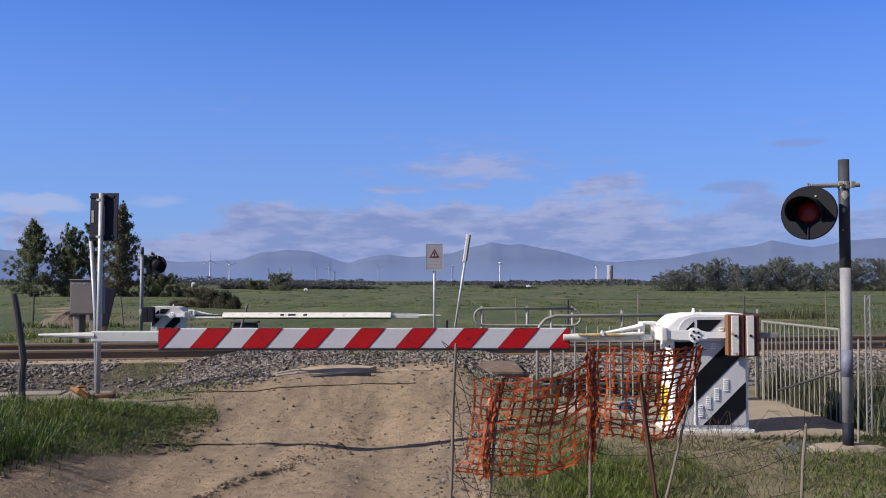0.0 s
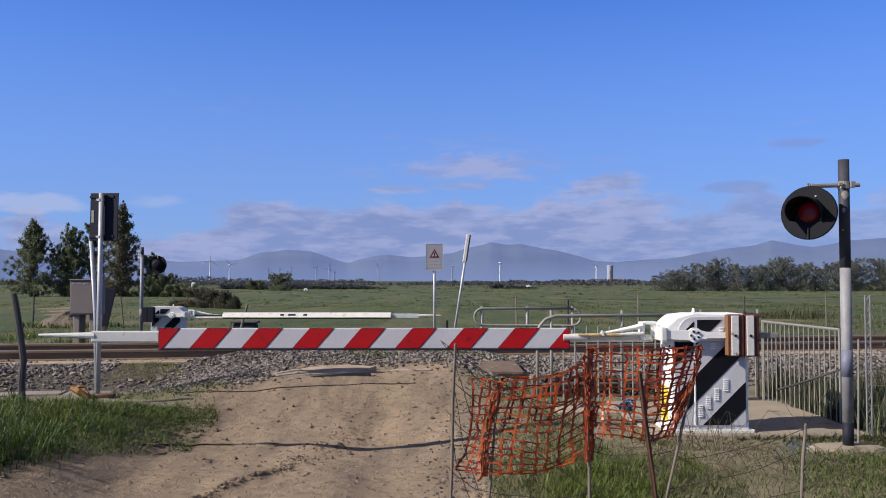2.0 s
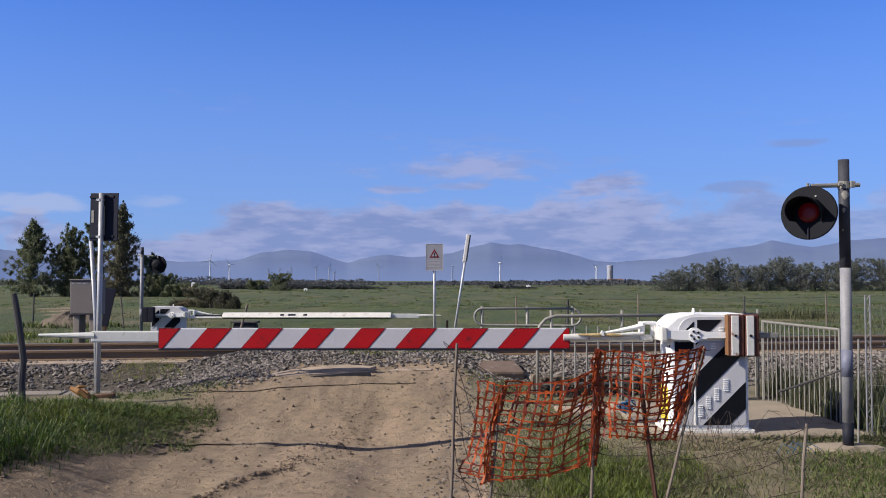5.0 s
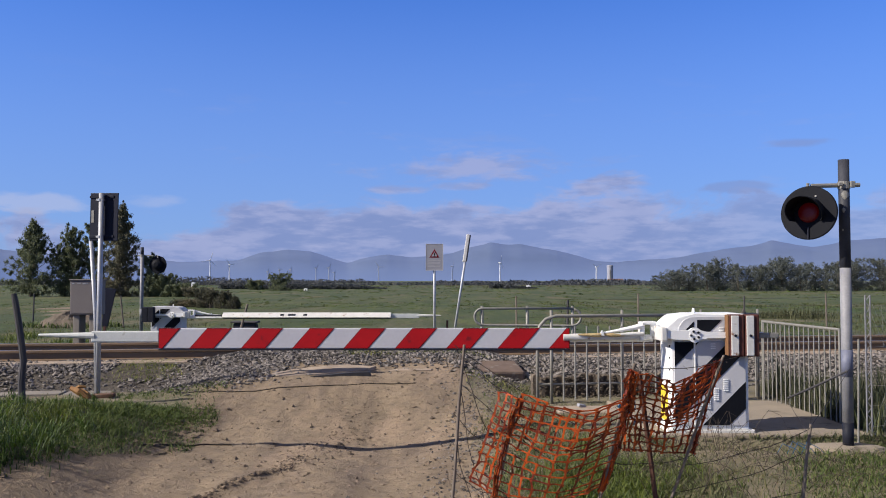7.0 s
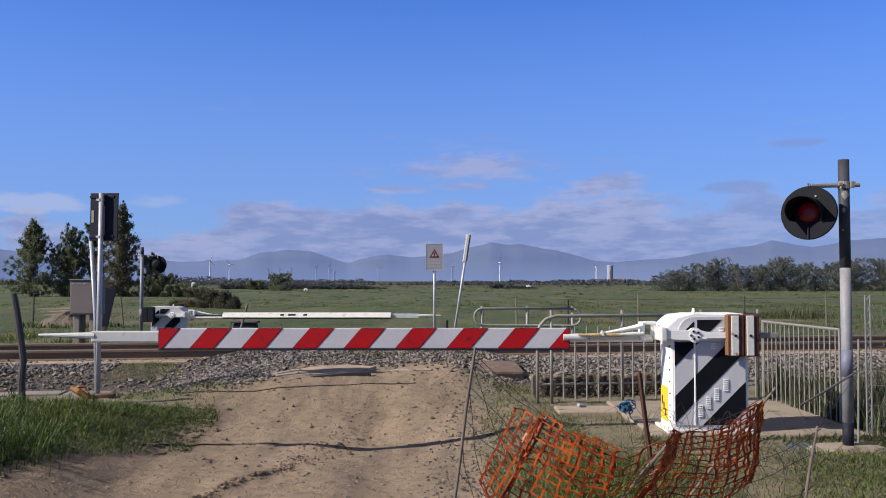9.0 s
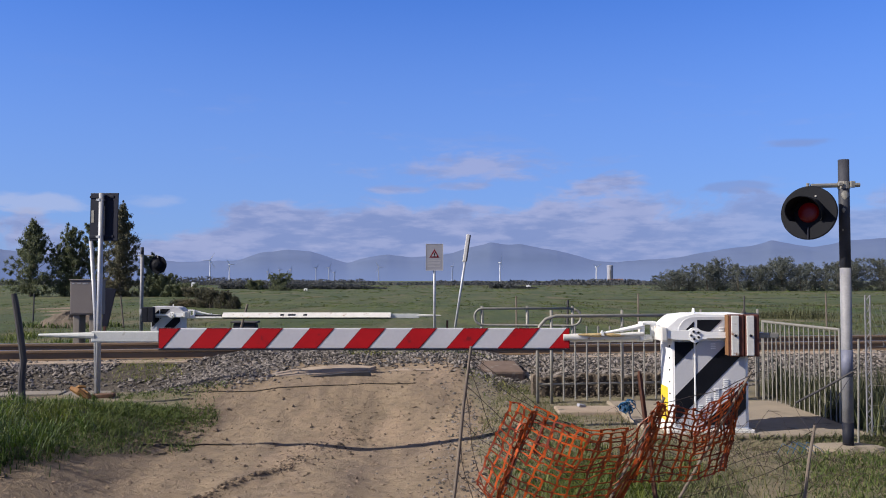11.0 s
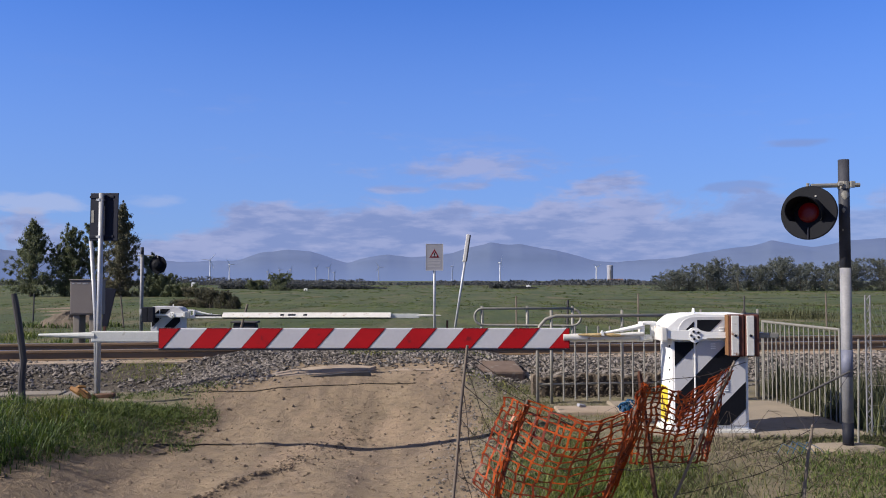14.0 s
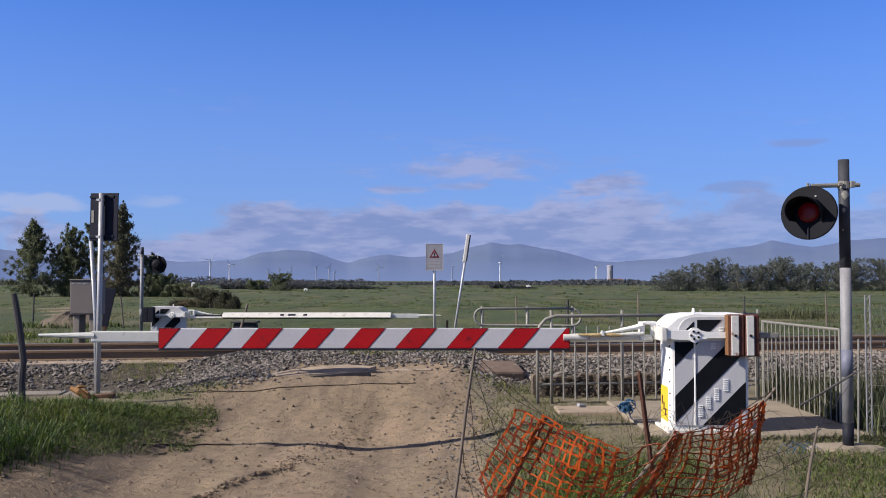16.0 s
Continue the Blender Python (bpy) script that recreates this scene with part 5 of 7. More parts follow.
def turbine(x, y, h, start, yaw, lab):
    skin = TURBINE if x in (-687, -640, 168, 452) else TURBINE_FAR
    t = thing("wind_turbine", lab, "wind turbine", (x, y, -0.3), yaw, group="wind turbines on the plain")
    bm = bm_new()
    pipe(bm, [(0, 0, 0), (0, 0, h)], [1.9, 1.2], 14)
    part("tower", bm, skin, t)
    bm = bm_new()
    pipe(bm, [(0, -3.0, h), (0, -1.5, h + 0.1), (0, 4.5, h + 0.3), (0, 5.5, h + 0.2)], [1.0, 1.7, 1.6, 0.8], 12)
    part("nacelle", bm, skin, t)
    rotor = new("rotor")
    rotor.parent = t
    for k in range(3):
        bm = bm_new()
        pipe(bm, [(0, 0, 0.6), (0, 0, 3), (0.15, 0, 0.25 * h), (0.1, 0, 0.44 * h)], [0.7, 1.15, 0.75, 0.25], 8)
        for v in bm.verts:
            v.co.y *= 0.3
        b = part("blade", bm, skin, rotor)
        b.matrix_basis = pose(0, 0, 0, 0, 120 * k, 0)
    bm = bm_new()
    pipe(bm, [(0, -1.4, 0), (0, -0.7, 0), (0, 0.5, 0)], [0.3, 1.1, 1.4], 12)
    part("hub", bm, skin, rotor)
    rotor.matrix_basis = pose(0, -3.4, h, 0, start, 0)
    return rotor


far_things()
ROTORS = [turbine(x, y, h, a, yaw, "white three-bladed wind turbine turning on the far plain") for x, y, h, a, yaw, _ in TURBINES]


# ---- level crossing ----
def arc(cx, cz, r, a0, a1, n=8):
    return [(cx + r * math.cos(radians(a0 + (a1 - a0) * k / n)), cz + r * math.sin(radians(a0 + (a1 - a0) * k / n))) for k in range(n + 1)]




def barrier(name, at, rz, label, front=True):
    """Gate machine with its boom to the left (-x), lowered. Local origin: the machine's front left foot."""
    t = thing(name, label, "level crossing barrier", at, rz, group="level crossing barriers")
    W, D, H = 0.745, 0.42, 0.93
    bm = bm_new()
    brick(bm, (-0.05, -0.03, 0.0), (W + 0.05, D + 0.05, 0.05), 0.008)
    part("base_plate", bm, WHITE_OLD, t)
    bm = bm_new()
    brick(bm, (0, 0, 0.05), (W, D, H), 0.012)
    part("housing", bm, WHITE if front else DOORPAINT, t)
    # hood with a rounded left shoulder and a tall flat side
    bm = bm_new()
    out = [(-0.07, H + 0.003), (-0.075, 1.02), (-0.055, 1.05), (0.045, 1.135), (0.075, 1.15), (0.22, 1.165), (W - 0.04, 1.168), (W + 0.01, 1.135), (W + 0.01, H + 0.003)]
    plate(bm, out, D + 0.06, pose(0, -0.03, 0))
    bmesh.ops.bevel(bm, geom=list(bm.edges), offset=0.022, segments=3, affect="EDGES", profile=0.5)
    part("hood", bm, WHITE if front else DOORPAINT, t)
    if front:
        bm = bm_new()
        plate(bm, [(0.055, H + 0.02), (0.062, 1.02)] + arc(0.20, 0.995, 0.14, 172, 95, 6) + [(0.24, 1.138), (W - 0.03, 1.140), (W - 0.03, H + 0.02)], 0.008, pose(0, -0.0375, 0))
        bmesh.ops.bevel(bm, geom=list(bm.edges), offset=0.003, segments=1, affect="EDGES")
        part("hood_panel", bm, DOORPAINT, t, "grey-white panel set on the hood")
    bm = bm_new()
    pipe(bm, [(0.275, 0.2, 1.15), (0.275, 0.2, 1.215)], [0.02, 0.012], 10)
    part("lifting_eye", bm, WHITE, t)
    # doors
    for x0, x1, z0, z1 in ((0.025, 0.212, 0.09, 0.90), (0.232, 0.715, 0.09, 0.90)):
        bm = bm_new()
        brick(bm, (x0, -0.012, z0), (x1, 0.004, z1), 0.004)
        door = part("door", bm, DOORPAINT, t)
    bm = bm_new()
    brick(bm, (0.214, -0.020, 0.09), (0.230, 0.004, 0.90), 0.003)
    part("door_strip", bm, WHITE, t, "bright vertical edge strip")
    # black slanting bands
    for zu in (0.885, 0.345, -0.20):
        for x0, x1, z0, z1, y in ((0.028, 0.211, 0.095, 0.895, -0.0155), (0.233, 0.712, 0.095, 0.895, -0.0155), (0.075, 0.211, 0.955, 1.09, -0.0405), (0.240, 0.50, 0.955, 1.11, -0.0405)):
            q = clip([(x0, z0), (x1, z0), (x1, z1), (x0, z1)], -1, 1, zu)
            q = clip(q, 1, -1, -(zu - 0.255)) if q else q
            if len(q) > 2:
                bm = bm_new()
                plate(bm, q, 0.003, pose(0, y, 0) if front else pose(W, D - y, 0, 0, 0, 180))
                part("black_band", bm, BLACK, t, "slanting black band")
    # louvres along the white diagonal
    for x, z in ((0.27, 0.175), (0.345, 0.255), (0.425, 0.335), (0.515, 0.425), (0.395, 0.83), (0.47, 0.985)):
        for j in range(6 if z < 0.8 else 3):
            bm = bm_new()
            plate(bm, [(0, 0), (0.048, 0), (0.044, 0.009), (0.004, 0.009)], 0.009, pose(x - 0.02, -0.0225 if z < 0.9 else -0.047, z + 0.021 * j, -10))
            part("louvre", bm, WHITE, t)
    # sticker and bolts on the side
    if front:
        for k in range(7):
            bm = bm_new()
            z = 0.16 + 0.115 * k
            pipe(bm, [(-0.008, 0.055 + 0.004 * (k % 2), z), (0.002, 0.055, z)], 0.009, 8)
            part("side_bolt", bm, BLACK_OLD, t, "dark bolt head")
        bm = bm_new()
        brick(bm, (-0.003, 0.14, 0.10), (0.001, 0.40, 0.44), 0)
        part("sticker", bm, YELLOW, t, "yellow sticker with dark marks")
        for k in range(3):
            bm = bm_new()
            brick(bm, (-0.005, 0.20 + 0.06 * k, 0.15 + 0.05 * k), (-0.0035, 0.24 + 0.06 * k, 0.22 + 0.06 * k), 0)
            part("mark", bm, RUST_WOOD, t)
    # axle and swing arm
    az = 0.965
    bm = bm_new()
    pipe(bm, [(0.205, -0.09 if front else D - 0.1, az), (0.205, 0.1 if front else D + 0.10, az)], 0.055, 16)
    part("axle", bm, WHITE, t)
    for yy in ((-0.085,) if front else (D + 0.05,)):
        bm = bm_new()
        poly = [(-0.09, az - 0.03), (-0.09, az + 0.045), (0.05, az + 0.045)] + arc(0.205, az, 0.072, 140, 40, 5) + [(0.33, az + 0.03), (0.86, az + 0.028), (0.86, az - 0.03), (0.33, az - 0.03)] + arc(0.205, az, 0.072, -40, -140, 5) + [(0.05, az - 0.045)]
        plate(bm, poly, 0.035, pose(0, yy, 0))
        part("swing_arm", bm, WHITE, t)
        for a in range(5):
            x, z = 0.205 + 0.038 * math.cos(a * 1.257 + 0.7), az + 0.038 * math.sin(a * 1.257 + 0.7)
            bm = bm_new()
            pipe(bm, [(x, yy - 0.014, z), (x, yy + 0.05, z)], 0.012, 8)
            part("bolt", bm, BLACK_OLD, t, "dark bolt head")
    # counterweights, painted fronts, rusty sides
    for x0 in (0.55, 0.695):
        bm = bm_new()
        if not front:
            brick(bm, (x0 + 0.05, D + 0.09, 0.80), (x0 + 0.19, D + 0.24, 1.16), 0.012)
            part("counterweight", bm, BLACK_OLD, t, "black counterweight block")
            continue
        brick(bm, (x0 - 0.035, -0.16, 0.765), (x0 + 0.105, -0.05, 1.165), 0.012)
        part("counterweight", bm, RUST_WOOD, t, "rust-red counterweight block")
        bm = bm_new()
        brick(bm, (x0 - 0.022, -0.172, 0.775), (x0 + 0.050, -0.158, 1.155), 0.006)
        part("front_plate", bm, WHITE_OLD, t, "chipped white front plate")
        if x0 < 0.6:
            bm = bm_new()
            brick(bm, (x0 - 0.052, -0.15, 0.775), (x0 - 0.037, -0.06, 1.16), 0.004)
            part("side_plank", bm, PLANK, t, "orange-brown wooden side plank")
        bm = bm_new()
        pipe(bm, [(x0 + 0.014, -0.182, az), (x0 + 0.014, -0.15, az)], 0.013, 8)
        part("bolt", bm, BLACK_OLD, t)
    bm = bm_new()
    brick(bm, (0.80, -0.12, az - 0.03), (1.0, -0.08, az + 0.025), 0.01)
    part("arm_end", bm, GREYPAINT, t)
    # fork in front of the housing, to the boom
    by = D / 2
    bm = bm_new()
    brick(bm, (-0.12, -0.10 if front else 0.12, az - 0.06), (-0.06, 0.30 if front else D + 0.10, az + 0.075), 0.012)
    part("yoke", bm, WHITE_OLD, t)
    bm = bm_new()
    brick(bm, (-0.262, by - 0.05, az - 0.07), (-0.218, by + 0.05, az + 0.115), 0.010)
    brick(bm, (-0.222, by - 0.04, az + 0.085), (-0.10, by + 0.04, az + 0.118), 0.008)
    brick(bm, (-0.150, by - 0.03, az - 0.06), (-0.122, by + 0.03, az + 0.09), 0.006)
    brick(bm, (-0.215, by - 0.03, az - 0.06), (-0.10, by + 0.03, az - 0.015), 0.010)
    part("boom_socket", bm, WHITE, t)
    bm = bm_new()
    pipe(bm, [(-0.24, by, 0.93), (-1.02, by, 0.925)], [0.036, 0.036], 14)
    part("boom_tube", bm, WHITE_OLD if front else BLACK_OLD, t)
    bm = bm_new()
    pipe(bm, [(-0.24, by - 0.06, 1.045), (-0.34, by - 0.06, 1.022), (-0.52, by - 0.05, 0.988), (-0.64, by - 0.045, 0.968)], [0.028, 0.024, 0.015, 0.010], 10)
    part("brace", bm, WHITE, t)
    bm = bm_new()
    pipe(bm, [(-0.235, by - 0.065, 0.965), (-0.36, by - 0.065, 0.962), (-0.46, by - 0.06, 0.958)], [0.020, 0.020, 0.012], 10)
    part("turnbuckle", bm, WHITE_OLD, t)
    bm = bm_new()
    plate(bm, [(-0.665, 0.945), (-0.620, 0.945), (-0.635, 0.995), (-0.648, 0.995)], 0.03, pose(0, by - 0.07, 0))
    part("clip", bm, WHITE, t, "small white clip on the brace")
    bm = bm_new()
    pipe(bm, [(-0.42, by - 0.05, 0.945), (-0.55, by - 0.055, 0.95), (-0.60, by - 0.05, 0.958), (-0.68, by - 0.055, 0.950), (-0.80, by - 0.05, 0.952), (-0.88, by - 0.04, 0.955)], [0.008, 0.020, 0.013, 0.021, 0.014, 0.006], 8)
    part("rope_lashing", bm, ROPE if front else WHITE_OLD, t, "yellowed rope lashing")
    bm = bm_new()
    pipe(bm, [(-0.10, by + 0.12, 0.895), (-1.0, by + 0.02, 0.895)], 0.022, 8)
    part("lower_rod", bm, WHITE, t)
    # boom: a plate-clad beam, then a thinner bar and a tapered tip
    x1, x0, z0, z1 = -0.957, -5.04, 0.808 if front else 0.872, 1.020
    bm = bm_new()
    brick(bm, (x0 + 0.004, by - 0.012, z0 + 0.004), (x1 - 0.004, by + 0.035, z1 - 0.004), 0.01)
    if not front:
        ridge = [(by + 0.035, z1 - 0.004), (by + 0.055, z1 - 0.004), (by + 0.205, z1 - 0.115), (by + 0.17, z1 - 0.13), (by + 0.035, z1 - 0.13)]
        e0 = [bm.verts.new((x0 + 0.004, y, z)) for y, z in ridge]
        e1 = [bm.verts.new((x1 - 0.004, y, z)) for y, z in ridge]
        bm.faces.new(e0)
        bm.faces.new(e1[::-1])
        for i in range(5):
            bm.faces.new((e0[i], e1[i], e1[(i + 1) % 5], e0[(i + 1) % 5]))
    boom = part("boom", bm, REFLECT if front else WHITE_OLD, t, "grey-white striped boom panel" if front else "white boom seen from its plain back")
    bm = bm_new()
    brick(bm, (x0, by - 0.02, z0 - 0.012), (x1, by + 0.04, z0 + 0.003), 0.003)
    part("edge_strip", bm, BLACK_OLD, t, "dark lower edge strip")
    if front:
        rect = [(x0, z0 + 0.006), (x1, z0 + 0.006), (x1, z1 - 0.003), (x0, z1 - 0.003)]
        for k in range(-1, 9):
            a = -4.556 + 0.5100 * k
            q = clip(rect, -1, 0.87, -(a - 0.87 * z1))
            q = clip(q, 1, -0.87, a + 0.247 - 0.87 * z1) if q else q
            if len(q) > 2:
                bm = bm_new()
                plate(bm, q, 0.003, pose(0, by - 0.0145, 0))
                band = part("red_band", bm, RED_DARK, boom, "slanting red band with darker seams")
                inner = [(x0 + 0.006, z0 + 0.014), (x1 - 0.006, z0 + 0.014), (x1 - 0.006, z1 - 0.014), (x0 + 0.006, z1 - 0.014)]
                q = clip(inner, -1, 0.87, -(a + 0.010 - 0.87 * z1))
                q = clip(q, 1, -0.87, a + 0.237 - 0.87 * z1) if q else q
                if len(q) > 2:
                    bm = bm_new()
                    plate(bm, q, 0.002, pose(0, by - 0.0168, 0))
                    part("sheeting", bm, RED, band)
    else:
        for k in range(3):
            xs = -2.45 - 0.28 * k
            bm = bm_new()
            brick(bm, (0, -0.035, 0.001), (0.09 + 0.09 * (k % 2), 0.035, 0.004), 0, pose(xs, by + 0.13, z1 - 0.0595, -36.5))
            part("mark", bm, BLACK_OLD, boom, "dark illegible mark")
    bm = bm_new()
    brick(bm, (-5.717, by - 0.01, 0.874), (-5.035, by + 0.04, 0.986), 0.012)
    part("end_bar", bm, BOOM_END, t)
    bm = bm_new()
    pipe(bm, [(-5.68, by + 0.015, 0.940), (-5.95, by + 0.02, 0.943), (-6.25, by + 0.03, 0.945)], [0.036, 0.026, 0.014], 10)
    part("tip", bm, BOOM_END if front else WHITE_OLD, t)
    return t


barrier("crossing_barrier", (2.215, 8.25, 0.012), 0.0, "white gate machine with black bands and lowered red-striped boom")
barrier("crossing_barrier", (-6.30, 20.9, -0.29), 180.0, "far white gate machine with boom seen from behind", front=False)


def signal(at, rz, label, lit):
    t = thing("crossing_signal", label, "warning light", at, rz, group="crossing signals")
    bm = bm_new()
    pipe(bm, [(0, 0.03, -0.10), (0, 0.03, 0.0), (0, 0.03, 0.025), (0, 0.03, 0.035)], [0.37, 0.35, 0.29, 0.20], 22)
    for v in bm.verts:
        v.co.y *= 0.55
        v.co += 0.02 * Vector((math.sin(31 * v.co.y + 3), math.sin(23 * v.co.x), 0))
    part("foot", bm, TAN_SLAB, t, "rough tan concrete foot")
    up = 1.61 if lit else 2.36
    for z0, z1, m, lab in ((0.0, 0.235, BLACK_OLD, "black-painted lower band"), (0.235, up, POSTGREY, "dirty white middle of the post"), (up, 2.583, POSTBLACK, "chipped black upper part of the post")):
        bm = bm_new()
        pipe(bm, [(0, 0, z0), (0, 0, z1)], 0.0475, 20)
        part("post", bm, m, t, lab, True)
    bm = bm_new()
    pipe(bm, [(0, 0, 0.64), (0, 0, 0.88)], 0.049, 20)
    part("patch", bm, mat("grey_blue_patch", (0.17, 0.18, 0.24), (0.10, 0.11, 0.16), 0.6, scale=9, spots=(0.4, 0.4, 0.4), spot_at=0.62) if lit else POSTGREY, t, "grey-blue painted patch", True)
    bm = bm_new()
    pipe(bm, [(-0.30, -0.01, 2.345), (0.135, -0.01, 2.355)], 0.02, 10)
    part("bracket", bm, GREYPAINT, t, "pale steel bracket arm")
    bm = bm_new()
    pipe(bm, [(0, -0.0, 2.32), (0, 0, 2.385)], 0.053, 16)
    brick(bm, (-0.075, -0.065, 2.34), (-0.035, -0.045, 2.372), 0.006)
    brick(bm, (0.03, -0.068, 2.325), (0.075, -0.045, 2.385), 0.008)
    part("clamp", bm, GREYPAINT, t)
    if lit:
        for z0, w in ((2.27, 0.075), (2.13, 0.035), (1.95, 0.015)):
            bm = bm_new()
            for k in range(9):
                a, q = radians(-140 + 9 * k * w / 0.075), w * math.sin(math.pi * (k + 0.7) / 10) * (0.85 + 0.3 * math.sin(5 * k * w + z0))
                x0, y0 = 0.0485 * math.cos(a), 0.0485 * math.sin(a)
                a2 = a + radians(9 * w / 0.075)
                x1, y1 = 0.0485 * math.cos(a2), 0.0485 * math.sin(a2)
                bm.faces.new([bm.verts.new(c) for c in ((x0, y0, z0 - q), (x1, y1, z0 - q * 0.8), (x1, y1, z0 + q * 0.5), (x0, y0, z0 + q * 0.6))])
            part("bare_patch", bm, GREYPAINT, t, "pale chip where the black paint is gone")
    cx, cz = (-0.328 if lit else -0.43), 2.100
    head = pose(cx, -0.03, cz, -5 if lit else 0, 0, -39 if lit else -4)
    bm = bm_new()
    pipe(bm, [(0, -0.022, 0), (0, -0.018, 0), (0, 0.0, 0), (0, 0.004, 0)], [0.235, 0.242, 0.242, 0.235], 48)
    d = part("backboard", bm, BLACK, t, "round black backboard")
    d.matrix_basis = head
    bm = bm_new()
    pipe(bm, [(0, 0.004, 0), (0, 0.12, 0), (0, 0.15, 0)], [0.15, 0.13, 0.06], 24)
    d = part("lamp_case", bm, BLACK, t)
    d.matrix_basis = head
    bm = bm_new()
    pipe(bm, [(0, -0.046, 0), (0, -0.041, 0), (0, -0.02, 0)], [0.035, 0.072, 0.092], 28)
    d = part("lens", bm, LENS if lit else BLACK, t, "dark red glowing lens" if lit else "", True)
    d.matrix_basis = head
    # hood: an open half tunnel over the lens, longer at the top
    bm = bm_new()
    inner, outer = [], []
    n = 28
    for k in range(n + 1):
        a = radians(-35 + 250 * k / n)
        dp = 0.03 + 0.23 * max(0, math.cos((a - radians(118)) * 0.62)) ** 0.8
        for r, lst in ((0.128, inner), (0.135, outer)):
            lst.append((bm.verts.new((r * math.cos(a), -0.02, r * math.sin(a))), bm.verts.new((r * (1 + 0.25 * dp) * math.cos(a), -0.022 - dp, r * (1 + 0.1 * dp) * math.sin(a) - 0.10 * dp))))
    for k in range(n):
        bm.faces.new((inner[k][0], inner[k + 1][0], inner[k + 1][1], inner[k][1]))
        bm.faces.new((outer[k][0], outer[k][1], outer[k + 1][1], outer[k + 1][0]))
        bm.faces.new((inner[k][1], inner[k + 1][1], outer[k + 1][1], outer[k][1]))
    d = part("hood", bm, BLACK, t)
    d.matrix_basis = head
    bm = bm_new()
    pipe(bm, [(0.06, -0.030, 0.145), (0.06, -0.02, 0.145)], 0.009, 8)
    d = part("screw", bm, GREYPAINT, t)
    d.matrix_basis = head
    bm = bm_new()
    pipe(bm, [(0, -0.03, -0.13), (0.0, -0.028, -0.245)], 0.008, 8)
    d = part("drain_pipe", bm, BLACK_OLD, t)
    d.matrix_basis = head
    bm = bm_new()
    pipe(bm, [(cx, -0.0, 2.28), (cx, -0.01, 2.37)], 0.014, 8)
    part("hanger", bm, GREYPAINT, t)
    return t


signal((3.607, 7.60, 0.005), 0, "crossing signal on black and white post, red lamp lit", True)
signal((-8.31, 23.4, -0.16), 180, "far crossing signal on grey post, seen from behind", False)


def back_sign():
    t = thing("road_sign", "dark rectangular sign seen from behind on steel posts", "sign", (-4.454, 11.0, 0.02))
    bm = bm_new()
    pipe(bm, [(-0.005, 0, -0.16), (0.01, 0, 2.62)], 0.032, 14)
    part("post", bm, GALV, t, "", True)
    bm = bm_new()
    pipe(bm, [(-0.045, 0.06, -0.10), (-0.075, 0.07, 1.0), (-0.155, 0.09, 2.0)], 0.024, 12)
    part("strut", bm, GALV, t, "leaning second post", True)
    bm = bm_new()
    brick(bm, (-0.222, 0.050, 2.0), (0.186, 0.065, 2.625), 0.006, pose(0, 0, 0, 0, 0.8, -12))
    part("board", bm, SIGNBACK, t, "dark back of the sign board")
    bm = bm_new()
    for z in (2.04, 2.56):
        brick(bm, (-0.19, 0.040, z), (0.16, 0.050, z + 0.03), 0.002, pose(0, 0, 0, 0, 0, -12))
    part("rail", bm, SIGNBACK, t)
    for z in (2.05, 2.53):
        bm = bm_new()
        pipe(bm, [(-0.005, 0, z - 0.015), (-0.005, 0, z + 0.015)], 0.036, 12)
        brick(bm, (-0.055, -0.012, z - 0.012), (-0.03, 0.03, z + 0.012), 0.003)
        part("clamp", bm, GALV, t)
    bm = bm_new()
    brick(bm, (-0.165, 0.0455, 2.24), (-0.130, 0.0485, 2.40), 0, pose(0, 0, 0, 0, 0, -12))
    part("label", bm, GREYPAINT, t, "small pale illegible label")


back_sign()


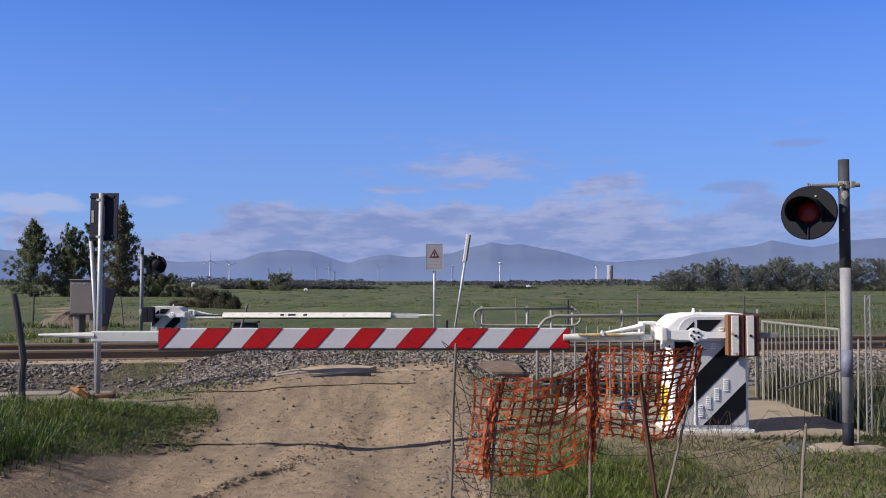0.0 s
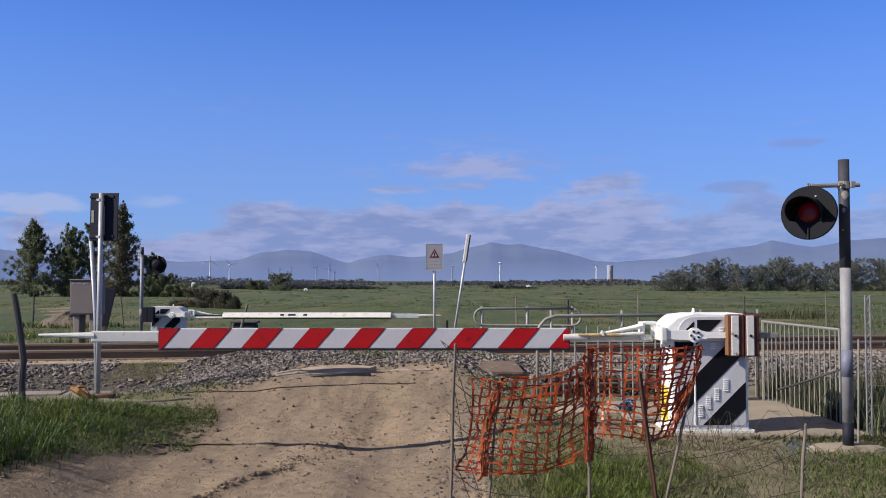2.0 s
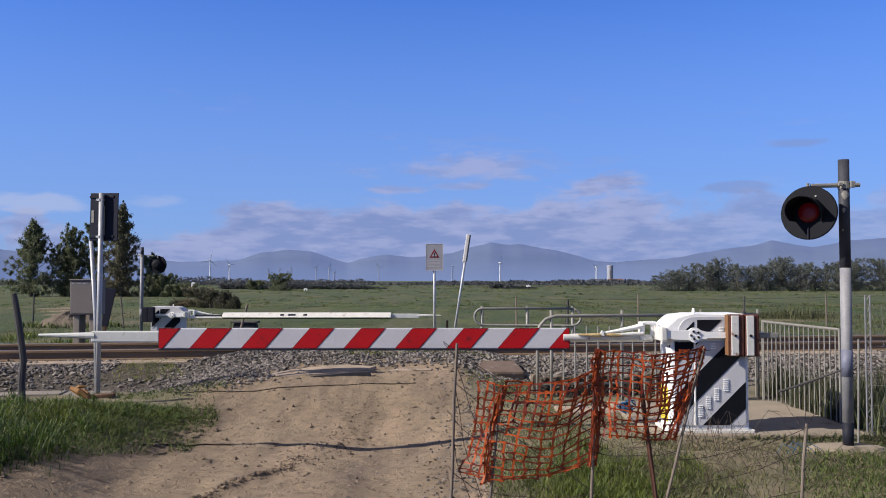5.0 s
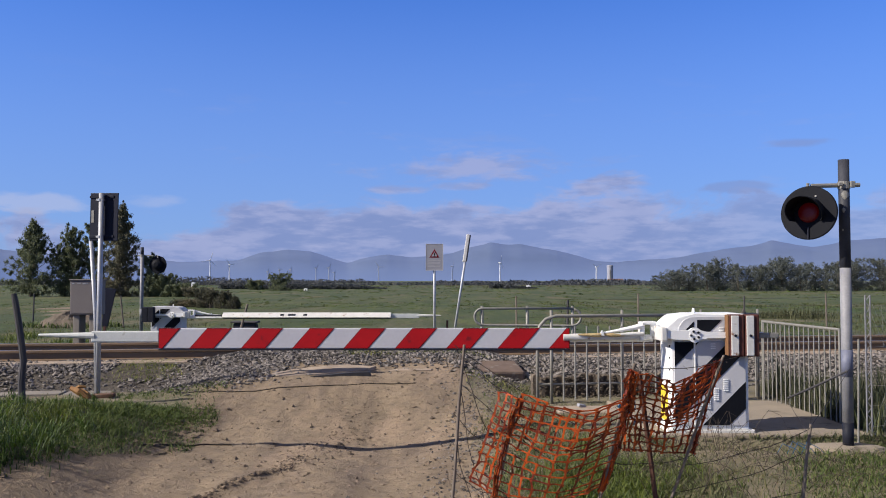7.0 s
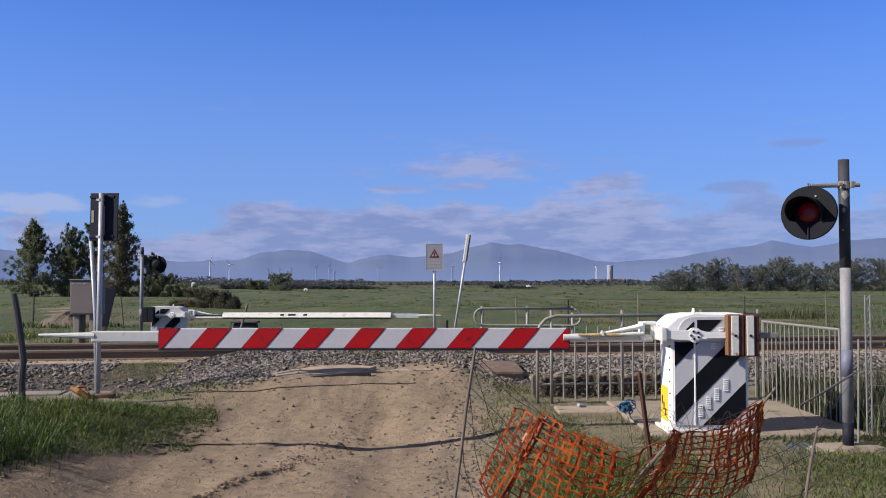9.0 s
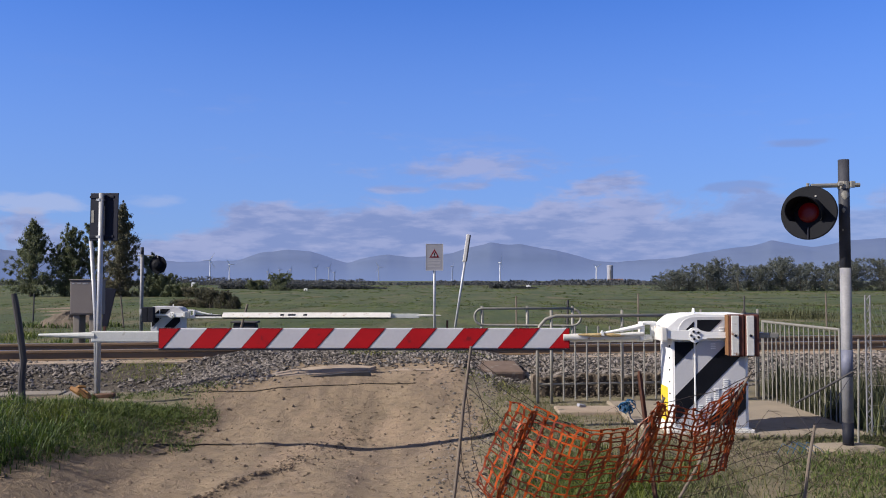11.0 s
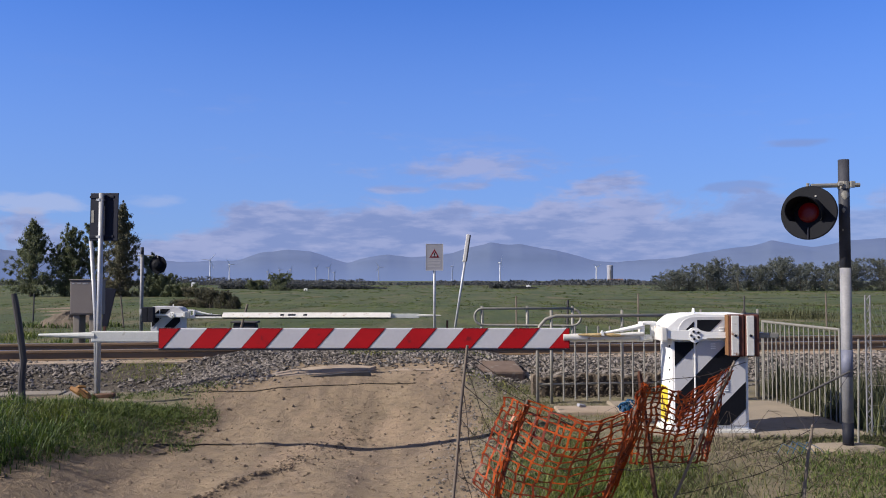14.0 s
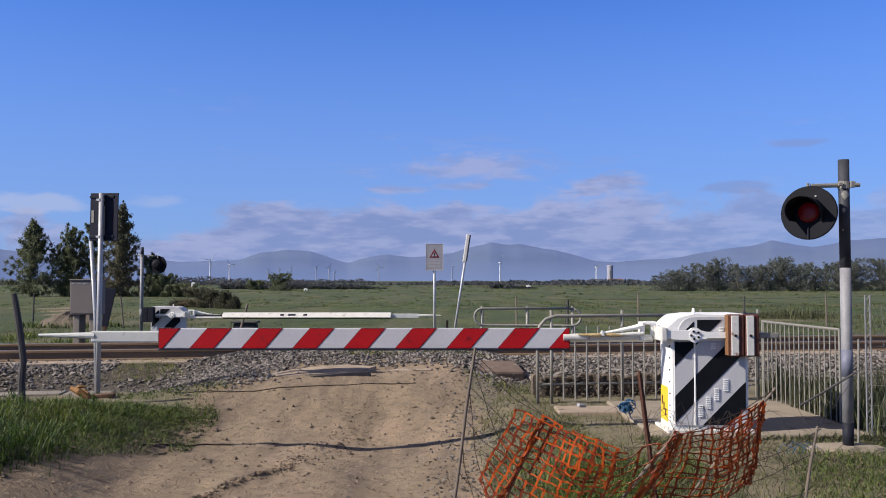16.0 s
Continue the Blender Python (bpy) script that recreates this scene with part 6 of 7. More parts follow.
def warning_sign():
    t = thing("warning_sign", "white rectangular sign with red warning triangle on post", "sign", (-0.205, 20.2, gz(-0.2, 20.2)), group="")
    zt = 2.376 - gz(-0.2, 20.2)
    bm = bm_new()
    pipe(bm, [(0, 0, -0.1), (0, 0, zt)], 0.030, 12)
    part("post", bm, GALV, t, "", True)
    bm = bm_new()
    brick(bm, (-0.205, -0.05, zt - 0.635), (0.21, -0.035, zt), 0.006)
    b = part("board", bm, SIGNWHITE, t)
    bm = bm_new()
    for a, q in (((-0.205, zt - 0.015), (0.21, zt)), ((-0.205, zt - 0.635), (0.21, zt - 0.62)), ((-0.205, zt - 0.62), (-0.19, zt - 0.015)), ((0.195, zt - 0.62), (0.21, zt - 0.015))):
        brick(bm, (a[0], -0.054, a[1]), (q[0], -0.0505, q[1]), 0)
    part("border", bm, PRINT, t)
    cz = zt - 0.26
    tri = [(0.135 * math.cos(radians(a)), cz + 0.135 * math.sin(radians(a))) for a in (90, 210, 330)]
    tin = [(0.082 * math.cos(radians(a)), cz + 0.082 * math.sin(radians(a))) for a in (90, 210, 330)]
    bm = bm_new()
    plate(bm, tri, 0.003, pose(0, -0.0545, 0))
    part("red_triangle", bm, RED_DARK, t, "dark red warning triangle")
    bm = bm_new()
    plate(bm, tin, 0.002, pose(0, -0.0575, 0))
    part("triangle_face", bm, SIGNWHITE, t)
    bm = bm_new()
    brick(bm, (-0.011, -0.0605, cz - 0.02), (0.011, -0.058, cz + 0.05), 0)
    brick(bm, (-0.011, -0.0605, cz - 0.035), (0.011, -0.058, cz - 0.025), 0)
    part("exclamation_mark", bm, BLACK, t)
    for k in range(5):
        bm = bm_new()
        brick(bm, (-0.15 + 0.01 * (k % 2), -0.053, zt - 0.41 - 0.035 * k), (0.15 - 0.012 * (k % 3), -0.0505, zt - 0.40 - 0.035 * k), 0)
        part("text_line", bm, PRINT, t, "grey illegible line of print")


warning_sign()


def leaning_post():
    z = gz(0.2, 20.2)
    t = thing("leaning_post", "thin leaning steel post with narrow edge-on panel", "post", (0.20, 20.2, z))
    lean = math.degrees(math.atan2(0.34, 2.22))
    h = (2.60 - z) / math.cos(radians(lean))
    bm = bm_new()
    pipe(bm, [(0, 0, -0.1), (0, 0, h)], 0.028, 12)
    p = part("post", bm, GALV, t, "", True)
    p.matrix_basis = pose(0, 0, 0, 0, lean)
    bm = bm_new()
    brick(bm, (-0.055, -0.04, h - 0.66), (0.018, 0.30, h), 0.008)
    p = part("panel", bm, WHITE_OLD, t, "narrow white panel edge")
    p.matrix_basis = pose(0, 0, 0, 0, lean)
    bm = bm_new()
    brick(bm, (0.020, -0.045, h - 0.64), (0.045, 0.30, h - 0.01), 0.006)
    p = part("dark_panel", bm, SIGNBACK, t, "dark panel back")
    p.matrix_basis = pose(0, 0, 0, 0, lean)
    bm = bm_new()
    pipe(bm, [(-0.10, 0.1, -0.1), (-0.10, 0.1, 0.72)], 0.025, 8)
    part("stub", bm, RUST, t)


leaning_post()


def cabinet():
    x, y = -7.54, 18.0
    hw = 0.285
    t = thing("relay_cabinet", "grey-brown metal relay cabinet on concrete legs", "cabinet", (x, y, gz(x, y)))
    z = gz(x, y)
    b, tp = 0.782 - z, 1.50 - z
    bm = bm_new()
    brick(bm, (-hw, -0.2, b), (hw, 0.25, tp), 0.015)
    part("body", bm, CABINET, t)
    bm = bm_new()
    brick(bm, (-hw - 0.02, -0.23, tp), (hw + 0.02, 0.28, tp + 0.03), 0.012)
    part("lid", bm, CABINET, t)
    bm = bm_new()
    brick(bm, (-hw + 0.02, -0.208, b + 0.03), (hw - 0.02, -0.196, tp - 0.03), 0.004)
    part("door", bm, CABINET, t)
    bm = bm_new()
    brick(bm, (0.18, -0.228, b + 0.30), (0.21, -0.205, b + 0.42), 0.004)
    part("handle", bm, BLACK_OLD, t)
    for k, x0 in enumerate((-0.24, -0.13, -0.02, 0.05)):
        bm = bm_new()
        brick(bm, (x0, -0.212, tp - 0.075 + 0.01 * (k % 2)), (x0 + 0.05 + 0.02 * (k % 3), -0.2082, tp - 0.045), 0)
        part("mark", bm, SIGNWHITE, t, "white illegible painted mark")
    for x0 in (-0.24, 0.10):
        bm = bm_new()
        brick(bm, (x0, -0.14, -0.15), (x0 + 0.14, 0.18, b), 0.015)
        part("leg", bm, CONCRETE, t)
    x, y = -7.72, 19.3
    t2 = thing("dark_panel", "dark slanting board standing behind the relay cabinet", "panel", (x, y, gz(x, y)))
    bm = bm_new()
    plate(bm, [(-0.02, 0.75), (0.09, 0.75), (0.28, 1.60), (-0.02, 1.63)], 0.05, pose(0, 0, 0))
    part("board", bm, SIGNBACK, t2)
    bm = bm_new()
    brick(bm, (0.0, 0.0, -0.1), (0.06, 0.05, 0.75), 0.006)
    part("support", bm, RUST, t2)


cabinet()


def hoop_rail():
    """Pedestrian hoop railing on the far side."""
    t = thing("hoop_railing", "grey tubular railing with rounded ends", "railing", (0, 20.0, 0))
    y0 = 0.0
    xs = (0.918, 1.983, 3.048)
    for x in xs:
        bm = bm_new()
        pipe(bm, [(x, y0, gz(x, 20) - 0.1), (x, y0, 0.90)], 0.035, 12)
        part("post", bm, GREYPAINT, t, "", True)
    bm = bm_new()
    pipe(bm, [(x, y0 - 0.04, z) for x, z in [(3.048, 0.845), (0.918, 0.845)] + arc(0.93, 0.655, 0.19, 95, 265, 12) + [(1.05, 0.455), (3.05, 0.44)] + arc(3.05, 0.64, 0.19, -85, 80, 12)], 0.028, 10)
    part("hoop", bm, GREYPAINT, t, "", True)


hoop_rail()


def bar_fence():
    """Barred railing round the machine's pit: one run along the track, one towards the road."""
    g = "barred railings by the machine"
    t = thing("bar_railing", "grey steel railing with vertical bars and pipe handrail", "railing", (0, 0, 0), group=g)
    a, b = Vector((1.25, 10.35, 0)), Vector((3.98, 10.75, 0))

    def on(k):
        return a.lerp(b, k)

    ln = (b - a).length
    for u in (0.07, 0.97, 2.0, ln):
        p = on(u / ln)
        bm = bm_new()
        pipe(bm, [(p.x, p.y, 0.0), (p.x, p.y, 1.14)], 0.0175 if u < 2 else 0.014, 12)
        part("post", bm, GREYPAINT, t, "", True)
    bm = bm_new()
    q, r = on(0.0), on(1.0)
    pipe(bm, [(q.x - 0.10, q.y, 0.0), (q.x - 0.10, q.y, 0.86), (q.x - 0.07, q.y, 0.95), (q.x - 0.0, q.y, 1.03), (q.x + 0.12, q.y, 1.07), (r.x, r.y, 1.07)], 0.021, 12)
    part("handrail", bm, GREYPAINT, t, "", True)
    bm = bm_new()
    pipe(bm, [(q.x - 0.1, q.y, 0.24), (r.x, r.y, 0.24)], 0.014, 8)
    part("bottom_rail", bm, GREYPAINT, t)
    bm = bm_new()
    pipe(bm, [(q.x + 0.1, q.y, 0.80), (r.x, r.y, 0.80)], 0.010, 8)
    part("upper_rail", bm, GREYPAINT, t)
    n = 18
    for k in range(n):
        p = on((0.22 + 0.147 * k) / ln)
        bm = bm_new()
        pipe(bm, [(p.x, p.y - 0.02, 0.04), (p.x, p.y - 0.02, 0.945)], 0.0105, 8)
        part("bar", bm, GREYPAINT, t)
    t = thing("bar_railing", "pale steel railing with vertical bars and flat top rail", "railing", (0, 0, 0), group=g)
    a, b = Vector((4.00, 10.65, 0)), Vector((4.13, 8.86, 0))
    ln = (b - a).length
    bm = bm_new()
    pipe(bm, [(a.x, a.y, 0.99), (b.x, b.y, 0.99)], 0.015, 8)
    part("top_rail", bm, GREYPAINT, t)
    for k in range(16):
        p = a.lerp(b, (k + 0.3) / 16)
        bm = bm_new()
        pipe(bm, [(p.x, p.y, 0.02), (p.x, p.y, 0.99)], 0.0078, 8)
        part("bar", bm, GREYPAINT, t)
    for k in (0.0, 1.0):
        p = a.lerp(b, k)
        bm = bm_new()
        pipe(bm, [(p.x, p.y, -0.05), (p.x, p.y, 1.0)], 0.012, 10)
        part("post", bm, GREYPAINT, t)


bar_fence()


def slabs():
    bm = bm_new()
    brick(bm, (2.0, 8.16, -0.1), (4.1, 10.45, 0.034), 0.02)
    alone("machine_slab", bm, TAN_SLAB, "dusty tan concrete slab under the gate machine", "slab", kind="structure")
    bm = bm_new()
    brick(bm, (1.30, 9.55, -0.1), (2.16, 10.02, 0.034), 0.014)
    alone("concrete_step", bm, DUSTY, "tan concrete strip before the railing", "slab", kind="structure")
    # low retaining kerb that holds the ballast
    t = thing("retaining_wall", "low stained concrete kerb holding back the ballast", "kerb", (0, 0, 0), kind="structure")
    x0, y0 = 1.16, 11.0 - TRACK_SLOPE * 0.04
    bm = bm_new()
    brick(bm, (0, 0, -0.1), (1.92, 0.12, 0.265), 0.02, pose(x0, y0, 0, 0, 0, TA))
    bmesh.ops.subdivide_edges(bm, edges=[e for e in bm.edges if e.calc_length() > 1.0], cuts=40)
    for v in bm.verts:
        v.co += Vector((0, 0.018, 0.014)) * (math.sin(7.3 * v.co.x) + math.sin(17.1 * v.co.x + 1) + math.sin(41 * v.co.x + 2))
    part("block", bm, OLD_CONCRETE, t)
    # crumbled soil at its foot and over its face
    rr = np.random.default_rng(41)
    n = 1100
    x = rr.uniform(1.15, 3.1, n)
    hgt = rr.random(n) ** 1.6
    y = 11.0 + TRACK_SLOPE * (x - 1.2) - 0.03 - 0.14 * (1 - hgt) * rr.random(n)
    stones("soil_bank", np.stack([x, y, 0.27 * hgt], -1), (0.005, 0.022), OLD_CONCRETE, "crumbling brown soil against the low kerb", "soil", 0.7)
    # crossing edge slab broken beside the road
    bm = bm_new()
    brick(bm, (-0.40, -0.34, -0.30), (0.34, 0.34, 0.06), 0.035, pose(0.84, 12.95, gz(0.82, 12.95) + 0.015, 9, 1, TA))
    alone("tilted_slab", bm, STAINED, "brown stained slab lying at the ballast's edge", "slab")
    bm = bm_new()
    brick(bm, (-0.05, -0.40, -0.25), (0.06, 0.30, 0.03), 0.02, pose(1.28, 12.8, gz(1.28, 12.8) + 0.02, 5, 0, TA + 20))
    alone("kerb_end", bm, CONCRETE, "pale broken end of a concrete kerb", "kerb")
    # worn concrete patches sunk in the road before the rails
    for outline, x, y in (([(-0.85, -0.30), (-0.55, -0.40), (-0.10, -0.30), (0.30, -0.16), (0.62, 0.02), (0.70, 0.22), (0.30, 0.30), (0.0, 0.10), (-0.35, -0.02), (-0.60, -0.14)], -1.66, 12.08), ([(-0.30, -0.05), (0.05, -0.09), (0.34, -0.03), (0.36, 0.06), (0.0, 0.05), (-0.22, 0.08)], -0.50, 12.2)):
        bm = bm_new()
        n = 6
        cx, cy = sum(p[0] for p in outline) / len(outline), sum(p[1] for p in outline) / len(outline)
        edge = []
        for (ax, ay), (bx, by) in zip(outline, outline[1:] + outline[:1]):
            for k in range(n):
                w = 0.022 * math.sin(math.pi * k / n) * math.sin(17 * ax + 9 * ay)
                edge.append((ax + (bx - ax) * k / n + w, ay + (by - ay) * k / n + w))
        rings = []
        for f in (1.0, 0.97, 0.75, 0.5, 0.25):
            rings.append([bm.verts.new((x + cx + (ex - cx) * f, y + cy + (ey - cy) * f, gz(x + cx + (ex - cx) * f, y + cy + (ey - cy) * f) + (-0.02 if f == 1.0 else 0.006 + (0.065 if len(outline) > 8 else 0.02) * (0.4 + cy + (ey - cy) * f)))) for ex, ey in edge])
        for q, r in zip(rings, rings[1:]):
            for k in range(len(edge)):
                j = (k + 1) % len(edge)
                bm.faces.new((q[k], q[j], r[j], r[k]))
        bm.faces.new(rings[-1])
        alone("road_slab", bm, DUSTY, "worn pale concrete patch sunk in the track", "slab")
    # slab wedge coloured near black to stand for the shade over this patch
    x, y = -1.42, 11.70
    bm = bm_new()
    plate(bm, [(-0.44, -0.06), (0.44, -0.05), (0.42, 0.062), (0.16, 0.058), (-0.08, 0.036), (-0.42, 0.008)], 0.10, pose(x, y, gz(x, y) - 0.012, 0, 0, 5))
    bmesh.ops.bevel(bm, geom=list(bm.edges), offset=0.012, segments=2, affect="EDGES")
    alone("shade_slab", bm, NEAR_BLACK, "slab wedge coloured near black as shade on the track", "slab")
    # dark tubes that stand in for shadow lines across the track
    for pts, r in (([(-3.42, 10.89), (-2.77, 10.88), (-2.28, 10.94), (-1.66, 11.19), (-1.23, 11.27), (-0.71, 11.37), (-0.3, 11.39)], 0.008), ([(-2.98, 8.45), (-2.75, 8.77), (-2.45, 8.96), (-2.18, 9.0)], 0.011)):
        path = []
        for (ax, ay), (bx, by) in zip(pts, pts[1:]):
            for k in range(6):
                u, v = ax + (bx - ax) * k / 6, ay + (by - ay) * k / 6
                path.append((u, v, gz(u, v) + 0.004))
        bm = bm_new()
        pipe(bm, path, r, 6)
        alone("shadow_line", bm, SHADOW_TONE, "thin dark tube standing in for a shadow line on the track", "cable", group="cables on the track")
    # cable duct along the track
    t = thing("cable_duct", "pale concrete cable duct lids along the ballast foot", "duct", (0, 0, 0), kind="structure")
    for k in range(6):
        u = -5.2 - 0.62 * k
        c = along(u, -3.05, 0)
        bm = bm_new()
        brick(bm, (-0.305, -0.17, -0.06), (0.305, 0.17, 0.022), 0.01, pose(c[0], c[1], gz(c[0], c[1]) + random.uniform(-0.008, 0.01), 0, 0, TA))
        part("lid", bm, CONCRETE, t)


slabs()


def debris():
    x, y = -4.55, 10.75
    z = gz(x, y)
    t = thing("broken_timber", "splintered yellow timber pieces lying in grass", "timber", (x, y, z))
    for k, (p, q, w) in enumerate((((-0.14, 0, 0.14), (0.10, -0.05, 0.02), 0.045), ((-0.02, 0.02, 0.12), (0.16, 0.0, -0.02), 0.03), ((-0.12, 0.05, 0.12), (0.02, 0.06, 0.15), 0.025))):
        bm = bm_new()
        pipe(bm, [p, ((p[0] + q[0]) / 2, (p[1] + q[1]) / 2 - 0.02, (p[2] + q[2]) / 2 + 0.02), q], [w * 0.7, w, w * 0.5], 5)
        part("splinter", bm, TIMBER, t)
    x, y = -4.32, 10.85
    bm = bm_new()
    brick(bm, (-0.14, -0.05, 0), (0.14, 0.05, 0.05), 0.008, pose(x, y, gz(x, y), 4, -3, 6))
    alone("timber_offcut", bm, WOOD_RED, "short reddish-brown timber offcut on the ground", "timber")
    # twisted blue twine
    x, y = 1.93, 8.95
    t = thing("blue_twine", "tangled knot of bright blue plastic twine", "twine", (x, y, gz(x, y)))
    rng = random.Random(4)
    for k in range(20):
        bm = bm_new()
        ca, sa, r = rng.uniform(-0.04, 0.04), rng.uniform(-0.04, 0.04), rng.uniform(0.025, 0.07)
        ax = rng.uniform(0, 3.14)
        pts = [(ca + r * math.cos(a) * math.cos(ax), 0.6 * r * math.sin(a + ax), 0.17 + sa + r * math.sin(a) * (0.6 + 0.4 * math.sin(ax))) for a in (0, 0.9, 1.8, 2.7, 3.6, 4.5)]
        pipe(bm, pts, 0.0055, 5)
        part("strand", bm, BLUE, t)
    bm = bm_new()
    pipe(bm, [(0.02, 0, 0.16), (0.03, -0.02, 0.06), (0.10, -0.04, 0.0)], 0.006, 5)
    part("strand", bm, BLUE, t)
    x, y = 2.95, 7.25
    t = thing("blue_twine", "loose blue-green twine in the thin grass", "twine", (x, y, gz(x, y)))
    for k in range(4):
        bm = bm_new()
        x0 = rng.uniform(-0.12, 0.1)
        pipe(bm, [(x0, 0, 0.03), (x0 + 0.06, 0.03, 0.10 + 0.03 * rng.random()), (x0 + 0.16, 0.0, 0.07), (x0 + 0.20, 0.02, 0.03)], 0.003, 5)
        part("strand", bm, BLUE, t)
    # torn paper by the bars
    bm = bm_new()
    brick(bm, (-0.05, -0.03, 0), (0.05, 0.03, 0.035), 0.01, pose(1.60, 9.9, 0.034, 10, 12, 30))
    alone("paper_scrap", bm, SIGNWHITE, "crumpled white paper scrap on the concrete", "litter")


debris()


# ---- fences of posts and wire ----
def posts():
    x, y = -4.93, 10.0
    z = gz(x, y)
    t = thing("wooden_post", "crooked dark weathered wooden fence post", "post", (x, y, z))
    bm = bm_new()
    pipe(bm, [(0.0, 0, -0.1), (-0.02, 0, 0.25), (0.0, 0, 0.5), (-0.05, 0, 0.85), (-0.11, 0, 1.20), (-0.13, 0, 1.28)], [0.042, 0.04, 0.038, 0.04, 0.036, 0.028], 9)
    part("shaft", bm, WOOD_DARK, t)
    x, y, h = 4.10, 8.2, 1.35
    t = thing("lattice_post", "thin grey lattice steel fence post beside the signal", "post", (x, y, gz(x, y)))
    for dx in (-0.024, 0.024):
        bm = bm_new()
        brick(bm, (dx - 0.006, -0.006, -0.1), (dx + 0.006, 0.006, h), 0.002)
        part("upright", bm, POSTGREY, t)
    for k in range(22):
        bm = bm_new()
        sg = 1 if k % 2 else -1
        pipe(bm, [(-0.022 * sg, 0, 0.03 + 0.06 * k), (0.022 * sg, 0, 0.09 + 0.06 * k)], 0.004, 5)
        part("lacing", bm, POSTGREY, t)
    # mesh fence east of the signal
    t = thing("mesh_fence", "old grey wire-mesh fence with steel posts", "fence", (0, 0, 0))
    for k, x in enumerate((3.89, 4.9, 5.9, 6.9)):
        y = 8.0 + 0.35 * (x - 3.89)
        bm = bm_new()
        pipe(bm, [(x, y, -0.1), (x + 0.02, y, 1.30 if k else 0.95)], 0.016 if k else 0.010, 8)
        part("post", bm, GREYPAINT, t)
    for k in range(7):
        bm = bm_new()
        z = 0.12 + 0.19 * k
        pipe(bm, [(4.02 + 0.4 * j, 8.05 + 0.14 * j, z + 0.015 * math.sin(j * 2.1 + k)) for j in range(10)], 0.0018, 4)
        part("wire", bm, GREYPAINT, t)
    for k in range(24):
        bm = bm_new()
        x = 4.05 + 0.15 * k
        y = 8.05 + 0.35 * (x - 4.02)
        pipe(bm, [(x, y, 0.02), (x + 0.01, y, 0.65), (x - 0.01, y, 1.26)], 0.0014, 4)
        part("wire", bm, GREYPAINT, t)
    for k in range(46):
        for lean in (-1, 1):
            x = 4.02 + 0.062 * k
            x2 = x + lean * 0.62
            if not 3.99 < x2 < 7.0:
                continue
            bm = bm_new()
            pipe(bm, [(x, 8.045 + 0.35 * (x - 4.02), 0.04), (x2, 8.05 + 0.35 * (x2 - 4.02), 1.27)], 0.0011, 4)
            part("mesh_wire", bm, GALV, t)
    # field fence beyond the track
    spots = ((6.9, 30.0, 1.35), (10.8, 30.5, 1.25), (14.9, 33.0, 1.3), (19.0, 36, 1.3), (-16.7, 34.6, 1.27), (-12.2, 32.5, 1.22), (2.6, 30, 1.25), (3.5, 24.0, 1.25))
    for i, (x, y, h) in enumerate(spots):
        t = thing("field_post", "thin weathered stake of the field fence", "post", (x, y, gz(x, y)), group="field fence stakes")
        bm = bm_new()
        pipe(bm, [(0, 0, -0.1), (-0.15 if i == 5 else 0.03 * math.sin(i * 2.0), 0, h)], [0.035, 0.03], 7)
        part("stake", bm, WOOD_DARK if i in (1, 3, 4, 7) else WOOD_PALE, t)
        if i == 1:
            for sx in (-0.35, 0.35):
                bm = bm_new()
                pipe(bm, [(sx, 0, 0.0), (0, 0, 0.8)], 0.02, 6)
                part("brace", bm, WOOD_PALE, t)
    t = thing("field_wire", "rusty wires of the field fence", "fence", (0, 0, 0))
    for z in (0.2, 0.55, 0.85):
        bm = bm_new()
        pipe(bm, [(2.6, 30, z), (6.9, 30, z - 0.02), (10.8, 30.5, z), (14.9, 33, z), (19, 36, z)], 0.004, 4)
        part("wire", bm, WIRE, t)
    # leaning pale stake by the far boom
    x, y = -5.4, 22.5
    t = thing("field_post", "slanting pale stake standing in the grass", "post", (x, y, gz(x, y)), group="field fence stakes")
    bm = bm_new()
    pipe(bm, [(-0.12, 0, -0.1), (0.22, 0, 1.18)], [0.04, 0.03], 7)
    part("stake", bm, WOOD_PALE, t)


posts()


# ---- the blown-down safety net on its stakes ----
# three shapes of each net: upright, half down, down; rows from the top edge to the bottom edge
NET_WEST_UPRIGHT = (
    ((0.19, 5.05, 0.91), (0.33, 5.02, 0.89), (0.53, 5.00, 0.91), (0.72, 5.02, 0.93), (0.86, 5.05, 0.99)),
    ((0.18, 5.05, 0.71), (0.29, 5.02, 0.71), (0.48, 5.00, 0.70), (0.67, 5.02, 0.71), (0.86, 5.05, 0.81)),
    ((0.15, 5.05, 0.52), (0.26, 5.02, 0.52), (0.44, 5.00, 0.50), (0.63, 5.02, 0.49), (0.86, 5.05, 0.60)),
    ((0.06, 5.05, 0.36), (0.24, 5.02, 0.34), (0.43, 5.00, 0.35), (0.63, 5.02, 0.36), (0.87, 5.05, 0.45)),
)
NET_WEST_HALF = (
    ((0.33, 4.93, 0.85), (0.43, 4.87, 0.82), (0.61, 4.79, 0.79), (0.80, 4.73, 0.75), (0.99, 4.71, 0.83)),
    ((0.28, 4.96, 0.69), (0.38, 4.91, 0.65), (0.55, 4.84, 0.58), (0.75, 4.80, 0.57), (0.99, 4.80, 0.65)),
    ((0.22, 4.99, 0.50), (0.33, 4.94, 0.46), (0.49, 4.90, 0.41), (0.70, 4.88, 0.38), (0.97, 4.88, 0.47)),
    ((0.14, 5.01, 0.30), (0.29, 4.97, 0.23), (0.46, 4.94, 0.22), (0.66, 4.94, 0.21), (0.92, 4.95, 0.29)),
)
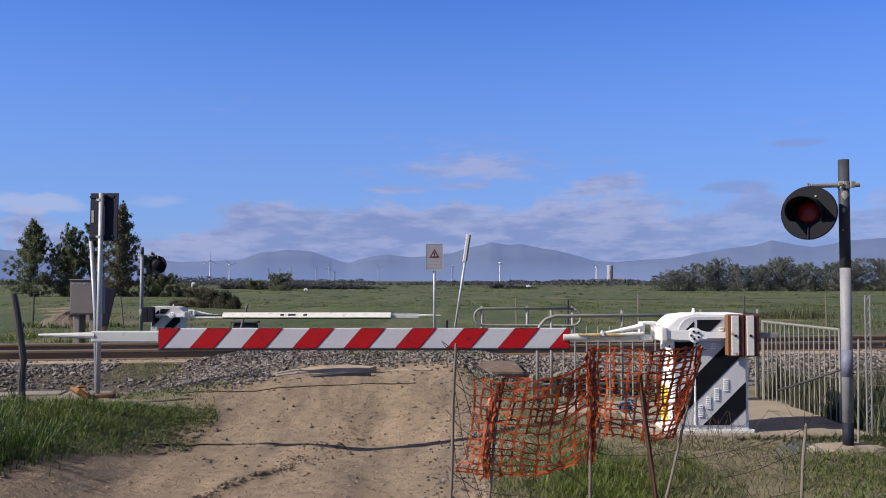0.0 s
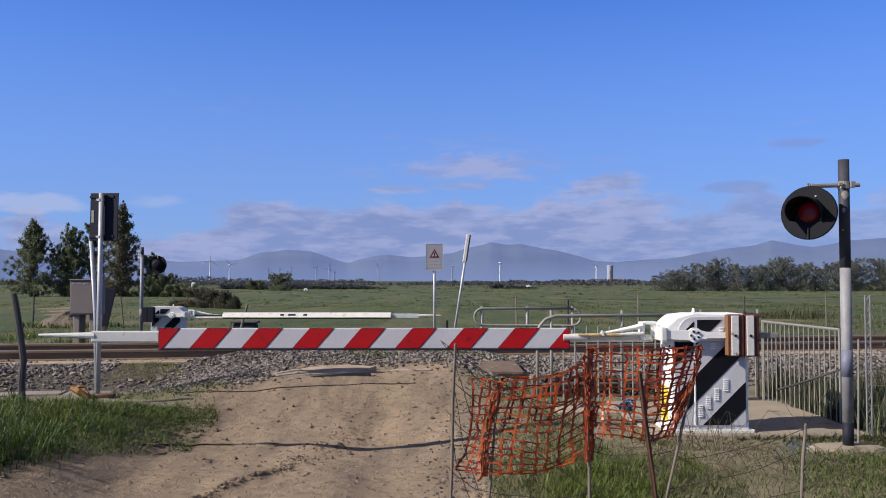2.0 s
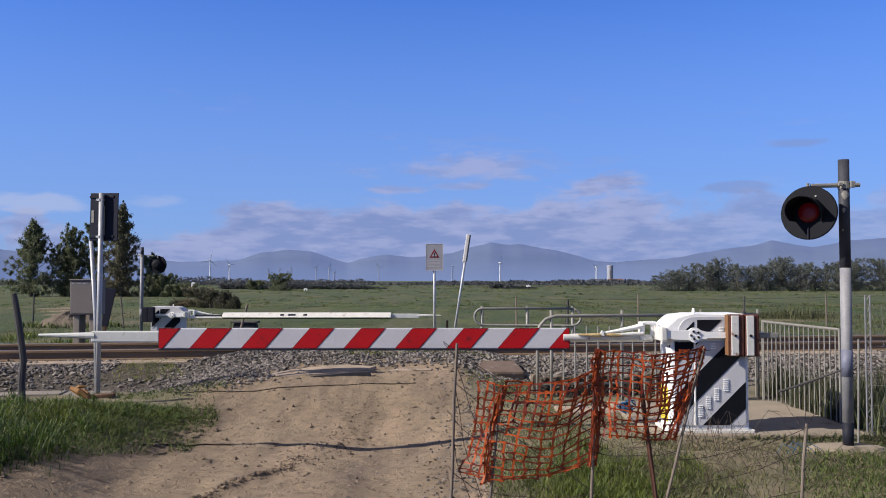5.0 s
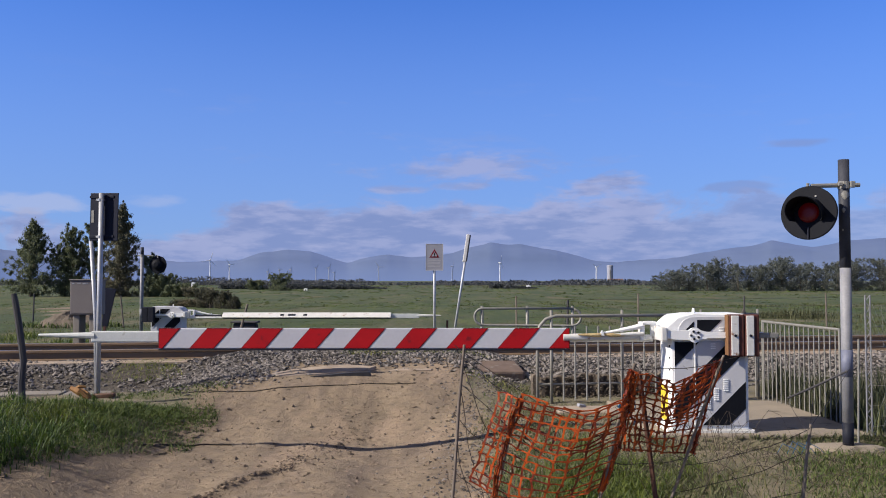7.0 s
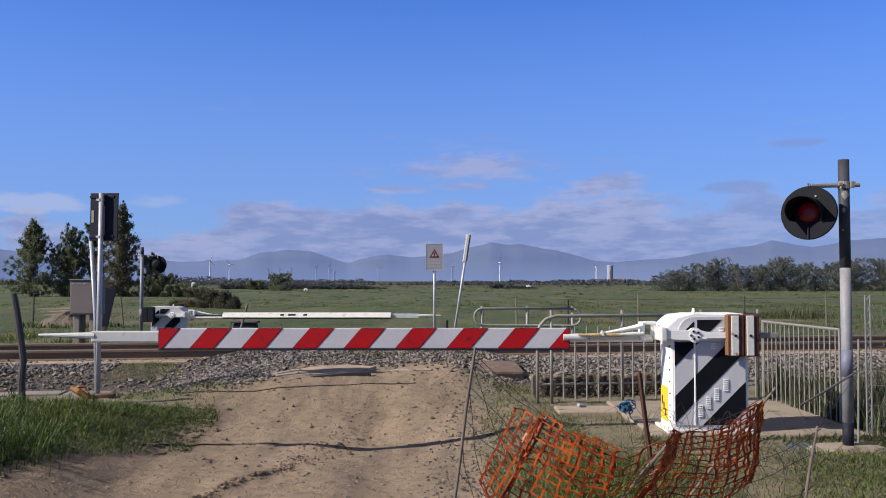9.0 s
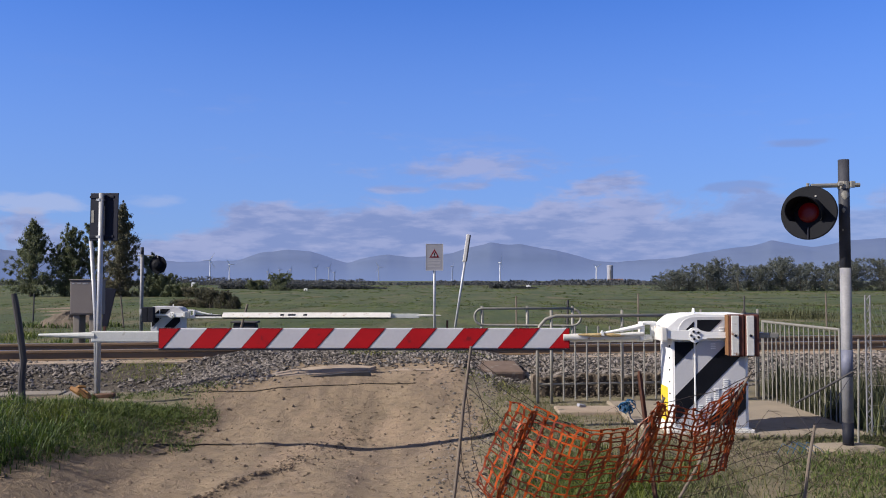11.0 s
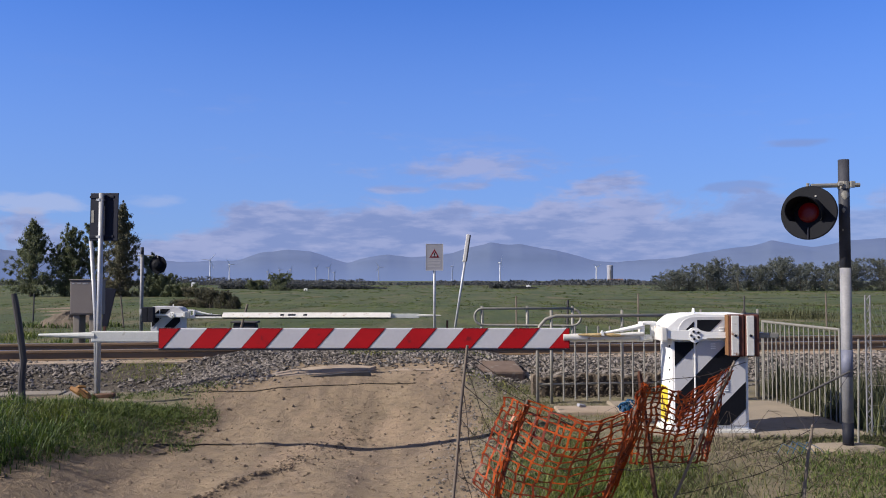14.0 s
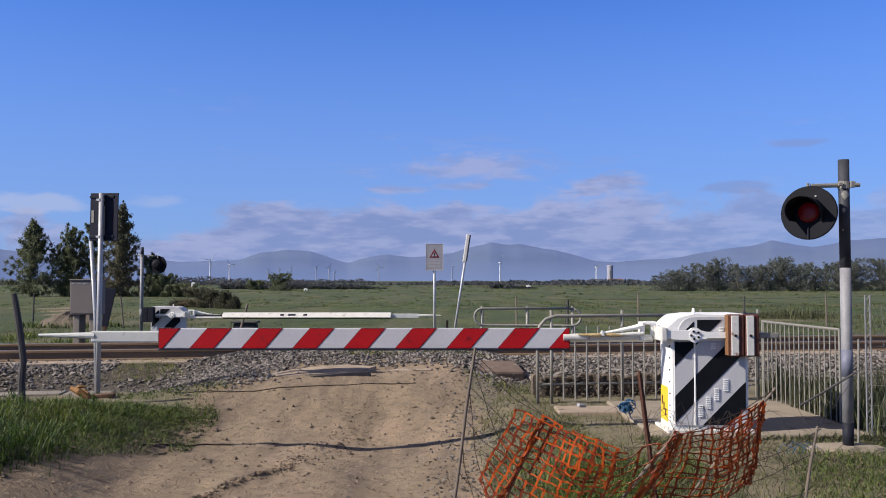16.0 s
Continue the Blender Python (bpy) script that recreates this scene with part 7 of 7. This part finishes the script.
NET_WEST_DOWN = (
    ((0.41, 4.77, 0.78), (0.53, 4.70, 0.73), (0.65, 4.58, 0.69), (0.76, 4.46, 0.655), (0.88, 4.40, 0.615)),
    ((0.34, 4.83, 0.63), (0.46, 4.78, 0.54), (0.59, 4.69, 0.49), (0.72, 4.60, 0.45), (0.87, 4.54, 0.43)),
    ((0.26, 4.90, 0.47), (0.38, 4.86, 0.35), (0.52, 4.80, 0.29), (0.67, 4.74, 0.25), (0.85, 4.70, 0.24)),
    ((0.20, 4.96, 0.31), (0.28, 4.94, 0.16), (0.44, 4.90, 0.08), (0.60, 4.86, 0.05), (0.83, 4.84, 0.05)),
)
NET_WEST = (NET_WEST_UPRIGHT, NET_WEST_HALF, NET_WEST_DOWN)
NET_EAST_UPRIGHT = (
    ((0.88, 5.05, 1.09), (1.05, 5.01, 1.10), (1.27, 5.01, 1.08), (1.53, 5.05, 1.10)),
    ((0.88, 5.05, 0.92), (1.03, 5.01, 0.92), (1.25, 5.01, 0.91), (1.50, 5.05, 0.94)),
    ((0.88, 5.05, 0.75), (1.02, 5.01, 0.73), (1.23, 5.01, 0.71), (1.43, 5.05, 0.74)),
    ((0.89, 5.05, 0.60), (1.01, 5.01, 0.59), (1.21, 5.01, 0.57), (1.36, 5.05, 0.58)),
)
NET_EAST_HALF = (
    ((1.04, 4.71, 0.99), (1.18, 4.71, 0.97), (1.33, 4.77, 0.92), (1.59, 4.87, 1.04)),
    ((1.04, 4.80, 0.85), (1.16, 4.79, 0.84), (1.33, 4.83, 0.80), (1.555, 4.92, 0.89)),
    ((1.04, 4.88, 0.70), (1.16, 4.86, 0.69), (1.31, 4.89, 0.67), (1.515, 4.95, 0.71)),
    ((1.05, 4.95, 0.52), (1.15, 4.93, 0.52), (1.30, 4.94, 0.51), (1.46, 4.98, 0.50)),
)
NET_EAST_DOWN = (
    ((1.17, 4.29, 0.73), (1.30, 4.37, 0.73), (1.51, 4.50, 0.73), (1.74, 4.64, 0.83)),
    ((1.17, 4.47, 0.58), (1.33, 4.54, 0.58), (1.53, 4.63, 0.57), (1.745, 4.72, 0.66)),
    ((1.14, 4.66, 0.41), (1.33, 4.70, 0.41), (1.55, 4.75, 0.39), (1.755, 4.80, 0.47)),
    ((1.07, 4.82, 0.22), (1.30, 4.85, 0.20), (1.53, 4.84, 0.23), (1.74, 4.86, 0.36)),
)
NET_EAST = (NET_EAST_UPRIGHT, NET_EAST_HALF, NET_EAST_DOWN)
# each stake: its foot, and its top in the three shapes
STAKES = (
    ((0.035, 5.030, 0.000), ((0.077, 5.048, 1.128), (0.126, 4.987, 1.136), (0.193, 4.917, 1.154))),
    ((0.245, 5.030, 0.000), ((0.338, 5.048, 0.868), (0.440, 4.917, 0.813), (0.571, 4.741, 0.731))),
    ((0.858, 5.030, 0.000), ((0.875, 5.048, 1.101), (1.057, 4.741, 1.000), (1.170, 4.302, 0.718))),
    ((1.253, 5.030, 0.000), ((1.539, 5.048, 1.111), (1.587, 4.829, 1.061), (1.752, 4.653, 0.837))),
    ((1.276, 5.030, 0.000), ((1.152, 5.005, 0.969), (1.152, 5.005, 0.969), (1.152, 5.005, 0.969))),
    ((2.084, 5.030, 0.000), ((2.186, 5.136, 0.640), (2.195, 5.092, 0.644), (2.197, 5.005, 0.652))),
)
POLE = (((2.704, 6.900, 0.609), (3.126, 6.700, 0.798)), ((2.780, 6.900, 0.545), (3.192, 6.700, 0.794)), ((2.866, 6.900, 0.477), (3.272, 6.700, 0.794)))
SHAPE_AT = (0.0, 0.45, 1.0)
# how far the wind has pushed the net down, over time
SWAY = ((0.0, 0.0), (0.5, 0.0), (1.0, -0.02), (1.5, -0.01), (2.0, -0.03), (2.5, -0.04), (3.0, -0.025), (3.5, 0.005), (4.0, 0.015), (4.6, 0.03), (5.3, 0.10), (5.9, 0.20), (6.3, 0.265), (6.7, 0.36), (7.0, 0.45), (7.5, 0.64), (8.0, 0.85), (8.5, 0.975), (9.0, 1.0), (9.4, 0.95), (10.3, 0.84), (11.2, 0.78), (12.0, 0.77), (12.6, 0.76), (13.0, 0.70), (13.5, 0.62), (14.0, 0.60), (14.5, 0.70), (15.0, 0.86), (15.5, 0.97), (16.0, 1.0))


def blend3(a, b, c, q):
    """Through three shapes, smoothly."""
    x0, x1, x2 = SHAPE_AT
    return a * ((q - x1) * (q - x2) / ((x0 - x1) * (x0 - x2))) + b * ((q - x0) * (q - x2) / ((x1 - x0) * (x1 - x2))) + c * ((q - x0) * (q - x1) / ((x2 - x0) * (x2 - x1)))


def spline_weights(n, u):
    """Catmull-Rom weights of n control points at u in 0..1."""
    t = u * (n - 1)
    i = min(int(t), n - 2)
    f = t - i
    w = np.zeros(n)
    ks = (-0.5 * f + f * f - 0.5 * f ** 3, 1 - 2.5 * f * f + 1.5 * f ** 3, 0.5 * f + 2 * f * f - 1.5 * f ** 3, -0.5 * f * f + 0.5 * f ** 3)
    for k, val in zip((i - 1, i, i + 1, i + 2), ks):
        if k < 0:
            w[0] += 2 * val
            w[1] -= val
        elif k > n - 1:
            w[n - 1] += 2 * val
            w[n - 2] -= val
        else:
            w[k] += val
    return w


def net_nodes(shapes, cols, rows, seed):
    """Places of the net's knots for each moment of SWAY: moments x rows x cols x 3."""
    rng = np.random.default_rng(seed)
    sh = np.array(shapes)
    us = np.clip(np.linspace(0, 1, cols) + rng.normal(0, 0.012, cols), 0, 1)
    vs = np.clip(np.linspace(0, 1, rows) + rng.normal(0, 0.012, rows), 0, 1)
    wu = np.array([spline_weights(sh.shape[2], u) for u in us])
    wv = np.array([spline_weights(sh.shape[1], v) for v in vs])
    jit = rng.normal(0, 0.005, (rows, cols, 3))
    ph = rng.random((rows, cols)) * 0.9 + us[None] * 7 + vs[:, None] * 4
    out = []
    for t, q in SWAY:
        ctl = blend3(sh[0], sh[1], sh[2], q)
        g = np.einsum("rv,cu,vuk->rck", wv, wu, ctl) + jit
        g[..., 1] += 0.012 * np.sin(2.2 * t + ph)
        g[..., 2] += 0.004 * np.sin(2.9 * t + ph * 1.3)
        g[..., 2] = np.maximum(g[..., 2], 0.015)
        out.append(g)
    return np.array(out)


def bar_mesh(name, length, ends, mid, thick, material, bow=0.0):
    """A flat plastic strap along z, wider where it joins the others, bowed sideways by bow."""
    bm = bm_new()
    zs = (-0.5, -0.30, 0.0, 0.30, 0.5)
    ws = (ends, mid * 1.15, mid, mid * 1.15, ends)
    rings = [[bm.verts.new((sx * w / 2 + bow * (1 - 4 * z * z), sy * thick / 2, z * length)) for sx, sy in ((-1, -1), (1, -1), (1, 1), (-1, 1))] for z, w in zip(zs, ws)]
    for a, b in zip(rings, rings[1:]):
        for k in range(4):
            bm.faces.new((a[k], a[(k + 1) % 4], b[(k + 1) % 4], b[k]))
    bm.faces.new(rings[0][::-1])
    bm.faces.new(rings[-1])
    bmesh.ops.recalc_face_normals(bm, faces=bm.faces)
    me = bpy.data.meshes.new(name)
    bm.to_mesh(me)
    bm.free()
    me.materials.append(material)
    return me


def frame_pose(p, along_dir, normal):
    z = Vector(along_dir).normalized()
    y = Vector(normal)
    y = (y - z * y.dot(z)).normalized()
    x = y.cross(z)
    m = Matrix((x, y, z)).transposed().to_4x4()
    m.translation = p
    return m


MOVING = []


def net(shapes, cols, rows, label, seed, torn=0.03):
    t = thing("safety_net", label, "safety net", (0, 0, 0), group="orange safety nets")
    g = net_nodes(shapes, cols, rows, seed)
    du = np.gradient(g, axis=2)
    dv = np.gradient(g, axis=1)
    nrm = np.cross(du, dv)
    times = [q[0] for q in SWAY]
    cache = {}
    rnd = random.Random(seed)

    def bar(name, a, b, ends, mid):
        if rnd.random() < torn:
            return
        bow = rnd.choice((-0.007, -0.003, 0.002)) if name == "strand" else rnd.choice((-0.002, 0.0, 0.002))
        pa, pb = g[:, a[0], a[1]], g[:, b[0], b[1]]
        ln = float(np.quantile(np.linalg.norm(pb - pa, axis=1), 0.8)) + 0.004
        key = (name, round(ln / 0.006), bow)
        if key not in cache:
            cache[key] = bar_mesh(name, round(ln / 0.006) * 0.006, ends, mid, 0.0022, NET, bow)
        ob = new(name, cache[key])
        ob.parent = t
        nn = nrm[:, a[0], a[1]]
        MOVING.append((ob, [(tm, frame_pose((pa[i] + pb[i]) / 2, pb[i] - pa[i], nn[i])) for i, tm in enumerate(times)]))

    for r in range(rows):
        for c in range(cols - 1):
            bar("strand", (r, c), (r, c + 1), 0.019, 0.0076)
    for c in range(cols):
        for r in range(rows - 1):
            bar("strap", (r, c), (r + 1, c), 0.022, 0.0110)
    return t


net(NET_WEST, 12, 13, "torn orange plastic safety net hanging between stakes", 1)
net(NET_EAST, 11, 13, "orange plastic safety net blown against its stakes", 2)


def gathered(line, spread, shift):
    """Control shapes of a strip of net bunched along a stake: two columns a hand apart."""
    a = np.array(line)
    off = np.array((spread * 0.9, 0.02, 0.0))
    sh = np.array(shift)
    return np.stack([a - off + sh, a + sh * 0.5, a + off + sh], 2)


W, E = np.array(NET_WEST), np.array(NET_EAST)
MID = np.stack([E[:, 0, 0], E[:, 1, 0], E[:, 2, 0], np.array(((0.87, 5.05, 0.45), (0.92, 4.95, 0.29), (0.92, 4.82, 0.05)))], 1)
# the net's upper edge folded over behind itself, and its doubled corner on the east stake
FOLD = np.stack([W[:, 0, 1:] + (0.02, 0.045, 0.015), 0.45 * W[:, 0, 1:] + 0.55 * W[:, 1, 1:] + (0.03, 0.06, 0.0), 0.8 * W[:, 1, 1:] + 0.2 * W[:, 2, 1:] + (0.02, 0.05, 0.0)], 1)
net(FOLD, 8, 5, "upper edge of orange net folded over behind itself", 6, 0.1)
CORNER = np.stack([E[:, 0, 2:] + (-0.02, 0.03, 0.0), E[:, 1, 2:] + (-0.03, 0.035, 0.0), E[:, 2, 2:] + (-0.02, 0.03, 0.0)], 1)
SLACK = np.stack([W[:, :, 4], 0.5 * W[:, :, 4] + 0.5 * MID - (0, 0, 0.02), MID], 2)
net(SLACK, 5, 12, "slack torn strip of orange net beside a bunched one", 8, 0.2)
net(CORNER, 6, 12, "doubled corner of orange net on a stake", 7, 0.08)
net(gathered(MID, 0.030, (0.0, -0.02, 0.0)), 6, 12, "orange safety net bunched tightly along a stake", 3)
net(gathered(W[:, :, 1], 0.022, (0.0, -0.015, 0.0)), 4, 11, "folded strip of orange net tied to a stake", 4)
net(gathered(E[:, :, 3], 0.024, (-0.015, -0.015, 0.0)), 5, 11, "ragged folded edge of orange net on a stake", 5)


def stake_fence():
    t = thing("stake_fence", "rickety fence of thin stakes and rusty wire", "fence", (0, 0, 0))
    times = [q[0] for q in SWAY]
    tops = {}
    for i, (base, ends) in enumerate(STAKES):
        e = [np.array(k) for k in ends]
        b = np.array(base)
        ln = float(np.linalg.norm(e[0] - b))
        bm = bm_new()
        r = (0.0092, 0.0088, 0.0095, 0.0088, 0.0105, 0.0098)[i]
        pipe(bm, [(0, 0, -0.25), (0.004, 0.003, 0.35 * ln), (-0.004, 0, 0.7 * ln), (0, 0, ln)], [r * 1.1, r, r * 1.05, r * 0.85], 8)
        if i == 4:
            brick(bm, (-0.014, -0.003, 0.05), (0.014, 0.003, ln - 0.02), 0.001)
        ob = part("stake", bm, RUST if i == 4 else WOOD_PALE, t, "rusty angle-iron stake" if i == 4 else "")
        rows = []
        for tm, q in SWAY:
            d = blend3(e[0], e[1], e[2], q) - b
            d = d / np.linalg.norm(d)
            rows.append((tm, frame_pose(base, d, (0, 1, 0))))
            tops.setdefault(i, []).append((b, d, ln))
        if i == 4:
            ob.matrix_basis = rows[0][1]
        else:
            MOVING.append((ob, rows))
    # wires from stake to stake
    pairs = ((0, 1, (0.35, 0.62, 0.95), (0.30, 0.6, 0.98)), (0, 1, (0.92, 0.78, 0.5), (0.55, 0.15, 0.05)), (0, 2, (0.97, 0.80), (0.55, 0.25)), (1, 2, (0.3, 0.98), (0.22, 0.7)), (2, 3, (0.2, 0.45, 0.98), (0.18, 0.45, 0.98)), (3, 5, (0.25, 0.40, 0.15), (0.75, 0.95, 0.4)))
    for i, j, fa, fb in pairs:
        for a, b in zip(fa, fb):
            pa = [p + d * l * a for p, d, l in tops[i]]
            pb = [p + d * l * b for p, d, l in tops[j]]
            ln = max(float(np.linalg.norm(y - x)) for x, y in zip(pa, pb))
            bm = bm_new()
            n = 9
            pipe(bm, [(0.004 * math.sin(3.1 * k + i), 0.03 * math.sin(math.pi * k / n) + 0.005 * math.sin(5 * k + a * 9), ln * (k / n - 0.5)) for k in range(n + 1)], 0.0022, 5)
            for k in range(1, n):
                z = ln * (k / n - 0.5)
                yy = 0.03 * math.sin(math.pi * k / n)
                pipe(bm, [(-0.012, yy - 0.01, z - 0.006), (0.012, yy + 0.012, z + 0.008)], 0.0012, 4)
            ob = part("barbed_wire", bm, WIRE, t)
            MOVING.append((ob, [(tm, frame_pose((pa[k] + pb[k]) / 2, pb[k] - pa[k], (0, 0, -1))) for k, tm in enumerate(times)]))
    # loose pole caught in the wires
    e = np.array(POLE)
    ln = float(np.linalg.norm(e[0, 1] - e[0, 0]))
    bm = bm_new()
    pipe(bm, [(0, 0, -ln / 2), (0.004, 0, 0), (0, 0, ln / 2)], [0.009, 0.010, 0.008], 8)
    ob = part("loose_pole", bm, WOOD_DARK, t, "thin dark pole caught in the wire")
    rows = []
    for tm, q in SWAY:
        p = blend3(e[0], e[1], e[2], q)
        rows.append((tm, frame_pose((p[0] + p[1]) / 2, p[1] - p[0], (0, 1, 0))))
    MOVING.append((ob, rows))
    # wires that hold the pole to the stake beside it
    for k, (f, h) in enumerate(((0.0, 0.9), (1.0, 0.98), (0.45, 0.6))):
        pa = [p + d * l * h for p, d, l in tops[5]]
        pb = [blend3(e[0], e[1], e[2], q) for _, q in SWAY]
        pb = [x[0] + (x[1] - x[0]) * f for x in pb]
        ln = max(float(np.linalg.norm(y - x)) for x, y in zip(pa, pb))
        bm = bm_new()
        pipe(bm, [(0, 0, -ln / 2), (0, 0.01, 0), (0, 0, ln / 2)], 0.0018, 4)
        ob = part("wire", bm, WIRE, t)
        MOVING.append((ob, [(tm, frame_pose((pa[i] + pb[i]) / 2, pb[i] - pa[i], (0, 0, -1))) for i, tm in enumerate(times)]))


stake_fence()


def brambles():
    """Dry stems and old wire mesh at the foot of the fence."""
    rng = random.Random(12)
    for x0, x1, y0, y1, n, h in ((1.4, 2.5, 5.7, 6.7, 22, 0.22), (0.2, 0.5, 5.9, 6.6, 4, 0.25), (2.3, 2.9, 6.6, 7.2, 10, 0.16), (1.3, 2.3, 6.3, 7.6, 44, 0.13), (2.2, 3.4, 6.0, 7.5, 44, 0.12), (0.35, 1.2, 5.6, 6.9, 26, 0.12), (1.75, 2.75, 7.7, 8.0, 34, 0.42), (0.45, 1.15, 6.6, 8.6, 22, 0.30)):
        x, y = (x0 + x1) / 2, (y0 + y1) / 2
        t = thing("bramble", "dry dark bramble stems arching in the grass", "bramble", (x, y, gz(x, y)), group="brambles under the fence")
        for k in range(n):
            px, py = rng.uniform(x0, x1) - x, rng.uniform(y0, y1) - y
            a, l = rng.uniform(0, 6.28), rng.uniform(0.15, 0.5)
            hh = h * rng.uniform(0.4, 1.2)
            bm = bm_new()
            pts = [(px + l * f * math.cos(a), py + 0.4 * l * f * math.sin(a), hh * math.sin(math.pi * min(1, f * 0.85 + 0.02)) - 0.01) for f in (0, 0.25, 0.5, 0.75, 1.0)]
            pipe(bm, pts, [0.0026, 0.0022, 0.0018, 0.0014, 0.0009], 5)
            part("stem", bm, STALK, t)


brambles()


# ---- what moves ----
def motions():
    for ob, rows in MOVING:
        walk(ob, rows)
    for rotor, (x, y, h, start, yaw, rate) in zip(ROTORS, TURBINES):
        walk(rotor, [(2.0 * k, pose(0, -3.4, h, 0, start + rate * 2.0 * k, 0)) for k in range(9)])


motions()
